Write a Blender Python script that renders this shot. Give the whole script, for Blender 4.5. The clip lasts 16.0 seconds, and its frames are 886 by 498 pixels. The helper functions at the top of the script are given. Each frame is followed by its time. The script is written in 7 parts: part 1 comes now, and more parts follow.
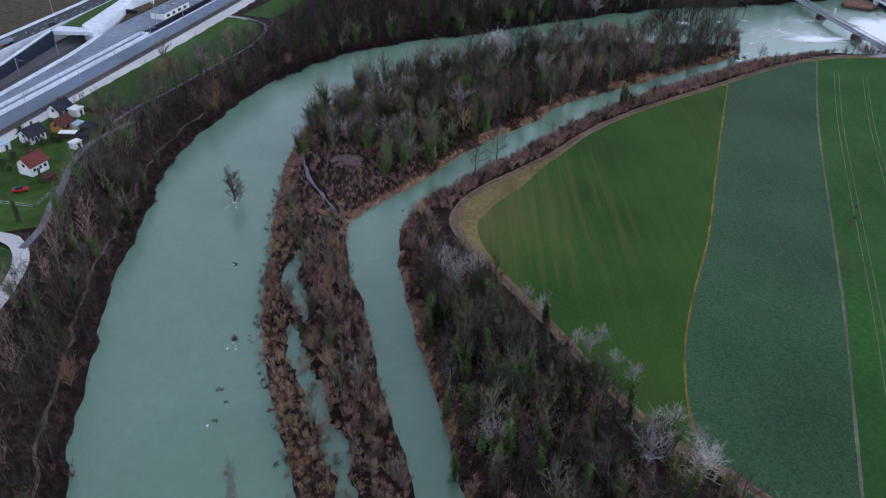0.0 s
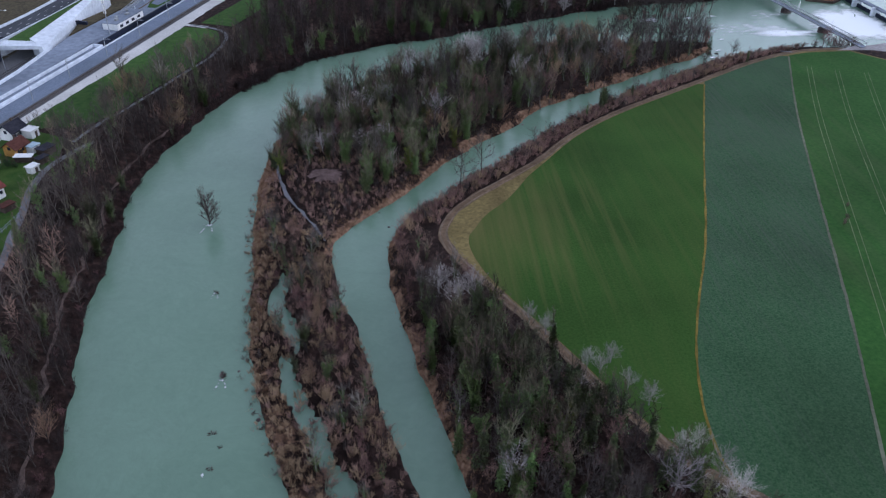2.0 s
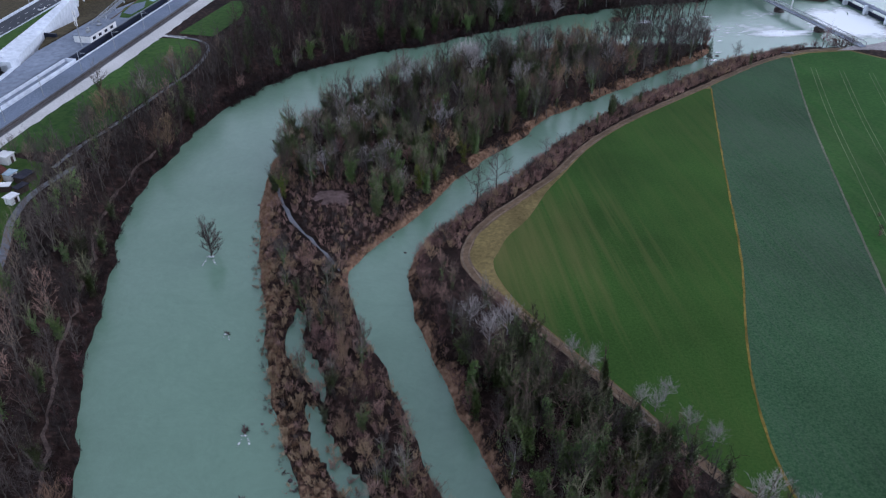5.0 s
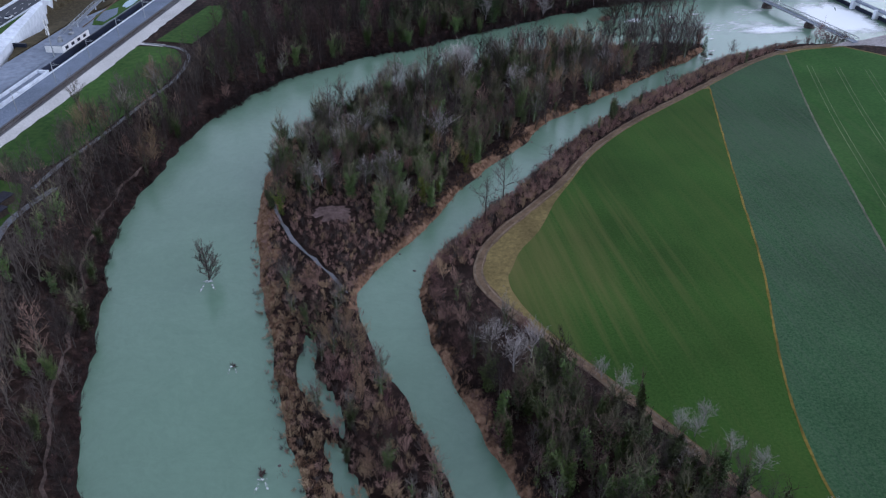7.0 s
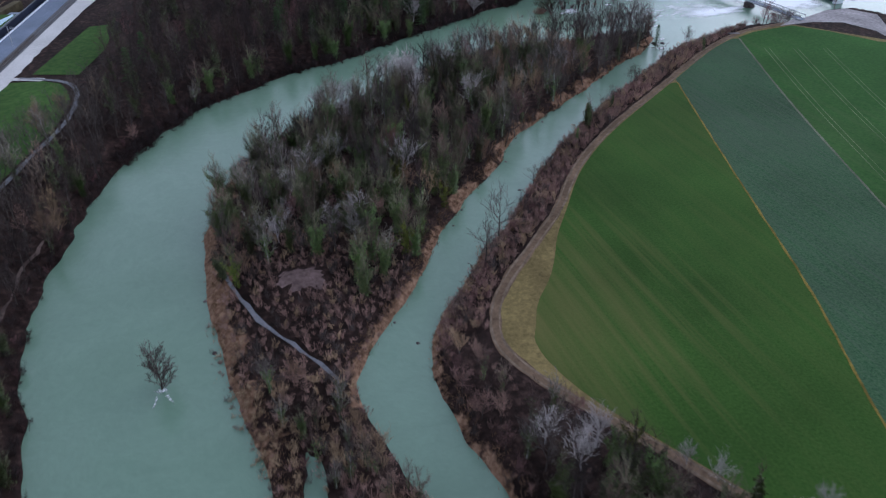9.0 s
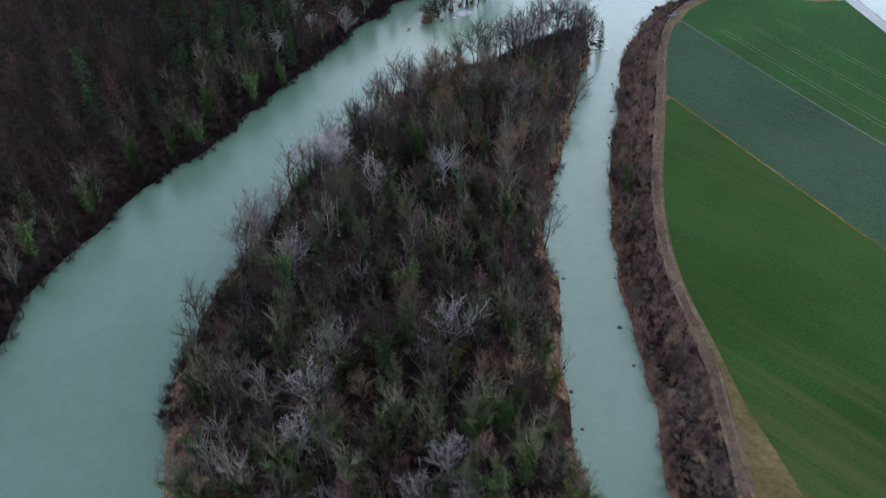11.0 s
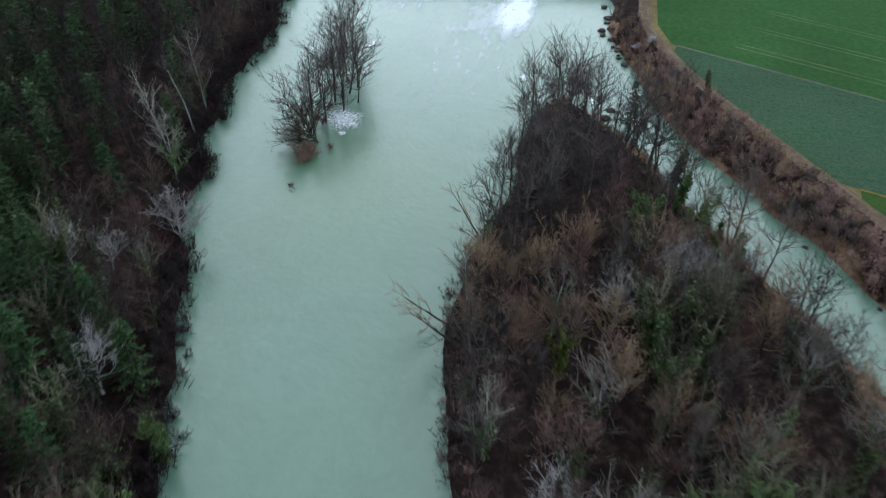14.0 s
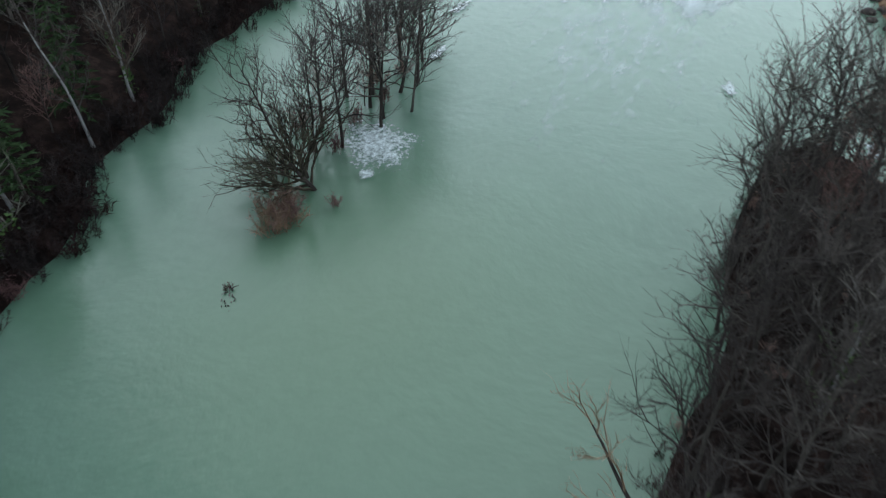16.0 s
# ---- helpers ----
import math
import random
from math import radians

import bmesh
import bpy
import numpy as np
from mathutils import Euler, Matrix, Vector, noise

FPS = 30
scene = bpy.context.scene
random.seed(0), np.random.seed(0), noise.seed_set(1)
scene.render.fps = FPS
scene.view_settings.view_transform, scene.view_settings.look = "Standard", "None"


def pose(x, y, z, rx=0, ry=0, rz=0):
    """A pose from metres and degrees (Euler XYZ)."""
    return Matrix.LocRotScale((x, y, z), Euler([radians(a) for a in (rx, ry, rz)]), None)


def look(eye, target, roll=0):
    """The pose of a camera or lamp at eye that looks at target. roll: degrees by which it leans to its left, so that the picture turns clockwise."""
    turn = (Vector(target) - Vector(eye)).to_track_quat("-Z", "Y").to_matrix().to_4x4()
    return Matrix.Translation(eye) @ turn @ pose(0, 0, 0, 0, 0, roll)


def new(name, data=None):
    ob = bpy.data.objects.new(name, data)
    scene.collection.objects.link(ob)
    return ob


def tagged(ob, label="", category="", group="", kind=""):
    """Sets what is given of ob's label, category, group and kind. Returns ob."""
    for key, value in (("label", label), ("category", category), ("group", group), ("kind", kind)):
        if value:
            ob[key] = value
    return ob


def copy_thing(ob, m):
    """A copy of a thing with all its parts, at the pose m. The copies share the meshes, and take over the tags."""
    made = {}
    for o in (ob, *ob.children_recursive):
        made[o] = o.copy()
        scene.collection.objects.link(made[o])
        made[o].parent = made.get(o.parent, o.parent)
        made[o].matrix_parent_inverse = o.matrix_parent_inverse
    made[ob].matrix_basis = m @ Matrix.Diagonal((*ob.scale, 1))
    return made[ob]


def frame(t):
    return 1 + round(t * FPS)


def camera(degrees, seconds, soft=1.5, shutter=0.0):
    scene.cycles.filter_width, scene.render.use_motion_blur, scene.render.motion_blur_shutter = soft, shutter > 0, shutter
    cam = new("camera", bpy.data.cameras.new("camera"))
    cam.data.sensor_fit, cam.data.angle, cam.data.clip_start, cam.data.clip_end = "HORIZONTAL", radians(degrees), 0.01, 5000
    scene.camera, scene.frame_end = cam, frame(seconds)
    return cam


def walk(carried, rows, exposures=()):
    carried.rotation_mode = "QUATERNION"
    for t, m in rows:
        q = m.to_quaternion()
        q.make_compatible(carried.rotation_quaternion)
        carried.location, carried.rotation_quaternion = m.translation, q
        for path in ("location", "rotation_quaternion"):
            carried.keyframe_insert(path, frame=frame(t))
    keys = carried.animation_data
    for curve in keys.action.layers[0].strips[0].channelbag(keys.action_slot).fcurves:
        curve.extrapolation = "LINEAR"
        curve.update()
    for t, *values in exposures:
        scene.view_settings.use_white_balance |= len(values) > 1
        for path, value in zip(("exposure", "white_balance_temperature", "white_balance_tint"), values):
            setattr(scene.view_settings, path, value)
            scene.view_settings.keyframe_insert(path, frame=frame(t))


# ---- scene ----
from mathutils import geometry

cam = camera(59.4, 16.0, soft=1.25, shutter=0.25)
PATH = [
    (0, (0.06, -0.06, 75.17), (0.05, 41.53, 47.41), 0.61),
    (0.5, (-1.30, 1.56, 74.78), (-0.60, 43.16, 47.06), 0.46),
    (1, (-2.79, 3.23, 74.72), (-1.36, 44.80, 46.97), 0.43),
    (1.5, (-4.24, 5.00, 74.68), (-2.12, 46.50, 46.87), 0.42),
    (2, (-5.76, 6.79, 74.67), (-2.97, 48.21, 46.80), 0.39),
    (2.5, (-7.40, 8.54, 74.55), (-4.07, 49.89, 46.64), 0.40),
    (3, (-8.98, 10.25, 74.23), (-5.41, 51.60, 46.35), 0.47),
    (3.5, (-10.36, 12.04, 74.17), (-6.61, 53.35, 46.25), 0.54),
    (4, (-11.70, 13.78, 73.97), (-7.49, 55.05, 46.06), 0.50),
    (6.5, (-18.75, 22.98, 73.07), (-12.37, 63.89, 45.04), 0.41),
    (7, (-20.08, 24.89, 72.88), (-13.12, 65.68, 44.81), 0.36),
    (7.5, (-21.57, 26.68, 72.85), (-13.94, 67.33, 44.75), 0.37),
    (8, (-22.85, 28.35, 72.63), (-14.75, 68.92, 44.55), 0.25),
    (8.2, (-23.51, 29.12, 72.51), (-15.13, 69.65, 44.45), 0.41),
    (8.4, (-24.71, 31.12, 72.36), (-15.20, 71.36, 44.24), 0.34),
    (8.6, (-26.87, 37.34, 71.36), (-15.87, 77.10, 43.11), 0.11),
    (8.8, (-28.45, 44.50, 69.97), (-16.14, 83.77, 41.57), -0.13),
    (9, (-29.65, 51.72, 68.52), (-16.16, 90.48, 39.96), -0.37),
    (9.2, (-30.63, 58.98, 67.06), (-16.01, 97.21, 38.34), -0.62),
    (9.4, (-31.46, 66.28, 65.64), (-15.75, 103.95, 36.76), -0.86),
    (9.6, (-32.17, 73.62, 64.31), (-15.38, 110.68, 35.25), -1.09),
    (9.8, (-32.81, 80.99, 63.10), (-14.92, 117.41, 33.88), -1.34),
    (10, (-33.38, 88.43, 62.13), (-14.35, 124.12, 32.73), -1.58),
    (10.2, (-33.89, 95.49, 61.67), (-13.64, 130.35, 32.09), -1.81),
    (10.3, (-34.10, 98.44, 61.77), (-13.21, 132.84, 32.11), -1.90),
    (10.5, (-35.47, 105.24, 63.03), (-12.98, 138.09, 32.78), -1.08),
    (11, (-37.59, 121.64, 63.34), (-11.55, 151.10, 32.45), -0.63),
    (11.5, (-36.95, 137.71, 61.81), (-7.81, 163.80, 30.66), -1.10),
    (12, (-34.66, 153.02, 60.87), (-2.76, 175.82, 29.84), 0.07),
    (12.5, (-30.36, 169.02, 58.44), (4.54, 186.26, 27.06), -0.08),
    (13, (-22.57, 184.95, 55.91), (13.38, 199.04, 24.14), 1.91),
    (13.5, (-12.93, 199.97, 51.19), (23.62, 212.10, 19.29), 2.26),
    (14, (-0.80, 210.02, 45.60), (36.79, 219.39, 13.99), 0.29),
    (14.5, (10.81, 215.49, 40.27), (49.02, 224.06, 9.19), 0.56),
    (15, (20.57, 217.52, 35.24), (57.74, 227.47, 3.32), 1.05),
    (15.5, (30.33, 218.17, 30.29), (65.69, 231.54, -2.43), 0.08),
    (16, (38.82, 221.01, 25.91), (73.57, 236.14, -6.70), 0.24),
]

walk(cam, [(t, look(eye, target, roll)) for t, eye, target, roll in PATH], [(0.0, 0.93, 5950, 17), (8.2, 0.93, 5950, 17), (10.5, 1.02, 5950, 13), (11.5, 1.08, 5950, 11), (12.5, 1.12, 5950, 10), (13.5, 1.24, 6050, 5), (14.2, 1.30, 6150, 2), (14.6, 1.25, 6150, 2), (15.2, 1.14, 6250, -2), (16.0, 0.95, 6250, -3)])

# ---- world and light: dull winter sky, brighter towards the weir ----
SUN_EL, SUN_AZ = 30.0, 77.0          # degrees; azimuth from +y towards +x
world = bpy.data.worlds.new("world")
scene.world = world
world.use_nodes = True
wn = world.node_tree.nodes
sky = wn.new("ShaderNodeTexSky")
sky.sky_type, sky.sun_disc = "NISHITA", False
sky.sun_elevation, sky.sun_rotation = radians(SUN_EL), radians(SUN_AZ)
sky.air_density, sky.dust_density, sky.ozone_density = 1.0, 0.0, 1.0
cloud = wn.new("ShaderNodeHueSaturation")      # cloud cover takes most of the blue out of the sky
cloud.inputs["Saturation"].default_value = 0.45
world.node_tree.links.new(sky.outputs["Color"], cloud.inputs["Color"])
world.node_tree.links.new(cloud.outputs["Color"], wn["Background"].inputs["Color"])
wn["Background"].inputs["Strength"].default_value = 0.15
sun = new("sun", bpy.data.lights.new("sun", "SUN"))
sun.data.energy, sun.data.angle, sun.data.color = 0.5, radians(75), (1.0, 0.96, 0.93)
sd = Vector((math.sin(radians(SUN_AZ)) * math.cos(radians(SUN_EL)), math.cos(radians(SUN_AZ)) * math.cos(radians(SUN_EL)), math.sin(radians(SUN_EL))))
sun.matrix_world = look(sd * 900, (0, 0, 0))
scene.view_settings.exposure = 0.12

# ---- materials ----
def nodes_of(name):
    m = bpy.data.materials.new(name)
    m.use_nodes = True
    return m, m.node_tree.nodes, m.node_tree.links, m.node_tree.nodes["Principled BSDF"]


def ramp_node(nd, stops):
    r = nd.new("ShaderNodeValToRGB")
    e = r.color_ramp.elements
    while len(e) < len(stops):
        e.new(0.5)
    for el, (p, c) in zip(e, stops):
        el.position, el.color = p, (*c, 1)
    return r


def surface(name, dark, light, scale=1.0, rough=0.9, bump=0.3, big=0.08, spread=0.35, vary=0.0, stretch=(1, 1, 1), metal=0.0, spec=0.08, turn=0.0, mid=None):
    """A weathered surface: fine grain between two colours, blotches at a larger scale, relief, and a shade per object."""
    m, nd, ln, p = nodes_of(name)
    co = nd.new("ShaderNodeTexCoord")
    geo = nd.new("ShaderNodeNewGeometry")
    mp = nd.new("ShaderNodeMapping")
    mp.inputs["Scale"].default_value = stretch
    mp.inputs["Rotation"].default_value = (0, 0, radians(turn))
    ln.new(geo.outputs["Position"], mp.inputs["Vector"])
    n1 = nd.new("ShaderNodeTexNoise")
    n1.inputs["Scale"].default_value, n1.inputs["Detail"].default_value, n1.inputs["Roughness"].default_value = scale, 6, 0.65
    n2 = nd.new("ShaderNodeTexNoise")
    n2.inputs["Scale"].default_value, n2.inputs["Detail"].default_value = big, 4
    ln.new(mp.outputs["Vector"], n1.inputs["Vector"])
    ln.new(geo.outputs["Position"], n2.inputs["Vector"])
    stops = [(0.3, dark), (0.7, light)] if mid is None else [(0.3, dark), (0.5, mid), (0.7, light)]
    r = ramp_node(nd, stops)
    ln.new(n1.outputs["Fac"], r.inputs["Fac"])
    hsv = nd.new("ShaderNodeHueSaturation")
    ln.new(r.outputs["Color"], hsv.inputs["Color"])
    mr = nd.new("ShaderNodeMapRange")
    mr.inputs["From Min"].default_value, mr.inputs["From Max"].default_value = 0.3, 0.7
    mr.inputs["To Min"].default_value, mr.inputs["To Max"].default_value = 1 - spread, 1 + spread
    ln.new(n2.outputs["Fac"], mr.inputs["Value"])
    if vary:
        oi = nd.new("ShaderNodeObjectInfo")
        mv = nd.new("ShaderNodeMapRange")
        mv.inputs["To Min"].default_value, mv.inputs["To Max"].default_value = 1 - vary, 1 + vary
        ln.new(oi.outputs["Random"], mv.inputs["Value"])
        mu = nd.new("ShaderNodeMath")
        mu.operation = "MULTIPLY"
        ln.new(mr.outputs["Result"], mu.inputs[0])
        ln.new(mv.outputs["Result"], mu.inputs[1])
        ln.new(mu.outputs[0], hsv.inputs["Value"])
        mh = nd.new("ShaderNodeMapRange")
        mh.inputs["To Min"].default_value, mh.inputs["To Max"].default_value = 0.5 - 0.05 * vary, 0.5 + 0.05 * vary
        ln.new(oi.outputs["Random"], mh.inputs["Value"])
        ln.new(mh.outputs["Result"], hsv.inputs["Hue"])
    else:
        ln.new(mr.outputs["Result"], hsv.inputs["Value"])
    ln.new(hsv.outputs["Color"], p.inputs["Base Color"])
    p.inputs["Roughness"].default_value, p.inputs["Metallic"].default_value, p.inputs["Specular IOR Level"].default_value = rough, metal, spec
    if bump:
        b = nd.new("ShaderNodeBump")
        b.inputs["Strength"].default_value, b.inputs["Distance"].default_value = bump, 0.15
        ln.new(n1.outputs["Fac"], b.inputs["Height"])
        ln.new(b.outputs["Normal"], p.inputs["Normal"])
    return m


def water_surface():
    """Milky glacial-green water: silt clouds in the body, long ripples along the current."""
    m, nd, ln, p = nodes_of("river_water")
    geo = nd.new("ShaderNodeNewGeometry")
    warp = nd.new("ShaderNodeTexNoise")
    warp.inputs["Scale"].default_value, warp.inputs["Detail"].default_value = 0.05, 2
    add = nd.new("ShaderNodeVectorMath")
    add.operation = "MULTIPLY_ADD"
    add.inputs[1].default_value = (9, 9, 0)
    ln.new(geo.outputs["Position"], warp.inputs["Vector"])
    ln.new(warp.outputs["Color"], add.inputs[0])
    ln.new(geo.outputs["Position"], add.inputs[2])
    silt = nd.new("ShaderNodeTexNoise")
    silt.inputs["Scale"].default_value, silt.inputs["Detail"].default_value = 0.03, 7
    ln.new(add.outputs[0], silt.inputs["Vector"])
    r = ramp_node(nd, [(0.25, (0.100, 0.176, 0.117)), (0.5, (0.124, 0.208, 0.145)), (0.78, (0.152, 0.240, 0.175))])
    ln.new(silt.outputs["Fac"], r.inputs["Fac"])
    fine = nd.new("ShaderNodeTexNoise")
    fine.inputs["Scale"].default_value, fine.inputs["Detail"].default_value, fine.inputs["Distortion"].default_value = 0.22, 6, 1.2
    ln.new(add.outputs[0], fine.inputs["Vector"])
    fr = nd.new("ShaderNodeMapRange")
    fr.inputs["From Min"].default_value, fr.inputs["From Max"].default_value = 0.3, 0.7
    fr.inputs["To Min"].default_value, fr.inputs["To Max"].default_value = 0.965, 1.035
    ln.new(fine.outputs["Fac"], fr.inputs["Value"])
    hs = nd.new("ShaderNodeHueSaturation")
    ln.new(r.outputs["Color"], hs.inputs["Color"])
    # lit and dark sides of small ripples, painted into the water colour
    chop_tint = nd.new("ShaderNodeTexNoise")
    chop_tint.inputs["Scale"].default_value, chop_tint.inputs["Detail"].default_value, chop_tint.inputs["Distortion"].default_value = 0.9, 5, 0.8
    ln.new(add.outputs[0], chop_tint.inputs["Vector"])
    cr = nd.new("ShaderNodeMapRange")
    cr.inputs["From Min"].default_value, cr.inputs["From Max"].default_value = 0.3, 0.7
    cr.inputs["To Min"].default_value, cr.inputs["To Max"].default_value = 0.96, 1.04
    ln.new(chop_tint.outputs["Fac"], cr.inputs["Value"])
    both = nd.new("ShaderNodeMath")
    both.operation = "MULTIPLY"
    ln.new(fr.outputs["Result"], both.inputs[0])
    ln.new(cr.outputs["Result"], both.inputs[1])
    ln.new(both.outputs[0], hs.inputs["Value"])
    shoal = nd.new("ShaderNodeVectorMath")       # yellow-green shoal before the islet
    shoal.operation = "DISTANCE"
    shoal.inputs[1].default_value = (66, 238, 0)
    ln.new(add.outputs[0], shoal.inputs[0])
    sr = nd.new("ShaderNodeMapRange")
    sr.inputs["From Min"].default_value, sr.inputs["From Max"].default_value = 17.0, 2.0
    sr.inputs["To Max"].default_value = 0.55
    ln.new(shoal.outputs["Value"], sr.inputs["Value"])
    sm = nd.new("ShaderNodeMix")
    sm.data_type = "RGBA"
    sm.inputs["B"].default_value = (0.128, 0.200, 0.104, 1)
    ln.new(sr.outputs["Result"], sm.inputs["Factor"])
    ln.new(hs.outputs["Color"], sm.inputs["A"])
    ln.new(sm.outputs["Result"], p.inputs["Base Color"])
    p.inputs["Roughness"].default_value = 0.2
    p.inputs["IOR"].default_value = 1.40
    p.inputs["Specular IOR Level"].default_value = 0.9
    w1 = nd.new("ShaderNodeTexNoise")
    w1.inputs["Scale"].default_value, w1.inputs["Detail"].default_value = 0.35, 5
    w2 = nd.new("ShaderNodeTexNoise")
    w2.inputs["Scale"].default_value, w2.inputs["Detail"].default_value = 1.6, 3
    ln.new(add.outputs[0], w1.inputs["Vector"])
    ln.new(add.outputs[0], w2.inputs["Vector"])
    b1 = nd.new("ShaderNodeBump")
    b1.inputs["Strength"].default_value, b1.inputs["Distance"].default_value = 0.14, 0.3
    b2 = nd.new("ShaderNodeBump")
    b2.inputs["Strength"].default_value, b2.inputs["Distance"].default_value = 0.16, 0.12
    ln.new(w1.outputs["Fac"], b1.inputs["Height"])
    ln.new(w2.outputs["Fac"], b2.inputs["Height"])
    ln.new(b1.outputs["Normal"], b2.inputs["Normal"])
    ln.new(b2.outputs["Normal"], p.inputs["Normal"])
    return m


def crop_field(name, dark, light, row_turn, row_scale, rows, patch, thin=None, grain=1.4):
    """Young crop in drilled rows over soil, thicker and thinner by patches."""
    m = surface(name, dark, light, scale=grain, rough=0.95, bump=0.25, big=0.05, spread=0.22, spec=0.1)
    nd, ln = m.node_tree.nodes, m.node_tree.links
    p = nd["Principled BSDF"]
    src = p.inputs["Base Color"].links[0].from_socket
    geo = nd.new("ShaderNodeNewGeometry")
    mp = nd.new("ShaderNodeMapping")
    mp.inputs["Rotation"].default_value = (0, 0, radians(row_turn))
    mp.inputs["Scale"].default_value = (row_scale, row_scale * 0.035, 1)
    ln.new(geo.outputs["Position"], mp.inputs["Vector"])
    n = nd.new("ShaderNodeTexNoise")
    n.inputs["Scale"].default_value, n.inputs["Detail"].default_value = 1.0, 4
    ln.new(mp.outputs["Vector"], n.inputs["Vector"])
    big = nd.new("ShaderNodeTexNoise")
    big.inputs["Scale"].default_value, big.inputs["Detail"].default_value = 0.02, 3
    ln.new(geo.outputs["Position"], big.inputs["Vector"])
    mul = nd.new("ShaderNodeMath")
    mul.operation = "MULTIPLY"
    ln.new(n.outputs["Fac"], mul.inputs[0])
    ln.new(big.outputs["Fac"], mul.inputs[1])
    fac = nd.new("ShaderNodeMapRange")
    fac.inputs["From Min"].default_value, fac.inputs["From Max"].default_value = 0.2, 0.42
    fac.inputs["To Max"].default_value = rows
    ln.new(mul.outputs[0], fac.inputs["Value"])
    mx = nd.new("ShaderNodeMix")
    mx.data_type = "RGBA"
    mx.inputs["B"].default_value = (*patch, 1)
    ln.new(fac.outputs["Result"], mx.inputs["Factor"])
    ln.new(src, mx.inputs["A"])
    ln.new(mx.outputs["Result"], p.inputs["Base Color"])
    if thin:
        (tx, ty, reach), soil = thin            # a corner where the crop stands thin and the straw shows
        di = nd.new("ShaderNodeVectorMath")
        di.operation = "DISTANCE"
        di.inputs[1].default_value = (tx, ty, 1.5)
        ln.new(geo.outputs["Position"], di.inputs[0])
        mr = nd.new("ShaderNodeMapRange")
        mr.inputs["From Min"].default_value, mr.inputs["From Max"].default_value = reach, 2.0
        mr.inputs["To Max"].default_value = 0.55
        ln.new(di.outputs["Value"], mr.inputs["Value"])
        ad = nd.new("ShaderNodeMath")
        ad.operation = "MULTIPLY_ADD"
        ad.inputs[1].default_value = 0.7
        ln.new(n.outputs["Fac"], ad.inputs[0])
        ln.new(mr.outputs["Result"], ad.inputs[2])
        cut_ = nd.new("ShaderNodeMapRange")
        cut_.inputs["From Min"].default_value, cut_.inputs["From Max"].default_value = 0.56, 1.15
        ln.new(ad.outputs[0], cut_.inputs["Value"])
        mt = nd.new("ShaderNodeMix")
        mt.data_type = "RGBA"
        mt.inputs["B"].default_value = (*soil, 1)
        ln.new(cut_.outputs["Result"], mt.inputs["Factor"])
        ln.new(mx.outputs["Result"], mt.inputs["A"])
        ln.new(mt.outputs["Result"], p.inputs["Base Color"])
    return m


WATER = water_surface()
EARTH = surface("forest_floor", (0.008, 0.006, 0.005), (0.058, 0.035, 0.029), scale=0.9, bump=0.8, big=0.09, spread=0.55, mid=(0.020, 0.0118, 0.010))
MEADOW = surface("winter_meadow", (0.020, 0.058, 0.013), (0.055, 0.104, 0.024), scale=0.8, bump=0.3, big=0.06, spread=0.25)
GARDEN = surface("garden_grass", (0.022, 0.062, 0.012), (0.062, 0.100, 0.024), scale=0.5, bump=0.3, big=0.12, spread=0.3)
HEATH = surface("brown_verge", (0.040, 0.033, 0.020), (0.095, 0.078, 0.048), scale=0.6, bump=0.4, big=0.07, spread=0.3)
BANK = surface("bank_litter", (0.075, 0.038, 0.024), (0.250, 0.150, 0.095), scale=1.1, bump=0.8, big=0.15, spread=0.4, mid=(0.14, 0.075, 0.05))
FIELD_A = crop_field("winter_wheat", (0.020, 0.056, 0.009), (0.040, 0.086, 0.016), -19, 0.8, 0.32, (0.074, 0.088, 0.024), ((4.0, 124.0, 44.0), (0.120, 0.108, 0.038)), grain=2.6)
FIELD_B = crop_field("rape_rows", (0.012, 0.048, 0.019), (0.056, 0.106, 0.050), -19, 3.0, 0.42, (0.070, 0.080, 0.064), grain=3.6)
FIELD_C = crop_field("winter_barley", (0.016, 0.060, 0.012), (0.034, 0.098, 0.020), -22, 0.6, 0.35, (0.060, 0.085, 0.034))
STUBBLE = surface("stubble_margin", (0.098, 0.078, 0.031), (0.200, 0.150, 0.062), scale=1.6, bump=0.4, big=0.12, spread=0.3)
YELLOW = surface("dry_grass_strip", (0.108, 0.0828, 0.0158), (0.216, 0.1548, 0.036), scale=1.5, bump=0.4, big=0.25, spread=0.35)
TRACK = surface("dirt_track", (0.080, 0.053, 0.034), (0.165, 0.112, 0.074), scale=1.2, bump=0.4, big=0.2, spread=0.3)
RUT = surface("wheel_rut", (0.105, 0.076, 0.052), (0.200, 0.150, 0.110), scale=1.6, bump=0.3, big=0.3, spread=0.3)
GRAVEL = surface("pale_gravel", (0.38, 0.37, 0.36), (0.62, 0.60, 0.58), scale=2.5, bump=0.2, big=0.1, spread=0.12)
TRODDEN = surface("trodden_earth", (0.050, 0.036, 0.031), (0.120, 0.086, 0.074), scale=2.0, bump=0.2, big=0.3, spread=0.4)
PATHM = surface("grey_path", (0.1066, 0.1066, 0.1148), (0.205, 0.205, 0.2214), scale=2.0, bump=0.2, big=0.12, spread=0.2)
ASPHALT = surface("asphalt", (0.045, 0.050, 0.060), (0.075, 0.080, 0.090), scale=3.0, bump=0.1, big=0.08, spread=0.18)
BALLAST = surface("ballast", (0.105, 0.13, 0.175), (0.20, 0.235, 0.30), scale=3.0, bump=0.6, big=0.1, spread=0.15)
TRACKBED = surface("rusty_ballast", (0.070, 0.070, 0.074), (0.145, 0.145, 0.152), scale=3.0, bump=0.6, big=0.1, spread=0.15)
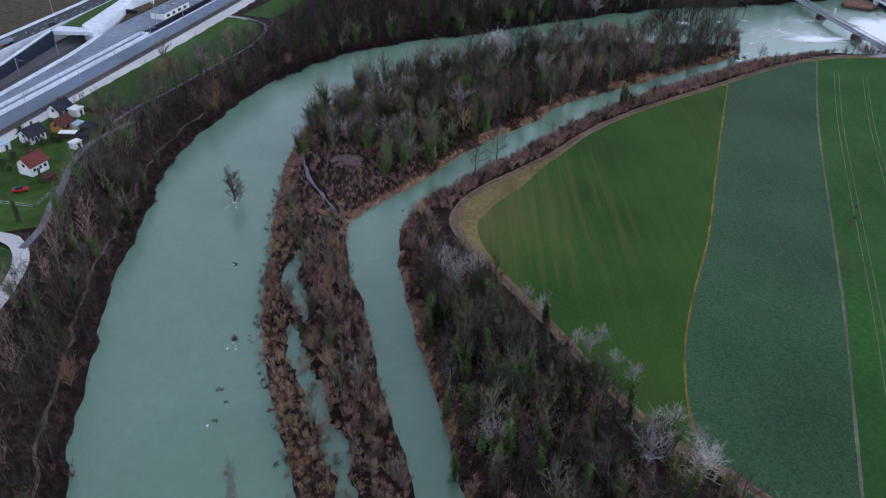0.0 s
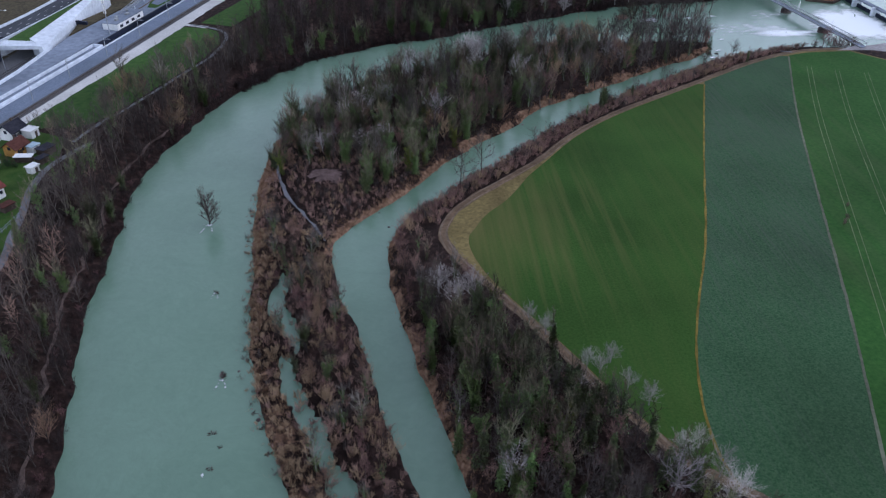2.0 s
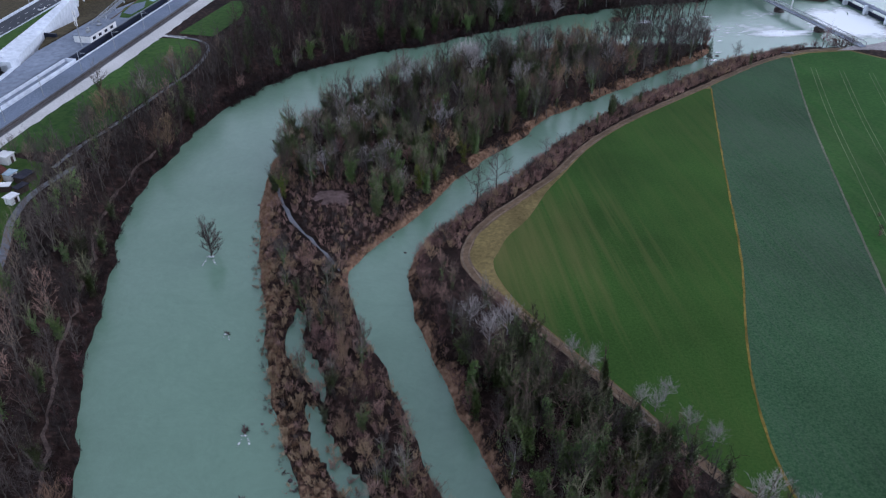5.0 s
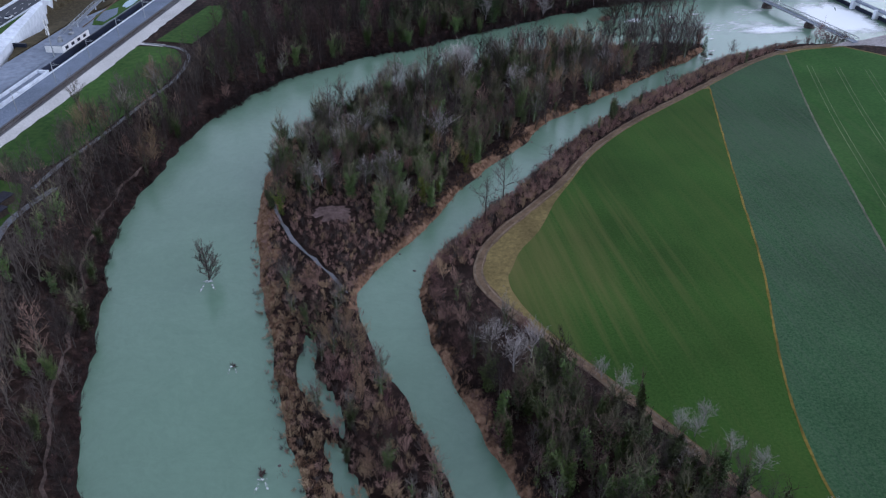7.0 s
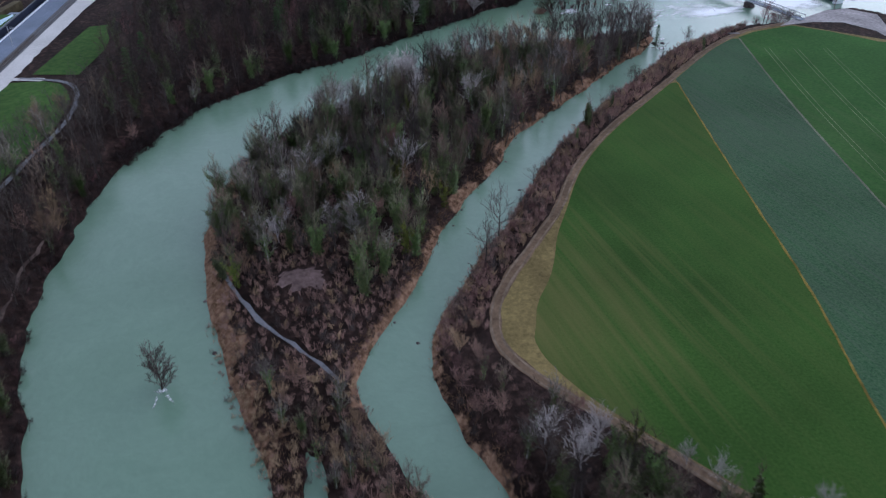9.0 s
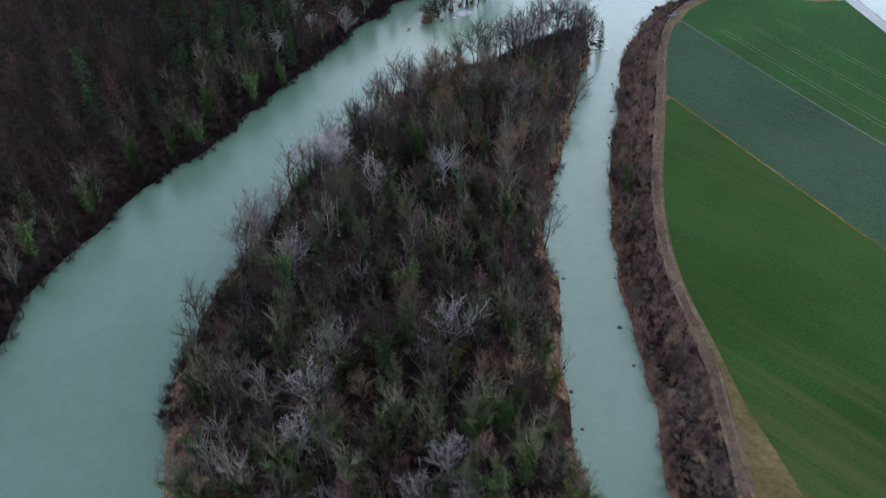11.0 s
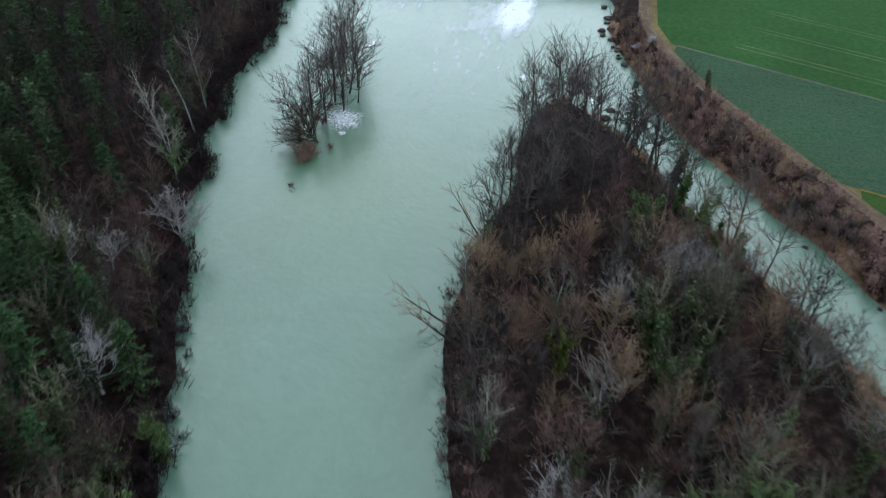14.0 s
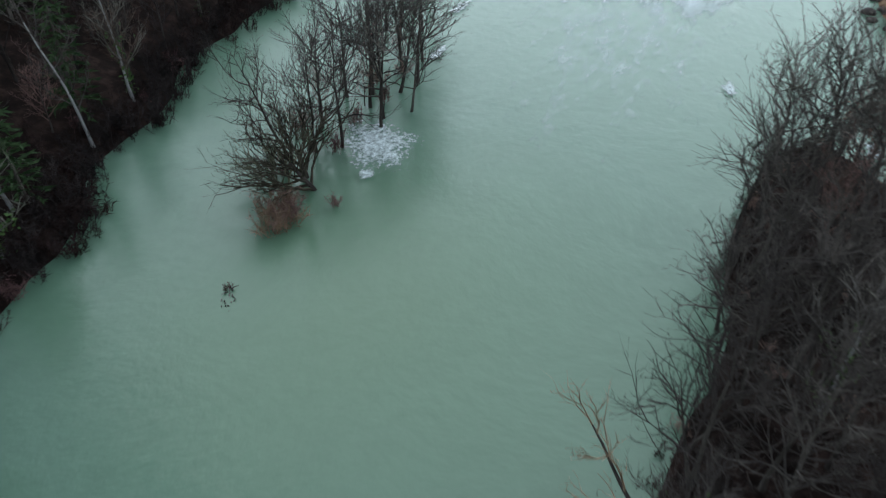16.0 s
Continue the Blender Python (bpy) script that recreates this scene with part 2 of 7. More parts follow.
CONCRETE = surface("pale_concrete", (0.48, 0.52, 0.58), (0.70, 0.74, 0.80), scale=0.7, bump=0.08, big=0.08, spread=0.12)
SLAB = surface("grey_slab", (0.148, 0.1739, 0.222), (0.2442, 0.2775, 0.3367), scale=0.6, bump=0.1, big=0.06, spread=0.2)
PALE_PAINT = surface("pale_render", (0.66, 0.66, 0.66), (0.82, 0.82, 0.81), scale=1.0, bump=0.05, big=0.3, spread=0.08)
ORANGE_PAINT = surface("orange_render", (0.52, 0.27, 0.07), (0.66, 0.36, 0.11), scale=1.0, bump=0.05, big=0.3, spread=0.1)
ROOF_DARK = surface("slate_roof", (0.018, 0.018, 0.026), (0.045, 0.045, 0.058), scale=1.5, bump=0.4, stretch=(1, 1, 4), big=0.3, spread=0.2)
ROOF_BROWN = surface("brown_tile_roof", (0.060, 0.024, 0.020), (0.120, 0.050, 0.040), scale=1.5, bump=0.4, stretch=(1, 1, 4), big=0.3, spread=0.2)
ROOF_RED = surface("red_tile_roof", (0.095, 0.030, 0.027), (0.165, 0.052, 0.044), scale=1.5, bump=0.4, stretch=(1, 1, 4), big=0.3, spread=0.2)
STEEL = surface("galvanised_steel", (0.30, 0.32, 0.34), (0.48, 0.50, 0.52), scale=2.0, rough=0.5, bump=0.05, metal=0.6)
RAIL = surface("worn_rail", (0.056, 0.0455, 0.042), (0.119, 0.1085, 0.105), scale=2.0, rough=0.4, bump=0.05, metal=0.8)
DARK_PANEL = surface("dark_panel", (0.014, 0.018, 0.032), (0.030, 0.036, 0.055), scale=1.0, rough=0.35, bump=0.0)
WOOD_DARK = surface("weathered_timber", (0.045, 0.034, 0.028), (0.11, 0.085, 0.070), scale=2.0, bump=0.3)
BLUE_SHEET = surface("blue_sheet", (0.32, 0.44, 0.52), (0.48, 0.58, 0.64), scale=1.0, bump=0.05)
ORANGE_SHEET = surface("orange_sheet", (0.5, 0.15, 0.03), (0.65, 0.22, 0.05), scale=1.0, bump=0.05)
RED_PAINT = surface("red_lacquer", (0.30, 0.02, 0.02), (0.40, 0.04, 0.03), scale=1.0, rough=0.3, bump=0.0)
GREY_LACQUER = surface("silver_lacquer", (0.55, 0.56, 0.58), (0.68, 0.69, 0.70), scale=1.0, rough=0.3, bump=0.0)
RUBBER = surface("rubber", (0.015, 0.015, 0.016), (0.03, 0.03, 0.03), scale=3.0, bump=0.1)
PAINT_LINE = surface("road_paint", (0.60, 0.60, 0.60), (0.80, 0.80, 0.78), scale=2.0, bump=0.0)
MOUND = surface("silt_mound", (0.070, 0.046, 0.042), (0.175, 0.122, 0.113), scale=1.4, bump=0.6, big=0.3, spread=0.3)
ROCK = surface("wet_rock", (0.030, 0.026, 0.026), (0.120, 0.095, 0.088), scale=1.2, bump=0.8, vary=0.35)
BARK_DARK = surface("dark_bark", (0.034, 0.028, 0.025), (0.115, 0.095, 0.085), scale=1.5, bump=0.5, stretch=(1, 1, 0.25), vary=0.3)
BARK_PALE = surface("pale_bark", (0.20, 0.18, 0.18), (0.48, 0.45, 0.45), scale=1.5, bump=0.4, stretch=(1, 1, 0.3), vary=0.2)
TWIG_BROWN = surface("brown_twigs", (0.046, 0.031, 0.0265), (0.182, 0.126, 0.108), scale=0.8, bump=0.0, vary=0.5)
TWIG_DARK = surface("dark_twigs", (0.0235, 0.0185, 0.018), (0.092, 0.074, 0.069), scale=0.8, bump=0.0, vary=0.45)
TWIG_BLACK = surface("black_branches", (0.034, 0.028, 0.026), (0.120, 0.100, 0.090), scale=0.8, bump=0.0, vary=0.35)
TWIG_GREY = surface("grey_twigs", (0.0663, 0.0578, 0.05185), (0.2465, 0.2125, 0.1904), scale=0.8, bump=0.0, vary=0.55)
TWIG_OLIVE = surface("olive_twigs", (0.0442, 0.0391, 0.0272), (0.1742, 0.1564, 0.1088), scale=0.8, bump=0.0, vary=0.55)
# brown twigs tinted darker, painting in the shade beneath the crowns
TWIG_SHADED = surface("undergrowth_twigs", (0.017, 0.01105, 0.0102), (0.07225, 0.0459, 0.03995), scale=0.8, bump=0.0, vary=0.3)
TWIG_PALE = surface("pale_twigs", (0.22, 0.20, 0.195), (0.52, 0.475, 0.46), scale=0.8, bump=0.0, vary=0.25)
TWIG_RED = surface("red_brown_twigs", (0.088, 0.050, 0.045), (0.300, 0.180, 0.160), scale=0.8, bump=0.0, vary=0.45)
TWIG_TAN = surface("tan_twigs", (0.140, 0.088, 0.058), (0.335, 0.226, 0.155), scale=0.8, bump=0.0, vary=0.35)
RUSSET = surface("russet_leaves", (0.11, 0.035, 0.020), (0.26, 0.090, 0.050), scale=2.0, rough=0.7, bump=0.0, vary=0.2)
IVY = surface("ivy_leaves", (0.024, 0.046, 0.011), (0.092, 0.128, 0.030), scale=2.0, rough=0.55, bump=0.0, vary=0.5, spec=0.4)
MOSS = surface("yellow_green_leaves", (0.055, 0.075, 0.012), (0.140, 0.160, 0.035), scale=2.0, rough=0.6, bump=0.0, vary=0.3)
NEEDLE = surface("fir_needles", (0.018, 0.038, 0.016), (0.058, 0.090, 0.036), scale=2.0, rough=0.6, bump=0.0, vary=0.35)
REED = surface("dry_reed", (0.104, 0.0576, 0.032), (0.272, 0.172, 0.104), scale=1.0, bump=0.0, spread=0.4, big=0.2)


def foam_surface(name, low, high, scale=1.3, stretch=0.42, colour=(0.86, 0.89, 0.90)):
    """Broken white water: patches with ragged gaps."""
    m, nd, ln, p = nodes_of(name)
    geo = nd.new("ShaderNodeNewGeometry")
    n = nd.new("ShaderNodeTexNoise")
    n.inputs["Scale"].default_value, n.inputs["Detail"].default_value, n.inputs["Roughness"].default_value = scale, 9, 0.72
    mp = nd.new("ShaderNodeMapping")
    mp.inputs["Scale"].default_value = (stretch, 1.0, 1.0)
    mp.inputs["Rotation"].default_value = (0, 0, radians(-8))
    ln.new(geo.outputs["Position"], mp.inputs["Vector"])
    ln.new(mp.outputs["Vector"], n.inputs["Vector"])
    at = nd.new("ShaderNodeAttribute")
    at.attribute_name = "core"
    ad = nd.new("ShaderNodeMath")
    ad.operation = "ADD"
    ln.new(n.outputs["Fac"], ad.inputs[0])
    ln.new(at.outputs["Fac"], ad.inputs[1])
    mr = nd.new("ShaderNodeMapRange")
    mr.inputs["From Min"].default_value, mr.inputs["From Max"].default_value = low, high
    ln.new(ad.outputs[0], mr.inputs["Value"])
    ln.new(mr.outputs["Result"], p.inputs["Alpha"])
    p.inputs["Base Color"].default_value = (*colour, 1)
    p.inputs["Roughness"].default_value = 0.7
    b = nd.new("ShaderNodeBump")
    b.inputs["Strength"].default_value, b.inputs["Distance"].default_value = 0.6, 0.2
    ln.new(n.outputs["Fac"], b.inputs["Height"])
    ln.new(b.outputs["Normal"], p.inputs["Normal"])
    return m


FOAM = foam_surface("white_water", 0.64, 1.12, 0.7)
SHOAL = foam_surface("gravel_shoal", 0.75, 1.5, 1.6, 1.0, (0.16, 0.125, 0.12))
FROTH = foam_surface("broken_froth", 0.80, 1.08, 3.6, 1.0)

def blended(name, base, others):
    """A ground that passes from one cover to others by painted weights with ragged limits."""
    m = base.copy()
    m.name = name
    nd, ln = m.node_tree.nodes, m.node_tree.links
    p = nd["Principled BSDF"]
    colour = p.inputs["Base Color"].links[0].from_socket
    geo = nd.new("ShaderNodeNewGeometry")
    for attr, dark, light in others:
        n = nd.new("ShaderNodeTexNoise")
        n.inputs["Scale"].default_value, n.inputs["Detail"].default_value = 1.3, 7
        ln.new(geo.outputs["Position"], n.inputs["Vector"])
        r = ramp_node(nd, [(0.3, dark), (0.7, light)])
        ln.new(n.outputs["Fac"], r.inputs["Fac"])
        at = nd.new("ShaderNodeAttribute")
        at.attribute_name = attr
        ad = nd.new("ShaderNodeMath")
        ad.operation = "ADD"
        ln.new(at.outputs["Fac"], ad.inputs[0])
        ln.new(n.outputs["Fac"], ad.inputs[1])
        mr = nd.new("ShaderNodeMapRange")
        mr.inputs["From Min"].default_value, mr.inputs["From Max"].default_value = 0.85, 1.15
        ln.new(ad.outputs[0], mr.inputs["Value"])
        mx = nd.new("ShaderNodeMix")
        mx.data_type = "RGBA"
        ln.new(mr.outputs["Result"], mx.inputs["Factor"])
        ln.new(colour, mx.inputs["A"])
        ln.new(r.outputs["Color"], mx.inputs["B"])
        colour = mx.outputs["Result"]
    ln.new(colour, p.inputs["Base Color"])
    return m


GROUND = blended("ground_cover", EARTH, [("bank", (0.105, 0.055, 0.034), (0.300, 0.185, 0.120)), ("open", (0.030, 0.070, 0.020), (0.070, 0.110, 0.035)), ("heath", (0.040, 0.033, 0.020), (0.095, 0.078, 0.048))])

# ---- plan: control points of the shorelines ----
def spline(pts, step=1.5):
    """A smooth line through the control points (Catmull-Rom), as an array."""
    p = np.array([(2 * pts[0][0] - pts[1][0], 2 * pts[0][1] - pts[1][1]), *pts, (2 * pts[-1][0] - pts[-2][0], 2 * pts[-1][1] - pts[-2][1])], float)
    out = []
    for a, b, c, d in zip(p, p[1:], p[2:], p[3:]):
        n = max(2, int(np.hypot(*(c - b)) / step))
        for u in np.arange(n)[:, None] / n:
            out.append((0.5 * (2 * b + (c - a) * u + (2 * a - 5 * b + 4 * c - d) * u ** 2 + (3 * b - a - 3 * c + d) * u ** 3)).ravel())
    out.append(p[-2])
    return np.array(out)


def ragged(line, size, seed):
    """Small bays and points along a shore."""
    t = np.zeros_like(line)
    t[1:-1] = line[2:] - line[:-2]
    nrm = np.stack([-t[:, 1], t[:, 0]], 1) / np.maximum(np.hypot(*t.T), 1e-6)[:, None]
    off = np.array([noise.fractal(Vector((x * 0.16, y * 0.16, seed)), 1.0, 2.0, 4) for x, y in line])
    return line + nrm * (off * size)[:, None]


def inside(px, py, poly):
    c = np.zeros(px.shape, bool)
    for (x0, y0), (x1, y1) in zip(poly, np.roll(poly, -1, axis=0)):
        if y0 != y1:
            c ^= ((y0 > py) != (y1 > py)) & (px < (x1 - x0) * (py - y0) / (y1 - y0) + x0)
    return c


def far_from(px, py, line, closed=False):
    """Distance of points to a polyline."""
    best = np.full(px.shape, 1e9)
    last = np.roll(line, -1, axis=0) if closed else line[1:]
    for (x0, y0), (x1, y1) in zip(line, last):
        dx, dy = x1 - x0, y1 - y0
        u = np.clip(((px - x0) * dx + (py - y0) * dy) / max(dx * dx + dy * dy, 1e-9), 0, 1)
        best = np.minimum(best, np.hypot(px - x0 - u * dx, py - y0 - u * dy))
    return best


LEFT_SHORE = ragged(spline([(-10, -60), (-24, 5), (-38, 43), (-43.6, 59), (-47.2, 71), (-50.5, 85), (-53.4, 100), (-54.5, 113), (-55.4, 126), (-56.6, 141), (-54.6, 157), (-50.5, 171), (-45.3, 186), (-37.5, 199.3), (-25.8, 211.3), (-17.3, 216.8), (-8.3, 221.6), (1, 225.4), (12, 230.2), (22, 235), (33, 240.4), (42, 244), (58, 251.2), (76, 256.8), (94, 259.8), (116, 264), (150, 275), (230, 300), (420, 340)]), 1.5, 3)
ISLE_W = spline([(2, -60), (-4, 0), (-10, 35), (-16.8, 59.5), (-20.2, 69), (-25, 83), (-28.3, 97), (-29.8, 112), (-32, 130), (-32.4, 148), (-31.6, 159), (-30, 166.5), (-27.6, 173.5), (-25, 179), (-20.8, 185), (-15, 190.6), (-8, 195.8), (0, 201), (10, 207.5), (20, 212.8), (31, 217.3), (42, 220.2), (52, 220.9), (57, 220.2), (63, 218.9), (70, 219.2), (76, 219.5), (81, 218.8), (84, 216.6), (83, 214)])
ISLE_E = spline([(83, 214), (79.4, 210), (75.2, 206.6), (70.5, 204), (63, 199.6), (48, 189.3), (42, 185), (33.5, 179.5), (28, 175.6), (19, 165), (11, 157), (4.5, 149.6), (-3.5, 138.4), (-10.5, 129.6), (-16.3, 123), (-17.4, 117), (-15.6, 107), (-12.8, 97), (-9.4, 83.5), (-6, 70), (-3.2, 60), (3, 36), (9, 0), (15, -60)])
ISLE = ragged(np.concatenate([ISLE_W, ISLE_E[1:]]), 0.8, 7)
RIGHT_SHORE = ragged(spline([(24, -60), (16, 0), (8.5, 38), (2.8, 60), (0.6, 72), (-3.5, 88.5), (-6.6, 104), (-7.6, 115), (-5.4, 125), (4.2, 137), (15.2, 148), (27, 161.4), (39, 172.6), (54.4, 184.2), (70.5, 195.8), (82.6, 204), (95, 208.6), (108, 212.8), (123, 211.5), (136, 215), (146, 215)]), 0.7, 11)
CANAL_SHORE = spline([(146, 215), (151, 204), (143, 191), (130, 174), (118, 159), (104, 136), (70, 70), (30, -10)])
LEFT_LAND = np.concatenate([LEFT_SHORE, [(4000, 700), (4000, 4200), (-4200, 4200), (-4200, -4200), (-10, -4200)]])
RIGHT_LAND = np.concatenate([RIGHT_SHORE, CANAL_SHORE[1:], [(10, -4200), (24, -4200)]])
CANAL_FAR = np.array([(70, -4200), (60, -20), (120, 90), (150, 150), (180, 190), (260, 230), (4000, 500), (4000, -4200)], float)
PONDS = [(-25.0, 103, 1.2, 4.5, -8), (-22.8, 98.5, 1.4, 4.0, -20), (-24.6, 109, 1.0, 3.0, -5), (-15.4, 72, 1.1, 4.0, -25), (-19, 80.5, 1.0, 3.6, -25), (-9, 50, 1.3, 4.5, -14), (-21.8, 89, 1.0, 3.0, -20), (-20.5, 84, 1.3, 4.0, -24), (-17.3, 77, 1.4, 4.0, -28), (-13.4, 67.5, 1.5, 4.5, -20), (-10.5, 58, 1.4, 4.5, -15), (-21.6, 95, 0.8, 3.5, -15)]
FIELD_Z = 1.5
LEFT_Z = 3.4


def land_height(px, py):
    """Height of the ground: bed of the river, banks, flat fields and the raised left side."""
    h = np.full(px.shape, -1.6)
    rough = np.array([noise.fractal(Vector((x * 0.11, y * 0.11, 2.0)), 1.0, 2.0, 3) for x, y in zip(px, py)])
    for poly, top, slope in ((ISLE, 1.1, 0.8), (RIGHT_LAND, FIELD_Z, 0.75), (CANAL_FAR, 2.0, 0.5), (LEFT_LAND, LEFT_Z, 0.42)):
        m = inside(px, py, poly)
        d = far_from(px, py, poly[: len(LEFT_SHORE)] if poly is LEFT_LAND else poly, poly is not LEFT_LAND)
        up = np.minimum(top, d * slope)
        if poly is ISLE:
            up = up + 0.35 * rough * np.clip(d / 3, 0, 1)
            up = np.where(py < 118, np.minimum(up, 0.55 + 0.3 * rough), up)
        if poly is LEFT_LAND:
            hill = np.clip((py - 0.35 * px - 235) * 0.10, 0, 14) * np.clip((px + 46) / 14, 0, 1)
            up = up + hill * np.clip(d / 20, 0, 1) + 0.3 * rough * np.clip((d - 3) / 6, 0, 1) * np.clip((px + 50) / 8, 0, 1)
        h = np.where(m, up, np.where(d < 4, np.maximum(h, -d * 0.4), h))
    for x, y, a, b, turn in PONDS:
        c, s = math.cos(radians(turn)), math.sin(radians(turn))
        u, v = (px - x) * c - (py - y) * s, (px - x) * s + (py - y) * c
        q = (u / a) ** 2 + (v / b) ** 2 + 0.5 * rough
        h = np.where(q < 1.6, np.minimum(h, -0.45 + 0.55 * np.clip(q - 0.5, 0, 2)), h)
    rx, ry = px + 89.2, py - 172.1
    rs, ro = rx * 0.274 + ry * 0.962, rx * -0.962 + ry * 0.274
    h = np.where((rs > -85) & (rs < 165) & (ro > 2.2) & (ro < 36) & (px < -40), np.minimum(h, 0.1), h)
    g = np.exp(-(((px + 19.5) / 5.0) ** 2 + ((py - 141.5) / 4.0) ** 2))
    return h + 1.6 * g


# ---- mesh helpers ----
def link(name, verts, faces, material, parent=None, smooth=False):
    me = bpy.data.meshes.new(name)
    me.from_pydata([tuple(v) for v in verts], [], faces)
    me.materials.append(material)
    if smooth:
        me.polygons.foreach_set("use_smooth", [True] * len(me.polygons))
    me.update()
    ob = new(name, me)
    ob.parent = parent
    return ob


def part(name, bm, material, parent=None, label=""):
    me = bpy.data.meshes.new(name)
    bm.to_mesh(me)
    bm.free()
    me.materials.append(material)
    ob = new(name, me)
    ob.parent = parent
    if label:
        ob["label"] = label
    return ob


def box(bm, x, y, z, sx, sy, sz, turn=0.0, bevel=0.0):
    """A box with its base centre at x, y, z."""
    r = bmesh.ops.create_cube(bm, size=1.0, matrix=Matrix.Translation((x, y, z + sz / 2)) @ Matrix.Rotation(radians(turn), 4, "Z") @ Matrix.Diagonal((sx, sy, sz, 1)))
    if bevel:
        es = list({e for v in r["verts"] for e in v.link_edges})
        bmesh.ops.bevel(bm, geom=es, offset=bevel, segments=1, affect="EDGES")


def tube(V, F, pts, radii, sides=5):
    """Adds a tapering tube along the points to the lists V, F; a radius of 0 at the end closes to a tip."""
    base = len(V)
    for i, (p, r) in enumerate(zip(pts, radii)):
        d = (pts[min(i + 1, len(pts) - 1)] - pts[max(i - 1, 0)]).normalized()
        a = d.orthogonal().normalized()
        b = d.cross(a)
        if r <= 0:
            V.append(tuple(p))
            k = len(V) - 1
            q = base + (i - 1) * sides
            F.extend((q + j, q + (j + 1) % sides, k) for j in range(sides))
            return
        for j in range(sides):
            w = 2 * math.pi * j / sides
            V.append(tuple(p + (a * math.cos(w) + b * math.sin(w)) * r))
        if i:
            q = base + (i - 1) * sides
            F.extend((q + j, q + (j + 1) % sides, q + sides + (j + 1) % sides, q + sides + j) for j in range(sides))


def spike(V, F, p, q, r):
    """A twig: a slim three-sided tip from p to q."""
    d = q - p
    a = d.orthogonal().normalized() * r
    b = d.normalized().cross(a)
    k = len(V)
    V.extend((tuple(p + a), tuple(p - a * 0.5 + b * 0.87), tuple(p - a * 0.5 - b * 0.87), tuple(q)))
    F.extend(((k, k + 1, k + 3), (k + 1, k + 2, k + 3), (k + 2, k, k + 3)))


def ribbon(line, width, z, name, material, edge=0.0, seed=0.0, parent=None, lift=None):
    """A flat strip along a line with a slightly uneven edge."""
    t = np.gradient(line, axis=0)
    nrm = np.stack([-t[:, 1], t[:, 0]], 1) / np.hypot(*t.T)[:, None]
    V, F = [], []
    cols = 5
    for i, (p, n) in enumerate(zip(line, nrm)):
        e0 = edge * noise.noise(Vector((p[0] * 0.35, p[1] * 0.35, seed)))
        e1 = edge * noise.noise(Vector((p[0] * 0.35, p[1] * 0.35, seed + 9)))
        for j in range(cols):
            u = -0.5 + j / (cols - 1)
            w = width * u + (e0 if j == 0 else e1 if j == cols - 1 else 0)
            q = p + n * w
            V.append((q[0], q[1], z if lift is None else lift(q[0], q[1]) + z))
        if i:
            for j in range(cols - 1):
                k = (i - 1) * cols + j
                F.append((k, k + cols, k + cols + 1, k + 1))
    return link(name, V, F, material, parent)


def sheet(name, poly, z, material, parent=None):
    """A flat patch of ground from an outline."""
    tris = geometry.tessellate_polygon([[Vector((x, y, 0)) for x, y in poly]])
    up = []
    for a, b, c in tris:
        (x0, y0), (x1, y1), (x2, y2) = poly[a], poly[b], poly[c]
        up.append((a, b, c) if (x1 - x0) * (y2 - y0) - (x2 - x0) * (y1 - y0) > 0 else (a, c, b))
    return link(name, [(x, y, z) for x, y in poly], up, material, parent)


# ---- ground and water ----
def axis(lo, hi, step, outer):
    mid = np.arange(lo, hi + 0.01, step)
    grow = np.array(outer, float)
    return np.concatenate([lo - grow[::-1], mid, hi + grow])


OUT = (3, 8, 18, 35, 70, 140, 280, 600, 1300, 3000)
GX, GY = axis(-130, 165, 1.0, OUT), axis(20, 300, 1.0, OUT)
mx_, my_ = np.meshgrid(GX, GY)
HEIGHT = land_height(mx_.ravel(), my_.ravel()).reshape(mx_.shape)


def ground_at(x, y):
    """Height of the ground sheet at a place."""
    i = int(np.clip(np.searchsorted(GX, x) - 1, 0, len(GX) - 2))
    j = int(np.clip(np.searchsorted(GY, y) - 1, 0, len(GY) - 2))
    u, v = (x - GX[i]) / (GX[i + 1] - GX[i]), (y - GY[j]) / (GY[j + 1] - GY[j])
    return float((HEIGHT[j, i] * (1 - u) + HEIGHT[j, i + 1] * u) * (1 - v) + (HEIGHT[j + 1, i] * (1 - u) + HEIGHT[j + 1, i + 1] * u) * v)


nx = len(GX)
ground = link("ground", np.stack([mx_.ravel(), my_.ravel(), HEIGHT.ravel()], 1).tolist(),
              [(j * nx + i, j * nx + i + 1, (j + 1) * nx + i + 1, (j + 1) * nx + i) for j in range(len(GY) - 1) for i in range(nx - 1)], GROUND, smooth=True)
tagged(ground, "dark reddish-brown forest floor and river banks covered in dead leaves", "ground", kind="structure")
# bare orange-brown litter shows on the banks just above the waterline
fx, fy, fh = mx_.ravel(), my_.ravel(), HEIGHT.ravel()
wob = np.array([noise.fractal(Vector((x * 0.22, y * 0.22, 5.0)), 1.0, 2.0, 3) for x, y in zip(fx, fy)])
soft = lambda d, reach: np.clip((reach - d) / 1.6 + 0.5, 0, 1)
bank = np.maximum.reduce([soft(far_from(fx, fy, ISLE_E), 0.9 + 2.0 * wob) * (fy > 116), soft(far_from(fx, fy, RIGHT_SHORE), 0.9 + 1.4 * wob), soft(far_from(fx, fy, ISLE_W), 2.0 + 3.5 * wob) * np.where(fy > 118, 1.0, 0.5) * (fy < 185) * (fy > 35)])
open_ = np.clip((np.maximum.reduce([fx - 290, -300 - fx, -300 - fy, fy - 650]) / 200), 0, 1)
heath = ((fx < -84) & (fy > 196) & (fy < 900)).astype(float)
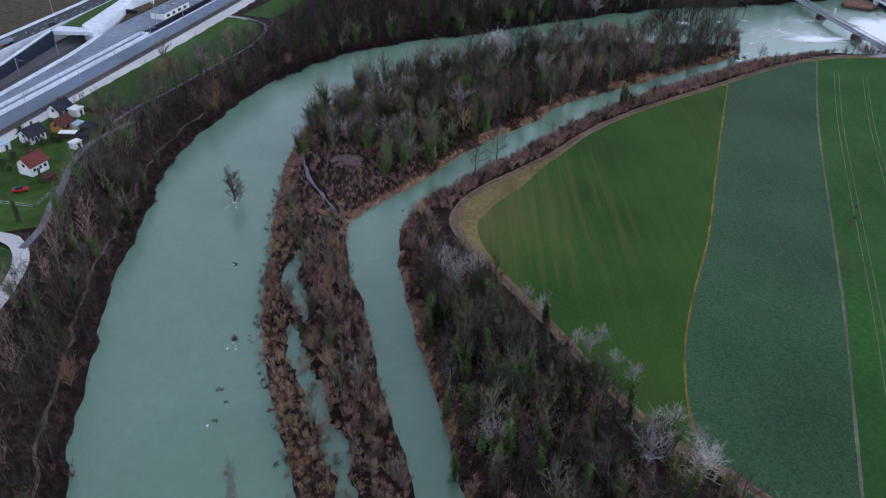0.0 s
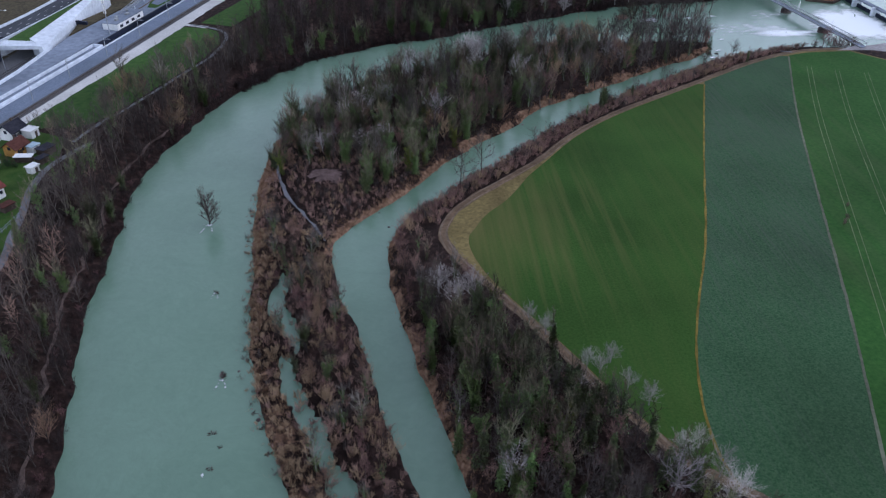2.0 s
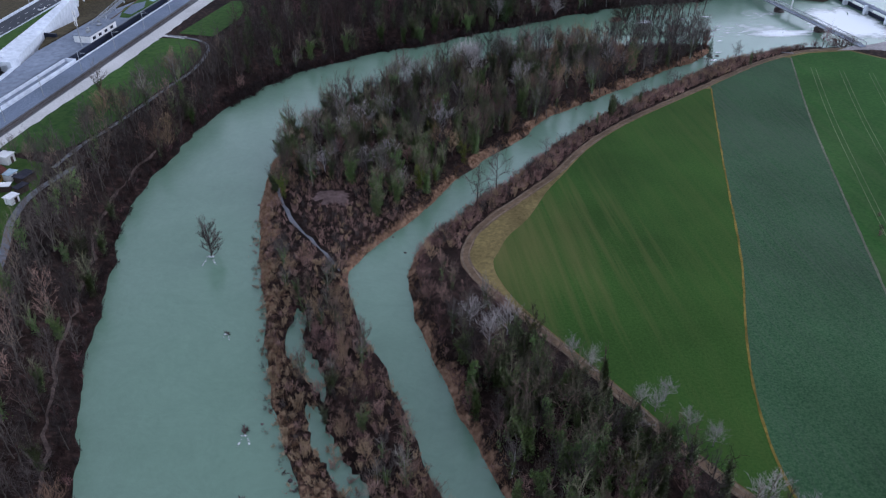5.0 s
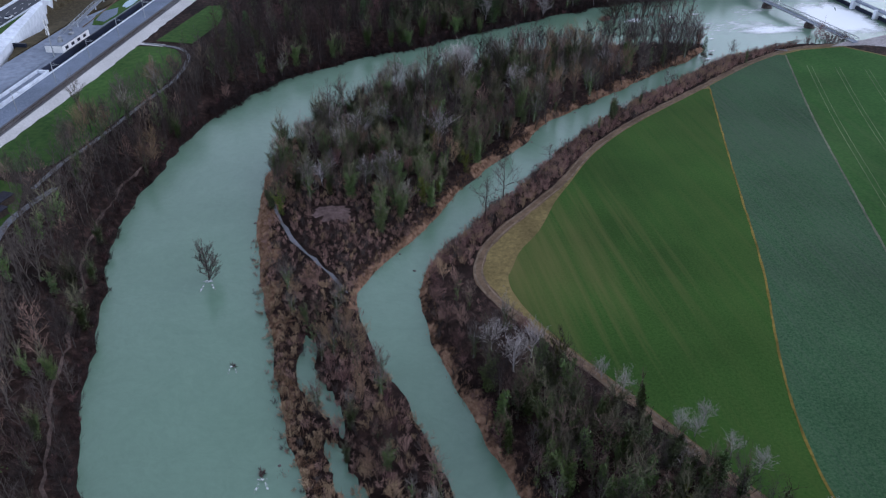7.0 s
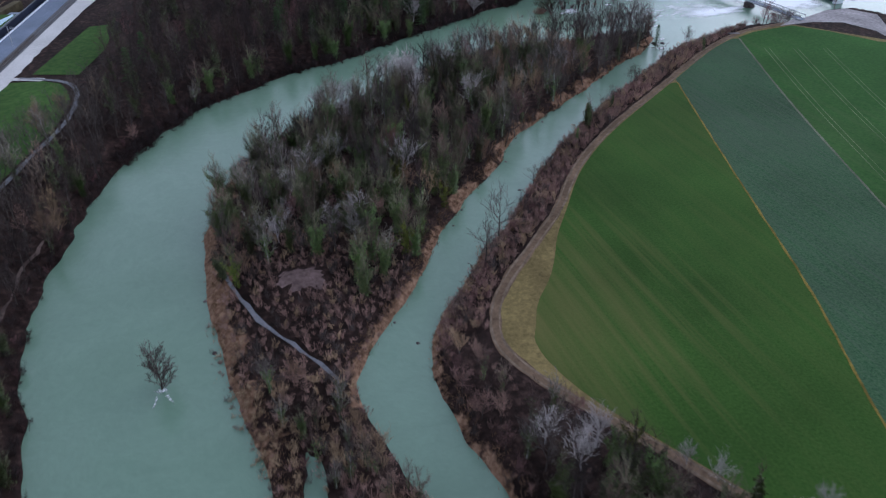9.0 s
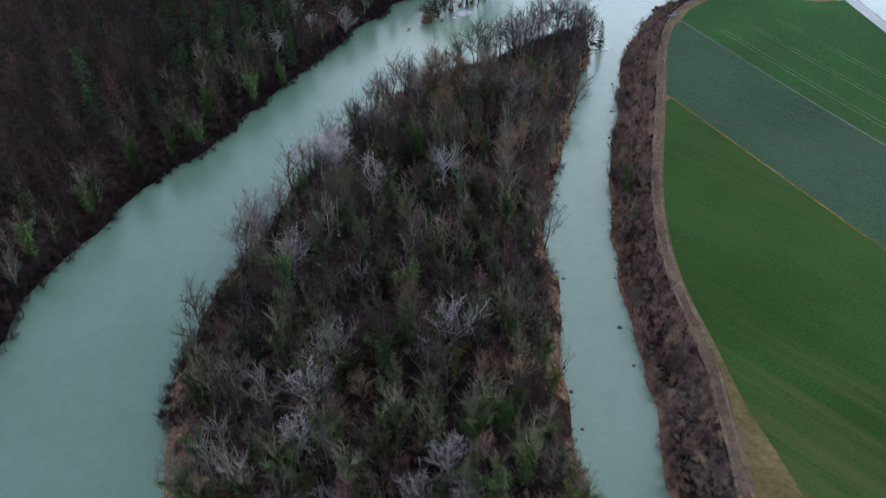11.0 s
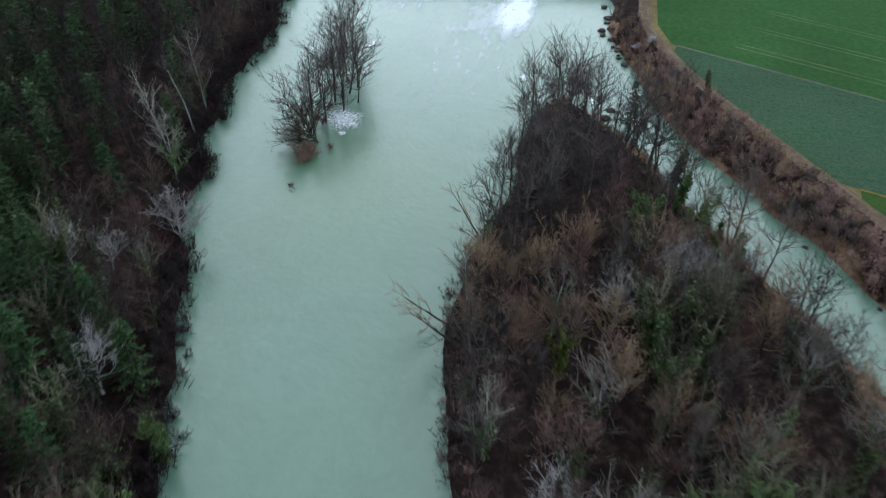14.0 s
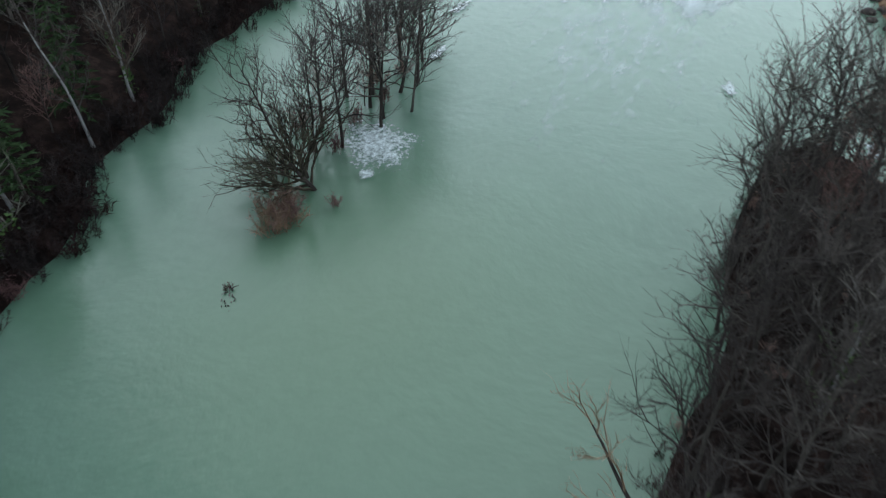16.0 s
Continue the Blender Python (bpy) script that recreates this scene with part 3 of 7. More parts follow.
for nm, val in (("bank", bank), ("open", open_), ("heath", heath)):
    at_ = ground.data.attributes.new(nm, "FLOAT", "POINT")
    at_.data.foreach_set("value", val.astype(np.float32))

wx, wy = axis(-70, 160, 5.0, OUT), axis(20, 300, 5.0, OUT)
wgx, wgy = np.meshgrid(wx, wy)
nw = len(wx)
water = link("water", np.stack([wgx.ravel(), wgy.ravel(), 0 * wgx.ravel()], 1).tolist(),
             [(j * nw + i, j * nw + i + 1, (j + 1) * nw + i + 1, (j + 1) * nw + i) for j in range(len(wy) - 1) for i in range(nw - 1)], WATER, smooth=True)
tagged(water, "milky turquoise-green river in flood, rippled by the current", "river", kind="structure")

# ---- fields beside the side channel ----
TRACK_LINE = spline([(60, 35), (45, 51), (34.5, 62.4), (28.3, 68), (22.6, 77), (17.2, 88), (10.5, 100.5), (5.2, 110), (2.3, 117), (2.3, 122.5), (6.2, 130), (16.2, 140), (23.6, 147.2), (33, 158.7), (46, 170.2), (69.6, 186.6), (79.6, 193.6), (89.6, 200.2), (98.5, 204.8), (107, 207.8), (119, 208.6)], 1.2)
STRIP_LINE = spline([(71.0, 185.2), (57.6, 147), (47.2, 116.4), (38.8, 96), (34.3, 82.5), (32.3, 70), (34.0, 61.0), (39, 54)], 1.2)
SEAM_LINE = spline([(100.6, 203.4), (87.2, 169), (76.8, 139), (67.6, 111.5), (60.6, 91), (49, 59), (41, 36)], 1.5)
RIGHT_EDGE = spline([(137, 186), (122, 167.5), (112, 155.5), (100, 136), (75, 88), (52, 40)], 2.0)


def shifted(line, d):
    t = np.gradient(line, axis=0)
    return line + np.stack([-t[:, 1], t[:, 0]], 1) / np.hypot(*t.T)[:, None] * d


def between(line, other, n=None):
    return [tuple(p) for p in line] + [tuple(p) for p in other[::-1]]


base = sheet("field_margin", between(TRACK_LINE, RIGHT_EDGE[::-1]), FIELD_Z + 0.02, STUBBLE)
tagged(base, "straw-coloured stubble margin round the green fields", "field margin", kind="structure")
tip = far_from(TRACK_LINE[:, 0], TRACK_LINE[:, 1], np.array([(5.0, 125.0), (10, 131)]))
inner = TRACK_LINE - (TRACK_LINE - shifted(TRACK_LINE, -1.0)) * (0.95 + 4.6 * np.exp(-(tip / 13) ** 2))[:, None]
lo = int(np.argmin(np.hypot(*(TRACK_LINE - STRIP_LINE[-3]).T)))
hi = int(np.argmin(np.hypot(*(TRACK_LINE - STRIP_LINE[0]).T)))
keep_in = inner[lo:hi]
keep_in = keep_in[far_from(keep_in[:, 0], keep_in[:, 1], TRACK_LINE) > 0.7]
even = lambda line, n: np.stack([np.interp(np.linspace(0, 1, n), np.linspace(0, 1, len(line)), line[:, i]) for i in (0, 1)], 1)
lhs, rhs = even(keep_in, 140), even(STRIP_LINE[::-1], 140)
field_a = link("wheat_field", [(*(p + (q - p) * u), FIELD_Z + 0.035) for p, q in zip(lhs, rhs) for u in (0.0, 0.33, 0.67, 1.0)],
               [(4 * i + j, 4 * i + j + 1, 4 * i + j + 5, 4 * i + j + 4) for i in range(139) for j in range(3)], FIELD_A)
tagged(field_a, "bright green winter wheat field with paler drill rows", "field", kind="structure")
hi2 = int(np.argmin(np.hypot(*(TRACK_LINE - SEAM_LINE[0]).T)))
field_b = sheet("rape_field", between(STRIP_LINE, SEAM_LINE) + [tuple(p) for p in inner[hi + 1:hi2][::-1]], FIELD_Z + 0.04, FIELD_B)
tagged(field_b, "blue-green rape field with thin soil patches", "field", kind="structure")
field_c = sheet("barley_field", between(SEAM_LINE, np.concatenate([[(101, 204.2)], [(107, 206.2), (119, 206.8), (125, 200), (131, 190)], shifted(RIGHT_EDGE, 1.5)])), FIELD_Z + 0.045, FIELD_C)
tagged(field_c, "dark green barley field with wheel lines", "field", kind="structure")
strip = ribbon(STRIP_LINE, 0.34, FIELD_Z + 0.06, "grass_strip", YELLOW, 0.14, 1.0)
tagged(strip, "narrow yellow strip of dry grass between two fields", "grass strip", kind="structure")
seam = ribbon(SEAM_LINE, 0.42, FIELD_Z + 0.06, "field_seam", surface("soil_seam", (0.075, 0.085, 0.055), (0.13, 0.135, 0.095), scale=1.2), 0.12, 2.0)
tagged(seam, "grey-brown soil seam between two fields", "field edge", kind="structure")
track = ribbon(TRACK_LINE, 1.6, FIELD_Z + 0.055, "field_track", TRACK, 0.4, 3.0)
tagged(track, "brown dirt farm track along the shrub belt", "track", kind="structure")
for d in (-0.55, 0.55):
    rut = ribbon(shifted(TRACK_LINE, d), 0.32, FIELD_Z + 0.065, "wheel_rut", RUT, 0.15, 4.0 + d, parent=track)
for d in (4.2, 5.3, 11.0, 12.0, 18.0, 19.0):
    ln_ = shifted(SEAM_LINE, d)[4:-14]
    tr = ribbon(ln_, 0.13, FIELD_Z + 0.055, "tramline", surface("tramline_soil", (0.085, 0.115, 0.055), (0.15, 0.18, 0.09), scale=1.5), 0.03, d, parent=field_c)
farm_road = ribbon(RIGHT_EDGE, 2.6, FIELD_Z + 0.07, "farm_road", GRAVEL, 0.1, 6.0)
tagged(farm_road, "pale gravel farm road along the canal", "road", kind="structure")
yard = sheet("gravel_yard", [(116, 207.5), (122, 210.3), (128, 211), (136, 213.5), (142, 212.5), (146, 206), (139, 194), (137, 186), (134.5, 187.5), (136, 196), (133, 204), (126, 207)], FIELD_Z + 0.075, surface("yard_gravel", (0.20, 0.185, 0.185), (0.36, 0.335, 0.335), scale=1.2, bump=0.3, big=0.15, spread=0.25))
tagged(yard, "pale gravel yard at the foot of the bridge", "yard", kind="structure")
spur = ribbon(spline([(103, 206.6), (100.6, 207.4), (98.6, 209.2)]), 0.9, FIELD_Z + 0.08, "access_path", PATHM, 0.2, 8.0)
tagged(spur, "short pale path to the water's edge", "path", kind="structure")

# ---- left side: grass, gravel, lanes ----
GRASS_POLY = [(-90, 158), (-86.5, 166), (-81, 183), (-73.7, 206), (-66.8, 230), (-58.5, 228.3), (-55, 225.5), (-53.4, 221), (-52.6, 215), (-54.6, 204), (-59.3, 192), (-65.8, 175), (-70.5, 165.5), (-74, 163), (-80, 163.5), (-85.5, 160)]
meadow = sheet("meadow", GRASS_POLY, LEFT_Z + 0.12, MEADOW)
tagged(meadow, "bright green grass bank between railway and wood", "grass", kind="structure")
meadow_2 = sheet("meadow", [(-61, 233), (-51.5, 229.5), (-46, 244), (-44, 262), (-50, 262)], LEFT_Z + 0.13, MEADOW)
tagged(meadow_2, "green grass corner above the gravel junction", "grass", kind="structure")
garden = sheet("garden", [(-92, 118), (-92, 158), (-84, 163), (-74, 158), (-72.5, 148), (-73, 134), (-70, 122), (-69.5, 113), (-80, 109)], LEFT_Z + 0.12, GARDEN)
tagged(garden, "yellow-green garden lawn round the houses", "garden", kind="structure")
garden_2 = sheet("lawn", [(-90, 84), (-90, 108), (-76, 108), (-70, 105), (-67.5, 100), (-68, 94), (-69, 86)], LEFT_Z + 0.12, GARDEN)
tagged(garden_2, "olive lawn inside the bend of the lane", "lawn", kind="structure")
lane = ribbon(spline([(-66.5, 86), (-66.6, 95), (-67.8, 102), (-71.0, 107.5), (-76, 110), (-90, 112)]), 2.6, LEFT_Z + 0.14, "lane", GRAVEL, 0.2, 12.0)
tagged(lane, "pale grey asphalt lane in a sharp bend", "lane", kind="structure")
lane_2 = ribbon(spline([(-69.4, 106), (-69, 112), (-70.6, 121), (-71.6, 128), (-73.3, 136), (-73.2, 144), (-71.2, 150), (-68, 156)]), 1.35, LEFT_Z + 0.16, "garden_lane", PATHM, 0.2, 13.0)
tagged(lane_2, "narrow grey lane past the gardens", "lane", kind="structure")
fpath = ribbon(spline([(-63.5, 231.5), (-56, 227.5), (-52.3, 223), (-51.4, 215.5), (-53.4, 204), (-58.2, 192), (-65, 174), (-69, 166), (-72, 156)]), 0.95, LEFT_Z + 0.18, "footpath", PATHM, 0.3, 14.0)
tagged(fpath, "pale footpath through the riverside wood", "path", kind="structure")
river_path = ribbon(shifted(LEFT_SHORE, 3.2)[30:150], 0.4, 0.12, "river_path", TRODDEN, 0.4, 15.0, lift=ground_at)
tagged(river_path, "trodden brown path along the river bank", "path", kind="structure")
GRAVEL_LINE = spline([(-92, 144), (-86, 167), (-81.2, 183), (-74.2, 204), (-66.4, 231), (-61, 250), (-55, 270), (-48, 292)])
gravel = ribbon(GRAVEL_LINE, 2.9, LEFT_Z + 0.15, "gravel_road", GRAVEL, 0.5, 16.0)
tagged(gravel, "wide pale gravel road beside the railway", "road", kind="structure")
spur_2 = ribbon(spline([(-66, 232), (-62, 230.5), (-58.5, 229)]), 1.6, LEFT_Z + 0.165, "gravel_spur", GRAVEL, 0.2, 18.0)
tagged(spur_2, "pale gravel turning off the road", "road", kind="structure")
V, F = [], []
for i in range(9):
    for j in range(28):
        w = 2 * math.pi * j / 28
        r = i / 8 * (1 + 0.5 * noise.noise(Vector((math.cos(w) * 2, math.sin(w) * 2, 4))) + 0.35 * noise.noise(Vector((math.cos(w) * 7, math.sin(w) * 7, 9))))
        x, y = -19.6 + 4.2 * r * math.cos(w), 141.6 + 3.4 * r * math.sin(w)
        V.append((x, y, ground_at(x, y) + 0.10 * (1 - i / 8) - 0.03 * (i / 8) ** 4 + 0.05 * noise.noise(Vector((x, y, 0)))))
        if i:
            F.append(((i - 1) * 28 + j, i * 28 + j, i * 28 + (j + 1) % 28, (i - 1) * 28 + (j + 1) % 28))
tagged(link("silt_mound", V, F, MOUND, smooth=True), "bare grey-brown silt mound in the island clearing", "mound", kind="structure")
isle_path = ribbon(spline([(-30, 148), (-28.3, 141), (-26, 134), (-22.4, 127.5), (-18.5, 120)]), 0.55, 0.10, "island_path", PATHM, 0.6, 19.0, lift=ground_at)
tagged(isle_path, "grey flooded path across the island's brush", "path", kind="structure")

# ---- railway, tunnel portal and motorway on the left ----
R0, RD, RN = Vector((-89.2, 172.1)), Vector((0.274, 0.962)), Vector((-0.962, 0.274))
RAIL_TURN = math.degrees(math.atan2(RD.y, RD.x))


def rp(s, o):
    """A place s metres along the railway and o metres to its far side."""
    v = R0 + RD * s + RN * o
    return (v.x, v.y)


def slab_thing(name, outline, z0, z1, material, label, category, kind="structure", parent=None):
    """A solid slab from an outline in railway coordinates; z1 may be one height for each corner."""
    bm = bmesh.new()
    tops = z1 if isinstance(z1, (list, tuple)) else [z1] * len(outline)
    lo_ = [bm.verts.new((*rp(s, o), z0)) for s, o in outline]
    hi_ = [bm.verts.new((*rp(s, o), z)) for (s, o), z in zip(outline, tops)]
    n = len(outline)
    bm.faces.new(hi_)
    bm.faces.new(lo_[::-1])
    for i in range(n):
        bm.faces.new((lo_[i], lo_[(i + 1) % n], hi_[(i + 1) % n], hi_[i]))
    bmesh.ops.recalc_face_normals(bm, faces=bm.faces)
    ob = part(name, bm, material, parent)
    return tagged(ob, label, category, kind=kind) if label else ob


def rail_line(s0, s1, o0, o1, z, parent):
    """One steel rail as a slim beam."""
    bm = bmesh.new()
    (x0, y0), (x1, y1) = rp(s0, o0), rp(s1, o1)
    box(bm, (x0 + x1) / 2, (y0 + y1) / 2, z, math.hypot(x1 - x0, y1 - y0), 0.09, 0.12, math.degrees(math.atan2(y1 - y0, x1 - x0)))
    return part("rail", bm, RAIL, parent)


Z = LEFT_Z
bed = slab_thing("track_bed", [(-75, -3.0), (150, -3.0), (150, -0.6), (-75, -0.6)], 0.2, Z + 0.22, TRACKBED, "brown ballast bed of a single railway track", "track bed")
for o in (-2.28, -1.32):
    rail_line(-75, 150, o, o, Z + 0.22, bed)
sleeper_me = None
bm = bmesh.new()
box(bm, 0, 0, 0, 0.2, 1.55, 0.05, RAIL_TURN)
sleeper_me = bpy.data.meshes.new("sleeper")
bm.to_mesh(sleeper_me)
bm.free()
sleeper_me.materials.append(WOOD_DARK)
for i in range(240):
    ob = new("sleeper", sleeper_me)
    x, y = rp(-40 + i * 0.55, -1.8)
    ob.location, ob.parent = (x, y, Z + 0.215), bed
slab_thing("service_strip", [(-75, -0.6), (150, -0.6), (150, 4.7), (-75, 4.7)], 0.2, Z + 0.15, BALLAST, "blue-grey gravel service strip beside the track", "gravel strip")
slab_thing("gravel_shoulder", [(-30, -5.4), (150, -5.4), (150, -3.0), (-30, -3.0)], 0.2, Z + 0.135, GRAVEL, "pale gravel shoulder beside the railway", "gravel strip")
kerb = slab_thing("parapet", [(-75, 4.7), (150, 4.7), (150, 5.0), (-75, 5.0)], 0.2, Z + 0.4, CONCRETE, "long pale concrete parapet beside the railway", "parapet")
slab_thing("ramp_deck", [(-75, 5.0), (41, 5.0), (42, 8.0), (-75, 8.0)], 0.2, Z + 0.25, SLAB, "pale grey paved ramp between two parapets", "ramp")
slab_thing("parapet", [(-20, 5.05), (41.0, 5.05), (41.0, 5.35), (-20, 5.35)], Z + 0.2, Z + 0.95, CONCRETE, "pale concrete parapet of the ramp", "parapet")
slab_thing("parapet", [(-20, 7.7), (41.6, 7.7), (41.6, 8.05), (-20, 8.05)], Z + 0.2, Z + 0.95, CONCRETE, "pale concrete parapet of the ramp", "parapet")
slab_thing("parapet", [(41.0, 5.05), (41.0, 8.05), (41.5, 8.05), (41.5, 5.05)], Z + 0.2, Z + 0.95, CONCRETE, "pale concrete end wall of the ramp", "parapet")
slab_thing("underpass_floor", [(41.5, 5.0), (150, 5.0), (150, 8.0), (41.5, 8.0)], 0.1, 0.9, ASPHALT, "dark sunken carriageway in a concrete trench", "underpass")
slab_thing("trench_wall", [(42, 8.0), (150, 7.8), (150, 8.3), (42, 8.3)], 0.2, Z + 0.4, DARK_PANEL, "dark cladded wall of the sunken carriageway", "wall")
slab_thing("concrete_yard", [(-75, 8.05), (41.9, 8.05), (42, 8.3), (110, 8.3), (110, 11), (78, 18.5), (46, 19.0), (34, 16.8), (20, 14.6), (-75, -1 + 8.4)], 0.2, Z + 0.2, SLAB, "wide grey concrete yard above the tunnel", "yard")
slab_thing("portal_kerb", [(-75, 7.6), (20, 14.6), (34, 16.8), (34, 17.3), (20, 15.1), (-75, 8.1)], 0.2, Z + 0.85, CONCRETE, "pale concrete kerb above the portal tracks", "kerb")
pit = slab_thing("portal_track_bed", [(-75, 8.1), (20, 15.1), (34, 17.3), (60, 21), (60, 31), (31, 28), (5, 23.5), (-75, 10 + 6)], 0.0, 1.9, TRACKBED, "dark ballast bed of the sunken tracks before the portal", "track bed")
for o in (0.0, 0.95, 3.0, 3.95):
    rail_line(-60, 58, 10.3 + o, 20.6 + o, 1.9, pit)
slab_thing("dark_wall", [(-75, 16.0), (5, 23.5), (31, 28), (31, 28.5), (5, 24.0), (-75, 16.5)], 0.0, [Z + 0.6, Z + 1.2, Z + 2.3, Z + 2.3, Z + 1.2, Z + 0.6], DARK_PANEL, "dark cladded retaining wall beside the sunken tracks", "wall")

portal = new("tunnel_portal")
tagged(portal, "angular white concrete railway tunnel portal with a grassed top", "tunnel portal")
slab_thing("beam", [(31, 28.4), (34, 17.6), (37, 18.2), (34.5, 29)], Z + 1.2, [Z + 2.4, Z + 2.0, Z + 2.2, Z + 2.6], CONCRETE, "", "", parent=portal)
slab_thing("pillar", [(33.6, 17.2), (37, 17.2), (37, 18.6), (33.6, 18.4)], 0.2, Z + 2.1, CONCRETE, "", "", parent=portal)
slab_thing("wing_wall", [(34, 17.3), (36.4, 22.6), (86, 32.2), (86, 31.2)], 0.2, [Z + 1.5, Z + 2.9, Z + 3.0, Z + 2.6], CONCRETE, "", "", parent=portal)
slab_thing("roof_slab", [(36.6, 22.8), (34.6, 28.9), (52, 31.5), (86, 32.0)], Z + 1.2, [Z + 2.0, Z + 2.2, Z + 1.8, Z + 2.4], MEADOW, "", "", parent=portal)["label"] = "grass-covered tunnel roof"
slab_thing("side_wall", [(31, 28.5), (31, 29.3), (5, 24.9), (-75, 17.3), (-75, 16.5), (5, 24.0)], 0.2, [Z + 2.4, Z + 2.5, Z + 1.35, Z + 0.7, Z + 0.7, Z + 1.3], CONCRETE, "", "", parent=portal)
# added dark panel, no real wall: stops light so the tunnel reads dark
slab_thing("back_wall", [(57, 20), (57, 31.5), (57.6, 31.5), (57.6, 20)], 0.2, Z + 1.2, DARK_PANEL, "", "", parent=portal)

road = slab_thing("motorway", [(-80, 30), (10, 33.2), (60, 33.8), (160, 41), (160, 49.5), (60, 41.5), (10, 41), (-80, 38)], 0.2, Z + 0.4, ASPHALT, "dark asphalt motorway carriageway with dashed lane marks", "road")
dash_bm = bmesh.new()
box(dash_bm, 0, 0, 0, 1.2, 0.08, 0.03, 0)
dash_me = bpy.data.meshes.new("lane_mark")
dash_bm.to_mesh(dash_me)
dash_bm.free()
dash_me.materials.append(PAINT_LINE)
for i in range(40):
    s = -60 + i * 4.2
    for u in (0.36, 0.66):
        near, far_ = np.interp(s, [-80, 10, 60, 160], [30, 33.2, 33.8, 41]), np.interp(s, [-80, 10, 60, 160], [38, 41, 41.5, 49.5])
        ob = new("lane_mark", dash_me)
        x, y = rp(s, near + (far_ - near) * u)
        ob.location, ob.rotation_euler, ob.parent = (x, y, Z + 0.4), (0, 0, radians(RAIL_TURN)), road
slab_thing("crash_barrier", [(-80, 29.6), (10, 32.8), (60, 33.4), (160, 40.6), (160, 41), (60, 33.8), (10, 33.2), (-80, 30)], 0.3, Z + 1.1, CONCRETE, "pale concrete crash barrier along the motorway", "barrier")
slab_thing("crash_barrier", [(-80, 38), (10, 41), (60, 41.5), (160, 49.5), (160, 49.9), (60, 41.9), (10, 41.4), (-80, 38.4)], 0.3, Z + 1.0, CONCRETE, "pale concrete crash barrier along the motorway", "barrier")
slab_thing("link_road", [(48, 19.6), (78, 19.2), (120, 12), (120, 14), (80, 22), (60, 24)], 0.2, Z + 0.25, HEATH, "brown rough ground behind the yard", "verge")

lattice = new("lattice_walkway")
tagged(lattice, "blue-grey steel lattice walkway on posts above the rough ground", "walkway")
la, lb = Vector((-84.6, 236, Z + 1.4)), Vector((-79.6, 282, Z + 1.4))
ld = (lb - la).normalized()
ls = Vector((-ld.y, ld.x, 0))
for sg in (-0.55, 0.55):
    bm = bmesh.new()
    for i in range(24):
        a, b, up = la + ls * sg + (lb - la) * i / 24, la + ls * sg + (lb - la) * (i + 1) / 24, Vector((0, 0, 0.9))
        for p, q in ((a, b), (a + up, b + up), (a, a + up), (a, b + up) if i % 2 else (a + up, b)):
            m = Matrix.Translation((p + q) / 2) @ (q - p).to_track_quat("X", "Z").to_matrix().to_4x4() @ Matrix.Diagonal(((q - p).length, 0.1, 0.1, 1))
            bmesh.ops.create_cube(bm, size=1.0, matrix=m)
    part("girder", bm, STEEL, lattice)
bm = bmesh.new()
box(bm, (la.x + lb.x) / 2, (la.y + lb.y) / 2, Z + 1.3, (lb - la).length, 1.1, 0.1, math.degrees(math.atan2(ld.y, ld.x)))
part("deck", bm, SLAB, lattice)
for i in range(6):
    bm = bmesh.new()
    p = la.lerp(lb, (i + 0.5) / 6)
    box(bm, p.x, p.y, Z - 3.2, 0.3, 0.3, 4.5)
    part("post", bm, CONCRETE, lattice)
trail = ribbon(spline([(-83.5, 241), (-82.1, 246.5), (-79, 262), (-76, 277.5), (-72, 292)]), 0.5, Z + 0.3, "trail", TRACK, 0.2, 31.0)
tagged(trail, "narrow trodden brown trail over rough ground", "path", kind="structure")
patch_ = sheet("grass_patch", [rp(*c) for c in ((76, 9.2), (84, 8.8), (108, 8.8), (108, 13), (98, 15), (84, 15), (76, 12))], Z + 0.28, MEADOW)
tagged(patch_, "patch of grass beside the sunken carriageway", "grass", kind="structure")
patch_2 = sheet("gravel_patch", [rp(*c) for c in ((79, 10), (86, 9.6), (92, 12), (88, 14.5), (80, 13))], Z + 0.3, BALLAST)
tagged(patch_2, "grey gravel patch in the grass", "gravel", kind="structure")
pond_ = sheet("settling_pond", [rp(*c) for c in ((92, 9.6), (93, 11.4), (97, 12.2), (102, 11.6), (108, 9.8), (107, 9.1), (99, 9.5), (95, 9.2))], Z + 0.31, BLUE_SHEET)
tagged(pond_, "small pale round-edged settling pond", "pond", kind="structure")
hut = new("service_building")
tagged(hut, "low white concrete service building with rooftop machines", "building")
slab_thing("wall", [(54.5, 8.6), (68, 8.6), (68, 13.2), (54.5, 13.2)], Z + 0.2, Z + 2.0, PALE_PAINT, "", "", parent=hut)
slab_thing("flat_roof", [(54.3, 8.4), (68.2, 8.4), (68.2, 13.4), (54.3, 13.4)], Z + 2.0, Z + 2.2, SLAB, "", "", parent=hut)
for s, o, w, h_ in ((57, 10.2, 1.1, 0.7), (59.5, 11.8, 0.8, 0.5), (63, 10.5, 1.3, 0.4), (65.5, 12.0, 0.7, 0.6)):
    bm = bmesh.new()
    box(bm, *rp(s, o), Z + 2.2, w, w * 0.8, h_, RAIL_TURN, 0.06)
    part("roof_machine", bm, STEEL, hut)
for s in (56.5, 59.5, 62.5, 65.5):
    bm = bmesh.new()
    box(bm, *rp(s, 8.56), Z + 0.7, 1.3, 0.12, 0.7, RAIL_TURN)
    part("window", bm, DARK_PANEL, hut)

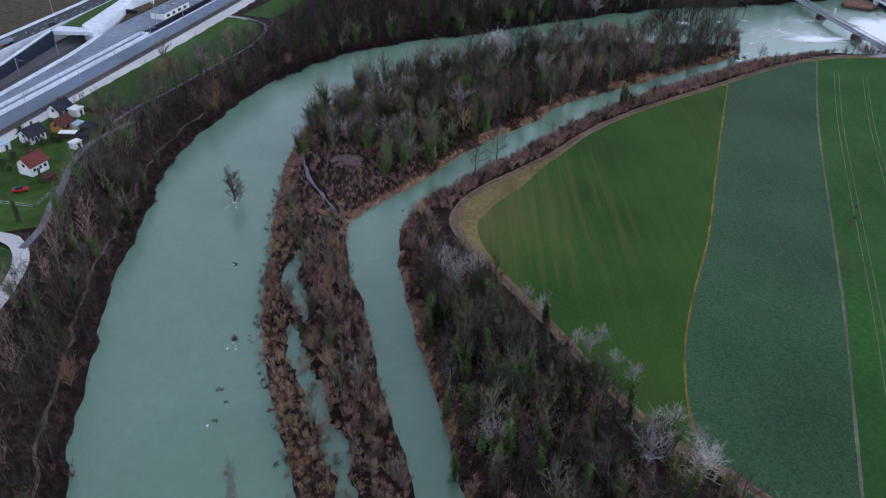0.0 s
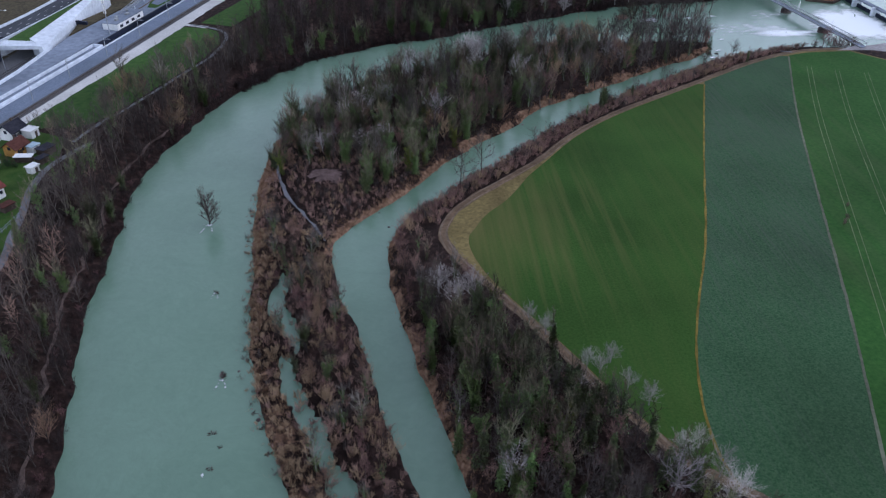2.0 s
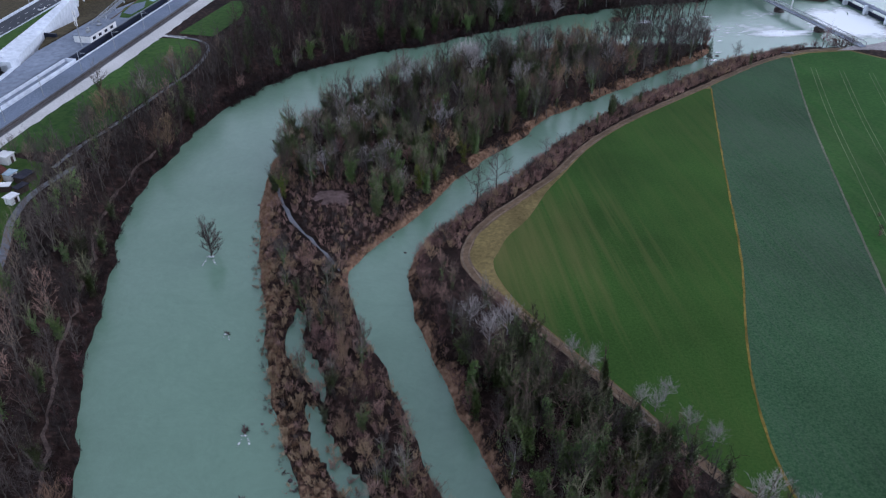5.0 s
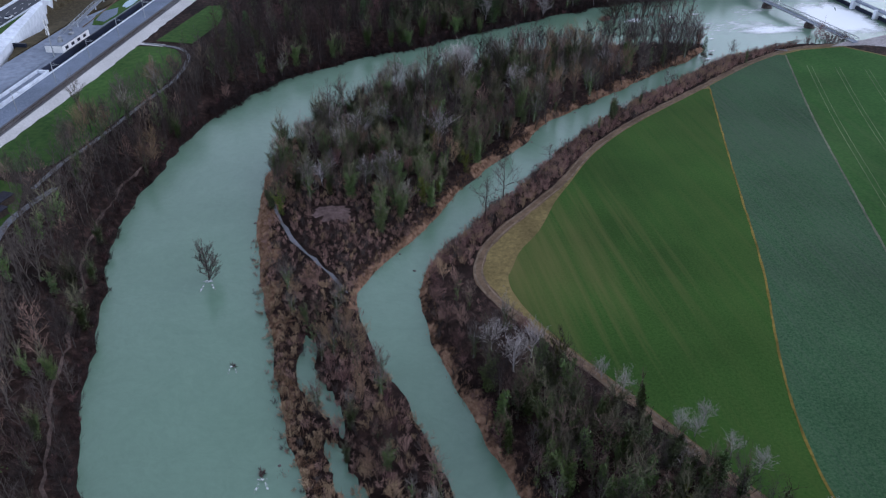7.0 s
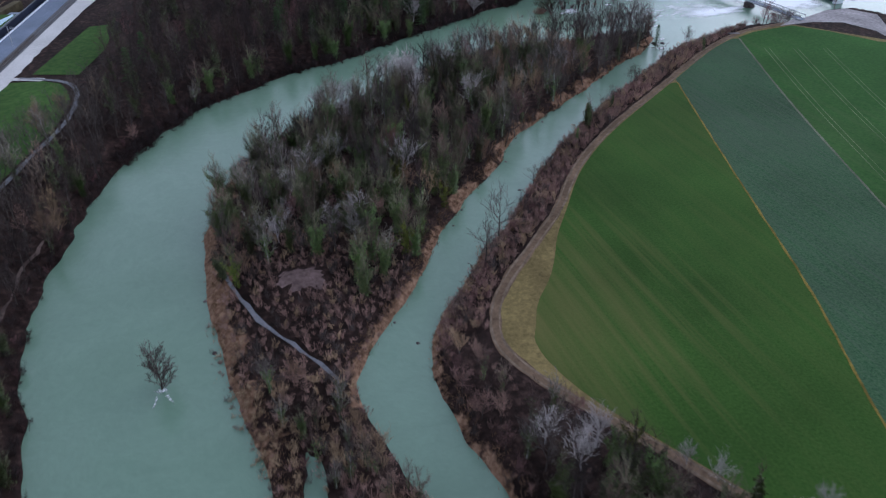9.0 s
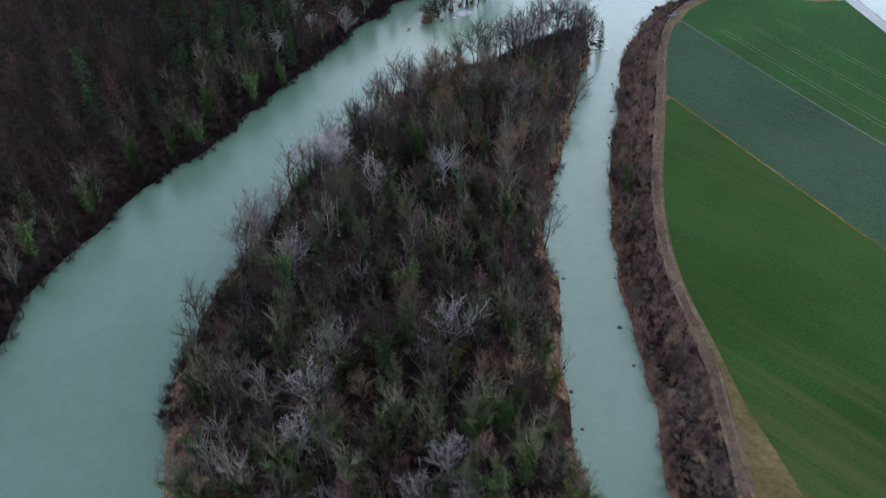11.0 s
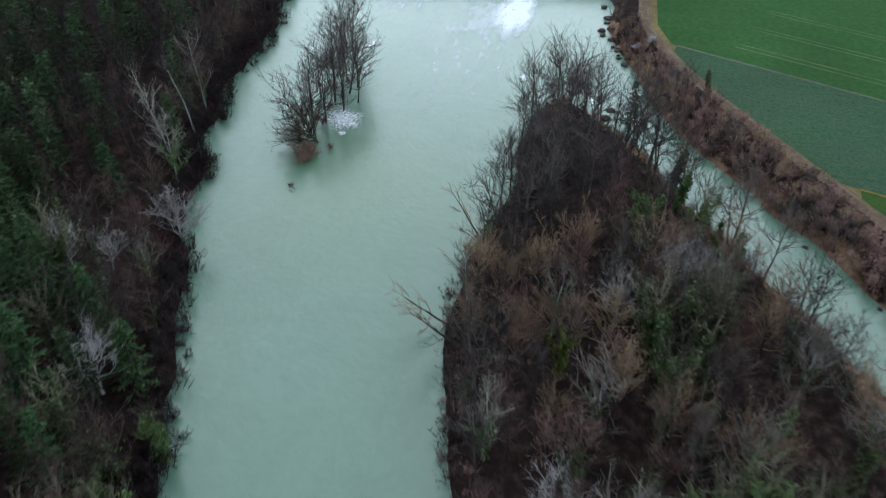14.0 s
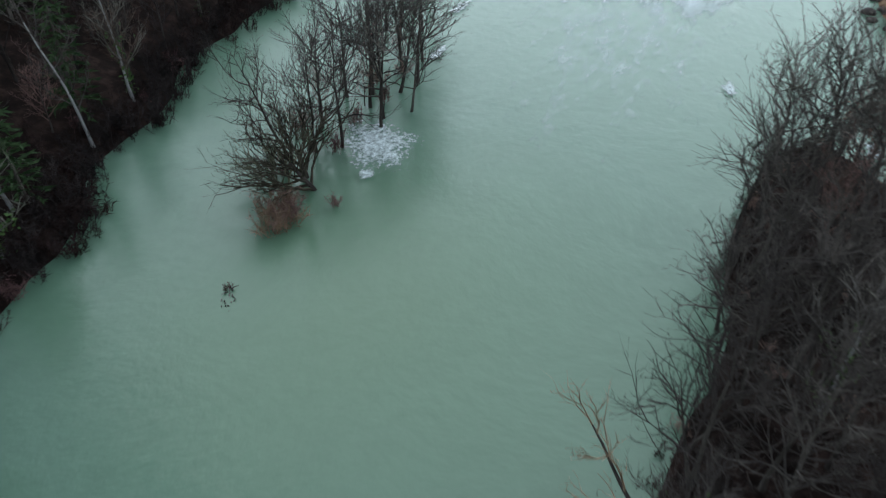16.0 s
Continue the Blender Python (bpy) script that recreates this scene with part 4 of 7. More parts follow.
mast = new("antenna_mast")
tagged(mast, "tall steel antenna mast in the concrete yard", "mast")
mx0, my0 = rp(51.9, 9.6)
V, F = [], []
tube(V, F, [Vector((mx0, my0, Z + 0.2)), Vector((mx0, my0, Z + 5)), Vector((mx0, my0, Z + 9.5))], [0.16, 0.13, 0.08], 8)
link("pole", V, F, STEEL, mast)
for i, z in enumerate((9.0, 7.4, 6.2)):
    for a in (0, 120, 240):
        bm = bmesh.new()
        box(bm, mx0 + 0.32 * math.cos(radians(a + 40 * i)), my0 + 0.32 * math.sin(radians(a + 40 * i)), Z + z - 0.5, 0.16, 0.24, 1.1, a + 40 * i, 0.03)
        part("antenna_panel", bm, PALE_PAINT, mast)


def catenary(s, o, z, reach, name="catenary_pole"):
    """A pole with a bracket arm over the track."""
    root = new(name)
    x, y = rp(s, o)
    root.location = (x, y, z)
    V, F = [], []
    tube(V, F, [Vector((0, 0, 0)), Vector((0, 0, 4.9))], [0.10, 0.08], 6)
    link("pole", V, F, STEEL, root)
    d = RN * reach
    V, F = [], []
    tube(V, F, [Vector((0, 0, 4.2)), Vector((d.x, d.y, 4.5))], [0.05, 0.04], 4)
    tube(V, F, [Vector((0, 0, 4.8)), Vector((d.x * 0.95, d.y * 0.95, 4.5))], [0.03, 0.03], 4)
    link("bracket", V, F, STEEL, root)
    return tagged(root, "galvanised steel railway pole with a bracket arm", "pole", group="poles along the railway")


for s in (-30, -12, 6, 20, 36, 52, 68, 84):
    catenary(s, 0.4, Z + 0.2, -2.0)
for s in (-40, -24, -8, 8, 24):
    catenary(s, 11.9 + 0.0873 * (s + 60) + 2.4, 1.9, -2.3)


def road_lamp(s):
    root = new("road_lamp")
    x, y = rp(s, np.interp(s, [-80, 10, 60, 160], [38.6, 41.6, 42.1, 50.1]))
    root.location = (x, y, Z + 0.3)
    V, F = [], []
    tube(V, F, [Vector((0, 0, 0)), Vector((0, 0, 5.0)), Vector((0, 0, 5.4)) - Vector((*RN, 0)) * 0.6, Vector((0, 0, 5.5)) - Vector((*RN, 0)) * 4.0], [0.09, 0.08, 0.07, 0.06], 6)
    link("pole", V, F, STEEL, root)
    bm = bmesh.new()
    box(bm, -RN.x * 4.2, -RN.y * 4.2, 5.42, 0.7, 0.3, 0.14, RAIL_TURN, 0.03)
    part("lamp_head", bm, PALE_PAINT, root)
    return tagged(root, "grey steel road lamp arching over the motorway", "lamp", group="lamps along the motorway")


for s in (-20, 14, 48, 82):
    road_lamp(s)


# ---- houses and sheds ----
def house(x, y, turn, lx, ly, eaves, ridge, walls, roof, label, windows=True, chimney=True, porch=None):
    root = new("house")
    root.matrix_basis = pose(x, y, LEFT_Z + 0.1, 0, 0, turn)
    bm = bmesh.new()
    pts = [(-lx / 2, -ly / 2), (lx / 2, -ly / 2), (lx / 2, ly / 2), (-lx / 2, ly / 2)]
    lo_ = [bm.verts.new((a, b, 0)) for a, b in pts]
    hi_ = [bm.verts.new((a, b, eaves)) for a, b in pts]
    r0, r1 = bm.verts.new((-lx / 2, 0, ridge - 0.12)), bm.verts.new((lx / 2, 0, ridge - 0.12))
    bm.faces.new((lo_[0], lo_[1], hi_[1], hi_[0]))
    bm.faces.new((lo_[2], lo_[3], hi_[3], hi_[2]))
    bm.faces.new((lo_[1], lo_[2], hi_[2], r1, hi_[1]))
    bm.faces.new((lo_[3], lo_[0], hi_[0], r0, hi_[3]))
    part("wall", bm, walls, root)
    over, th = 0.4, 0.14
    for sgn in (-1, 1):
        bm = bmesh.new()
        slope = (ridge - eaves) / (ly / 2)
        e = (sgn * (ly / 2 + over), eaves - slope * over)
        q = [(-lx / 2 - over, *e), (lx / 2 + over, *e), (lx / 2 + over, 0, ridge), (-lx / 2 - over, 0, ridge)]
        a = [bm.verts.new(p) for p in q]
        b = [bm.verts.new((p[0], p[1], p[2] + th)) for p in q]
        bm.faces.new(a)
        bm.faces.new(b[::-1])
        for i in range(4):
            bm.faces.new((a[i], a[(i + 1) % 4], b[(i + 1) % 4], b[i]))
        bmesh.ops.recalc_face_normals(bm, faces=bm.faces)
        part("roof", bm, roof, root)
    if chimney:
        bm = bmesh.new()
        box(bm, lx * 0.2, ly * 0.12, ridge - 0.5, 0.4, 0.4, 1.1, 0, 0.03)
        part("chimney", bm, WOOD_DARK, root)
    if windows:
        for sgn in (-1, 1):
            for u in (-0.3, 0.05, 0.32):
                bm = bmesh.new()
                box(bm, u * lx, sgn * (ly / 2 + 0.01), eaves * 0.38, 0.55, 0.06, 0.65)
                part("window", bm, DARK_PANEL, root)
            bm = bmesh.new()
            box(bm, sgn * (lx / 2 + 0.01), 0, eaves * 0.75, 0.06, 0.7, 0.7)
            part("window", bm, DARK_PANEL, root)
        bm = bmesh.new()
        box(bm, lx * -0.12, -(ly / 2 + 0.015), 0, 0.55, 0.07, 1.25)
        part("door", bm, WOOD_DARK, root)
    return tagged(root, label, "house", group="houses by the railway")


def shed(x, y, turn, lx, ly, h, roof, walls, label):
    root = new("shed")
    root.matrix_basis = pose(x, y, LEFT_Z + 0.1, 0, 0, turn)
    bm = bmesh.new()
    box(bm, 0, 0, 0, lx, ly, h)
    part("wall", bm, walls, root)
    bm = bmesh.new()
    box(bm, 0, 0, h, lx + 0.4, ly + 0.4, 0.14, 0, 0.03)
    part("flat_roof", bm, roof, root)
    bm = bmesh.new()
    box(bm, 0.2, -ly / 2 - 0.01, 0, 0.6, 0.06, min(1.3, h * 0.8))
    part("door", bm, WOOD_DARK, root)
    return tagged(root, label, "shed", group="sheds in the gardens")


house(-84.9, 159.2, 70, 3.9, 3.2, 2.0, 3.3, PALE_PAINT, ROOF_DARK, "white house with a dark slate roof beside the railway")
house(-81.4, 151.6, 70, 3.5, 3.0, 1.9, 3.0, ORANGE_PAINT, ROOF_BROWN, "orange-rendered house with a brown tiled roof")
house(-85.4, 146.5, 62, 3.9, 3.3, 1.9, 3.2, PALE_PAINT, ROOF_DARK, "white house with a dark roof and gable window")
house(-79.2, 133.0, 66, 4.0, 3.5, 2.3, 3.7, PALE_PAINT, ROOF_RED, "white two-storey house with a red tiled roof")
shed(-81.5, 159.3, 70, 2.2, 2.4, 1.7, PALE_PAINT, PALE_PAINT, "white flat-roofed annex beside a house")
shed(-78.4, 152.2, 66, 2.0, 1.6, 1.4, BLUE_SHEET, PALE_PAINT, "small shed with a pale blue metal roof")
shed(-75.6, 151.4, 62, 3.0, 2.2, 1.3, ROOF_DARK, WOOD_DARK, "low timber shed with a dark felt roof")
shed(-78.6, 147.9, 0, 3.2, 1.3, 1.2, PALE_PAINT, WOOD_DARK, "long low shed with a white sheet roof")
shed(-74.9, 147.2, 60, 2.2, 1.3, 1.2, ROOF_DARK, WOOD_DARK, "low garden shed with a dark roof")
shed(-75.3, 143.4, 62, 1.9, 1.5, 1.3, PALE_PAINT, PALE_PAINT, "small white garden shed beside the lane")
shed(-74.6, 129.2, 60, 2.3, 1.5, 1.1, ROOF_BROWN, WOOD_DARK, "low brown-roofed garden shed")
shed(-89.5, 142.0, 60, 2.2, 1.8, 1.4, BLUE_SHEET, PALE_PAINT, "small pale metal-roofed shed beside the railway")
for a, b in (((-86, 121.5), (-73, 119)), ((-73, 119), (-71.6, 126.5))):
    fen = new("garden_fence")
    tagged(fen, "low grey wire garden fence", "fence")
    a, b = Vector(a), Vector(b)
    V, F = [], []
    for z in (0.45, 0.85):
        tube(V, F, [Vector((*a, LEFT_Z + z)), Vector((*b, LEFT_Z + z))], [0.03, 0.03], 3)
    link("wire", V, F, STEEL, fen)
    for i in range(7):
        bm = bmesh.new()
        p = a.lerp(b, i / 6)
        box(bm, p.x, p.y, LEFT_Z, 0.1, 0.1, 1.0)
        part("post", bm, SLAB, fen)


def car(x, y, z, turn, paint, label):
    root = new("car")
    root.matrix_basis = pose(x, y, z, 0, 0, turn)
    bm = bmesh.new()
    prof = [(-1.35, 0.2), (1.35, 0.2), (1.4, 0.5), (0.75, 0.62), (-1.3, 0.66), (-1.42, 0.45)]
    for side in (-0.55, 0.55):
        [bm.verts.new((a, side, b)) for a, b in prof]
    bm.verts.ensure_lookup_table()
    n = len(prof)
    bm.faces.new(bm.verts[:n])
    bm.faces.new(list(bm.verts[n:])[::-1])
    for i in range(n):
        bm.faces.new((bm.verts[i], bm.verts[(i + 1) % n], bm.verts[n + (i + 1) % n], bm.verts[n + i]))
    bmesh.ops.recalc_face_normals(bm, faces=bm.faces)
    bmesh.ops.bevel(bm, geom=list(bm.edges), offset=0.05, segments=1, affect="EDGES")
    part("body", bm, paint, root)
    bm = bmesh.new()
    r = bmesh.ops.create_cube(bm, size=1.0, matrix=Matrix.Translation((-0.25, 0, 0.82)) @ Matrix.Diagonal((1.5, 0.96, 0.36, 1)))
    for v in r["verts"]:
        if v.co.z > 0.8:
            v.co.x = -0.25 + (v.co.x + 0.25) * 0.66
            v.co.y *= 0.85
    part("cabin", bm, DARK_PANEL, root, "dark glazed cabin")
    for a in (-0.85, 0.85):
        for b in (-0.52, 0.52):
            bm = bmesh.new()
            bmesh.ops.create_cone(bm, cap_ends=True, segments=14, radius1=0.22, radius2=0.22, depth=0.16, matrix=Matrix.Translation((a, b, 0.22)) @ Matrix.Rotation(radians(90), 4, "X"))
            part("wheel", bm, RUBBER, root)
    return tagged(root, label, "car")


car(-78.2, 125.0, LEFT_Z + 0.13, 20, RED_PAINT, "small red car parked in a garden")
car(*rp(40, 35.6), Z + 0.42, RAIL_TURN, DARK_PANEL, "dark car on the motorway")
car(*rp(78, 37.2), Z + 0.42, RAIL_TURN, GREY_LACQUER, "silver car on the motorway")
lorry = new("lorry")
tagged(lorry, "orange lorry with a grey trailer on the motorway", "lorry")
lx0, ly0 = rp(22, 36.5)
lorry.matrix_basis = pose(lx0, ly0, Z + 0.42, 0, 0, RAIL_TURN)
for nm, x, l, h_, m in (("cab", -2.6, 1.1, 1.5, ORANGE_SHEET), ("trailer", 0.4, 4.4, 0.9, SLAB)):
    bm = bmesh.new()
    box(bm, x, 0, 0.35, l, 1.4, h_, 0, 0.06)
    part(nm, bm, m, lorry)
for a in (-2.6, -0.6, 1.4, 2.0):
    for b in (-0.6, 0.6):
        bm = bmesh.new()
        bmesh.ops.create_cone(bm, cap_ends=True, segments=12, radius1=0.3, radius2=0.3, depth=0.2, matrix=Matrix.Translation((a, b, 0.3)) @ Matrix.Rotation(radians(90), 4, "X"))
        part("wheel", bm, RUBBER, lorry)

# ---- footbridge and weir ----
def beam(bm, a, b, w):
    a, b = Vector(a), Vector(b)
    m = Matrix.Translation((a + b) / 2) @ (b - a).to_track_quat("X", "Z").to_matrix().to_4x4() @ Matrix.Diagonal(((b - a).length, w, w, 1))
    bmesh.ops.create_cube(bm, size=1.0, matrix=m)


bridge = new("footbridge")
tagged(bridge, "blue-grey steel lattice footbridge on two stone piers", "bridge")
BA, BB = Vector((124.2, 209.0, 1.9)), Vector((115.6, 270.0, 1.9))
bx = (BB - BA).normalized()
side = Vector((-bx.y, bx.x, 0))
blen = (BB - BA).length
bm = bmesh.new()
mid = (BA + BB) / 2
box(bm, mid.x, mid.y, 1.65, blen, 1.7, 0.16, math.degrees(math.atan2(bx.y, bx.x)))
part("deck", bm, SLAB, bridge)
for sg in (-0.9, 0.9):
    bm = bmesh.new()
    n = 32
    for i in range(n):
        a, b = BA + side * sg + bx * blen * i / n, BA + side * sg + bx * blen * (i + 1) / n
        up = Vector((0, 0, 1.0))
        beam(bm, a, b, 0.14)
        beam(bm, a + up, b + up, 0.14)
        beam(bm, a, a + up, 0.09)
        beam(bm, a if i % 2 else a + up, b + up if i % 2 else b, 0.07)
    part("girder", bm, STEEL, bridge)
for x, y in ((121.6, 227.2), (118.9, 246.6)):
    bm = bmesh.new()
    box(bm, x, y, -1.5, 2.6, 1.5, 3.1, 10, 0.35)
    part("pier", bm, ROCK, bridge)
    bm = bmesh.new()
    box(bm, x + 0.5, y, -1.5, 2.6, 2.4, 2.2, 10, 0.5)
    part("pier_foot", bm, ROCK, bridge)
quay = new("quay")
tagged(quay, "brown earth bank behind a dark timber quay wall", "quay")
bm = bmesh.new()
rim = [(131, 258.6), (134.6, 257.4), (138.7, 255.2), (142.6, 258), (143.4, 263.6), (139, 265.4), (134.4, 264.6), (131.4, 262)]
lo_, hi_ = [bm.verts.new((x, y, -1.2)) for x, y in rim], [bm.verts.new((137 + (x - 137) * 0.84, 260.4 + (y - 260.4) * 0.84, 1.0)) for x, y in rim]
bm.faces.new(hi_)
for i in range(len(rim)):
    bm.faces.new((lo_[i], lo_[(i + 1) % len(rim)], hi_[(i + 1) % len(rim)], hi_[i]))
bmesh.ops.recalc_face_normals(bm, faces=bm.faces)
part("earth_bank", bm, BANK, quay)
for (x0, y0), (x1, y1) in zip(rim[:3], rim[1:4]):
    bm = bmesh.new()
    box(bm, (x0 + x1) / 2, (y0 + y1) / 2 - 0.1, -1.2, math.hypot(x1 - x0, y1 - y0), 0.3, 1.9, math.degrees(math.atan2(y1 - y0, x1 - x0)))
    part("quay_wall", bm, WOOD_DARK, quay)
V, F = [], []
tube(V, F, [Vector((123.6, 247.6, -1.0)), Vector((123.6, 247.6, 1.5)), Vector((123.7, 247.6, 3.2))], [0.22, 0.22, 0.2], 8)
tagged(link("marker_pole", V, F, PALE_PAINT), "white marker pole standing in the river", "pole")
weir = new("weir")
tagged(weir, "dark steel and concrete weir across the river", "weir")
WA, WB = Vector((147.5, 216, 0)), Vector((143.5, 278.0, 0))
wd = (WB - WA).normalized()
wl = (WB - WA).length
bm = bmesh.new()
m_ = (WA + WB) / 2
box(bm, m_.x, m_.y, 2.2, wl, 1.5, 0.5, math.degrees(math.atan2(wd.y, wd.x)), 0.05)
part("walkway", bm, SLAB, weir)
for i in range(6):
    p = WA + wd * wl * (i + 0.5) / 6
    bm = bmesh.new()
    box(bm, p.x, p.y, -1.5, 1.1, 3.0, 4.2, math.degrees(math.atan2(wd.y, wd.x)), 0.1)
    part("pillar", bm, CONCRETE, weir)
for i in range(5):
    p = WA + wd * wl * (i + 1) / 6
    bm = bmesh.new()
    box(bm, p.x, p.y, -1.5, wl / 6 - 1.2, 0.4, 2.6, math.degrees(math.atan2(wd.y, wd.x)))
    part("gate", bm, DARK_PANEL, weir)

# ---- trees ----
def bare_tree(rng, h, spread, limbs, twigs, up, trunk_to, r0, twig_len=0.8, twig_r=0.013, nb=5, low=0.28, wave=0.26, branch=0.22, side=4, open_=0.55):
    """Vertices and faces of a leafless tree: trunk, and a crown of rising limbs, branches, side branches and fine twigs."""
    TV, TF, CV, CF = [], [], [], []
    lean = Vector((rng.uniform(-0.07, 0.07), rng.uniform(-0.07, 0.07), 1)).normalized()
    n = 6
    pts = [Vector((0, 0, -0.3))]
    for i in range(1, n + 1):
        pts.append(pts[-1] + (lean + Vector((rng.uniform(-0.11, 0.11), rng.uniform(-0.11, 0.11), 0))).normalized() * (h * trunk_to + 0.3) / n)
    radii = [r0 * (1.25 if i == 0 else 1 - 0.72 * i / n) for i in range(n + 1)]
    tube(TV, TF, pts, radii, 6)
    ends = []
    for k in range(limbs):
        u = low + (0.97 - low) * (k + rng.random() * 0.7) / limbs
        f = min(u * n, n - 0.01)
        p = pts[int(f)].lerp(pts[int(f) + 1], f - int(f))
        az = k * 2.4 + rng.uniform(-0.5, 0.5)
        d = Vector((math.cos(az), math.sin(az), up * rng.uniform(0.6, 1.4))).normalized()
        ll = min(h * spread * rng.uniform(0.8, 1.2) * (1.25 - 0.5 * u), (h * 1.02 - p.z) * 1.25)
        ps = [p]
        for i in range(4):
            d = (d + Vector((rng.uniform(-wave, wave), rng.uniform(-wave, wave), 0.10 + rng.uniform(-0.1, 0.2) * wave / 0.22))).normalized()
            ps.append(ps[-1] + d * ll / 4)
        rr = r0 * (0.52 - 0.2 * u)
        tube(CV, CF, ps, [rr, rr * 0.75, rr * 0.55, rr * 0.38, 0], 4)
        ends.append((ps, ll))
    top = [pts[-2], pts[-1], pts[-1] + lean * h * 0.1, pts[-1] + lean * h * 0.2, pts[-1] + lean * h * (1 - trunk_to)]
    ends.append((top, h * 0.42))
    tube(CV, CF, top[1:], [radii[-1], radii[-1] * 0.7, radii[-1] * 0.45, 0], 4)
    per = twigs / (len(ends) * nb * side)
    for ps, ll in ends:
        for j in range(nb):
            u = 0.22 + 0.75 * (j + rng.random()) / nb
            f = min(u * 4, 3.99)
            p = ps[int(f)].lerp(ps[int(f) + 1], f - int(f))
            d0 = (ps[int(f) + 1] - ps[int(f)]).normalized()
            d = (d0 + Vector((rng.gauss(0, open_), rng.gauss(0, open_), rng.gauss(0.15, 0.3)))).normalized()
            bl = ll * rng.uniform(0.3, 0.5)
            r2 = r0 * branch * (1.15 - 0.5 * u)
            m = p + d * bl * 0.5 + Vector((rng.gauss(0, 0.06), rng.gauss(0, 0.06), 0.05)) * bl
            q = m + (d + Vector((rng.gauss(0, 0.15), rng.gauss(0, 0.15), 0.3))).normalized() * bl * 0.5
            tube(CV, CF, [p, m, q], [r2, r2 * 0.7, 0], 3)
            for k in range(side):
                v = 0.2 + 0.8 * (k + rng.random()) / side
                s = p.lerp(m, v * 2) if v < 0.5 else m.lerp(q, v * 2 - 1)
                t = (d * 0.9 + Vector((rng.gauss(0, 0.5), rng.gauss(0, 0.5), rng.gauss(0.25, 0.3)))).normalized()
                e = s + t * bl * rng.uniform(0.35, 0.65)
                spike(CV, CF, s, e, max(r2 * 0.45, twig_r))
                for _ in range(int(per + rng.random())):
                    w = s.lerp(e, rng.uniform(0.25, 1.0))
                    g = (t * 0.9 + Vector((rng.gauss(0, 0.55), rng.gauss(0, 0.55), rng.gauss(0.2, 0.35)))).normalized()
                    blade(CV, CF, w, w + g * twig_len * rng.uniform(0.3, 0.9), twig_r, rng)
    return (TV, TF), (CV, CF), pts, ends


def blade(V, F, p, q, r, rng):
    """A fine twig, too thin to show its roundness."""
    d = q - p
    a = d.cross(Vector((rng.gauss(0, 1), rng.gauss(0, 1), rng.gauss(0, 1)))).normalized() * r
    k = len(V)
    V.extend((tuple(p + a), tuple(p - a), tuple(q)))
    F.append((k, k + 1, k + 2))


def leaf(V, F, p, size, rng):
    a = Vector((rng.gauss(0, 1), rng.gauss(0, 1), rng.gauss(0, 1))).normalized()
    b = a.orthogonal().normalized()
    k = len(V)
    V.extend((tuple(p - a * size), tuple(p + b * size * 0.6), tuple(p + a * size), tuple(p - b * size * 0.6)))
    F.append((k, k + 1, k + 2, k + 3))


def tree_thing(name, label, seed, bark, twig, ivy=0, ivy_mat=None, ivy_to=0.7, ivy_wide=0.5, **shape):
    rng = random.Random(seed)
    trunk, crown, pts, ends = bare_tree(rng, **shape)
    root = new(name)
    root.empty_display_size = 0.3
    tagged(root, label, "tree")
    link("trunk", *trunk, bark, root)
    link("crown", *crown, twig, root)
    if ivy:
        V, F = [], []
        for _ in range(ivy):
            if rng.random() < 0.45:
                f = rng.random() ** 0.8 * 5.9 * ivy_to
                p = pts[int(f)].lerp(pts[int(f) + 1], f - int(f))
                w = ivy_wide * (1.1 - 0.7 * f / 6)
            else:
                ps, ll = rng.choice(ends[: max(2, len(ends) * 2 // 3)])
                f = rng.random() * 3.0
                p = ps[int(f)].lerp(ps[int(f) + 1], f - int(f))
                w = ivy_wide * 0.42
            leaf(V, F, p + Vector((rng.gauss(0, w * 0.5), rng.gauss(0, w * 0.5), rng.gauss(0, 0.3))), rng.uniform(0.09, 0.21), rng)
        link("ivy", V, F, ivy_mat or IVY, root)
    return root


def conifer(seed, h, wide):
    rng = random.Random(seed)
    root = new("fir_tree")
    tagged(root, "dark green fir tree with drooping branches", "tree")
    TV, TF, V, F = [], [], [], []
    tube(TV, TF, [Vector((0, 0, -0.3)), Vector((0.05, 0, h * 0.5)), Vector((0, 0, h))], [0.16, 0.09, 0], 6)
    link("trunk", TV, TF, BARK_DARK, root)
    n = 64
    for k in range(n):
        u = 0.14 + 0.84 * k / n
        z = h * u
        L = wide * (1.02 - u) ** 0.8 * rng.uniform(0.65, 1.1)
        az = k * 2.4 + rng.uniform(-0.4, 0.4)
        d = Vector((math.cos(az), math.sin(az), 0))
        tip_ = Vector((0, 0, z)) + d * L + Vector((0, 0, -0.18 * L))
        spike(V, F, Vector((0, 0, z)), tip_, 0.03)
        for j in range(13):
            p = Vector((0, 0, z)).lerp(tip_, 0.15 + 0.85 * (j + rng.random()) / 13)
            e = (d * rng.uniform(0.4, 1.0) + Vector((rng.gauss(0, 0.45), rng.gauss(0, 0.45), rng.gauss(-0.12, 0.22)))).normalized()
            blade(V, F, p, p + e * rng.uniform(0.35, 0.75), rng.uniform(0.07, 0.13), rng)
    link("needles", V, F, NEEDLE, root)
    return root


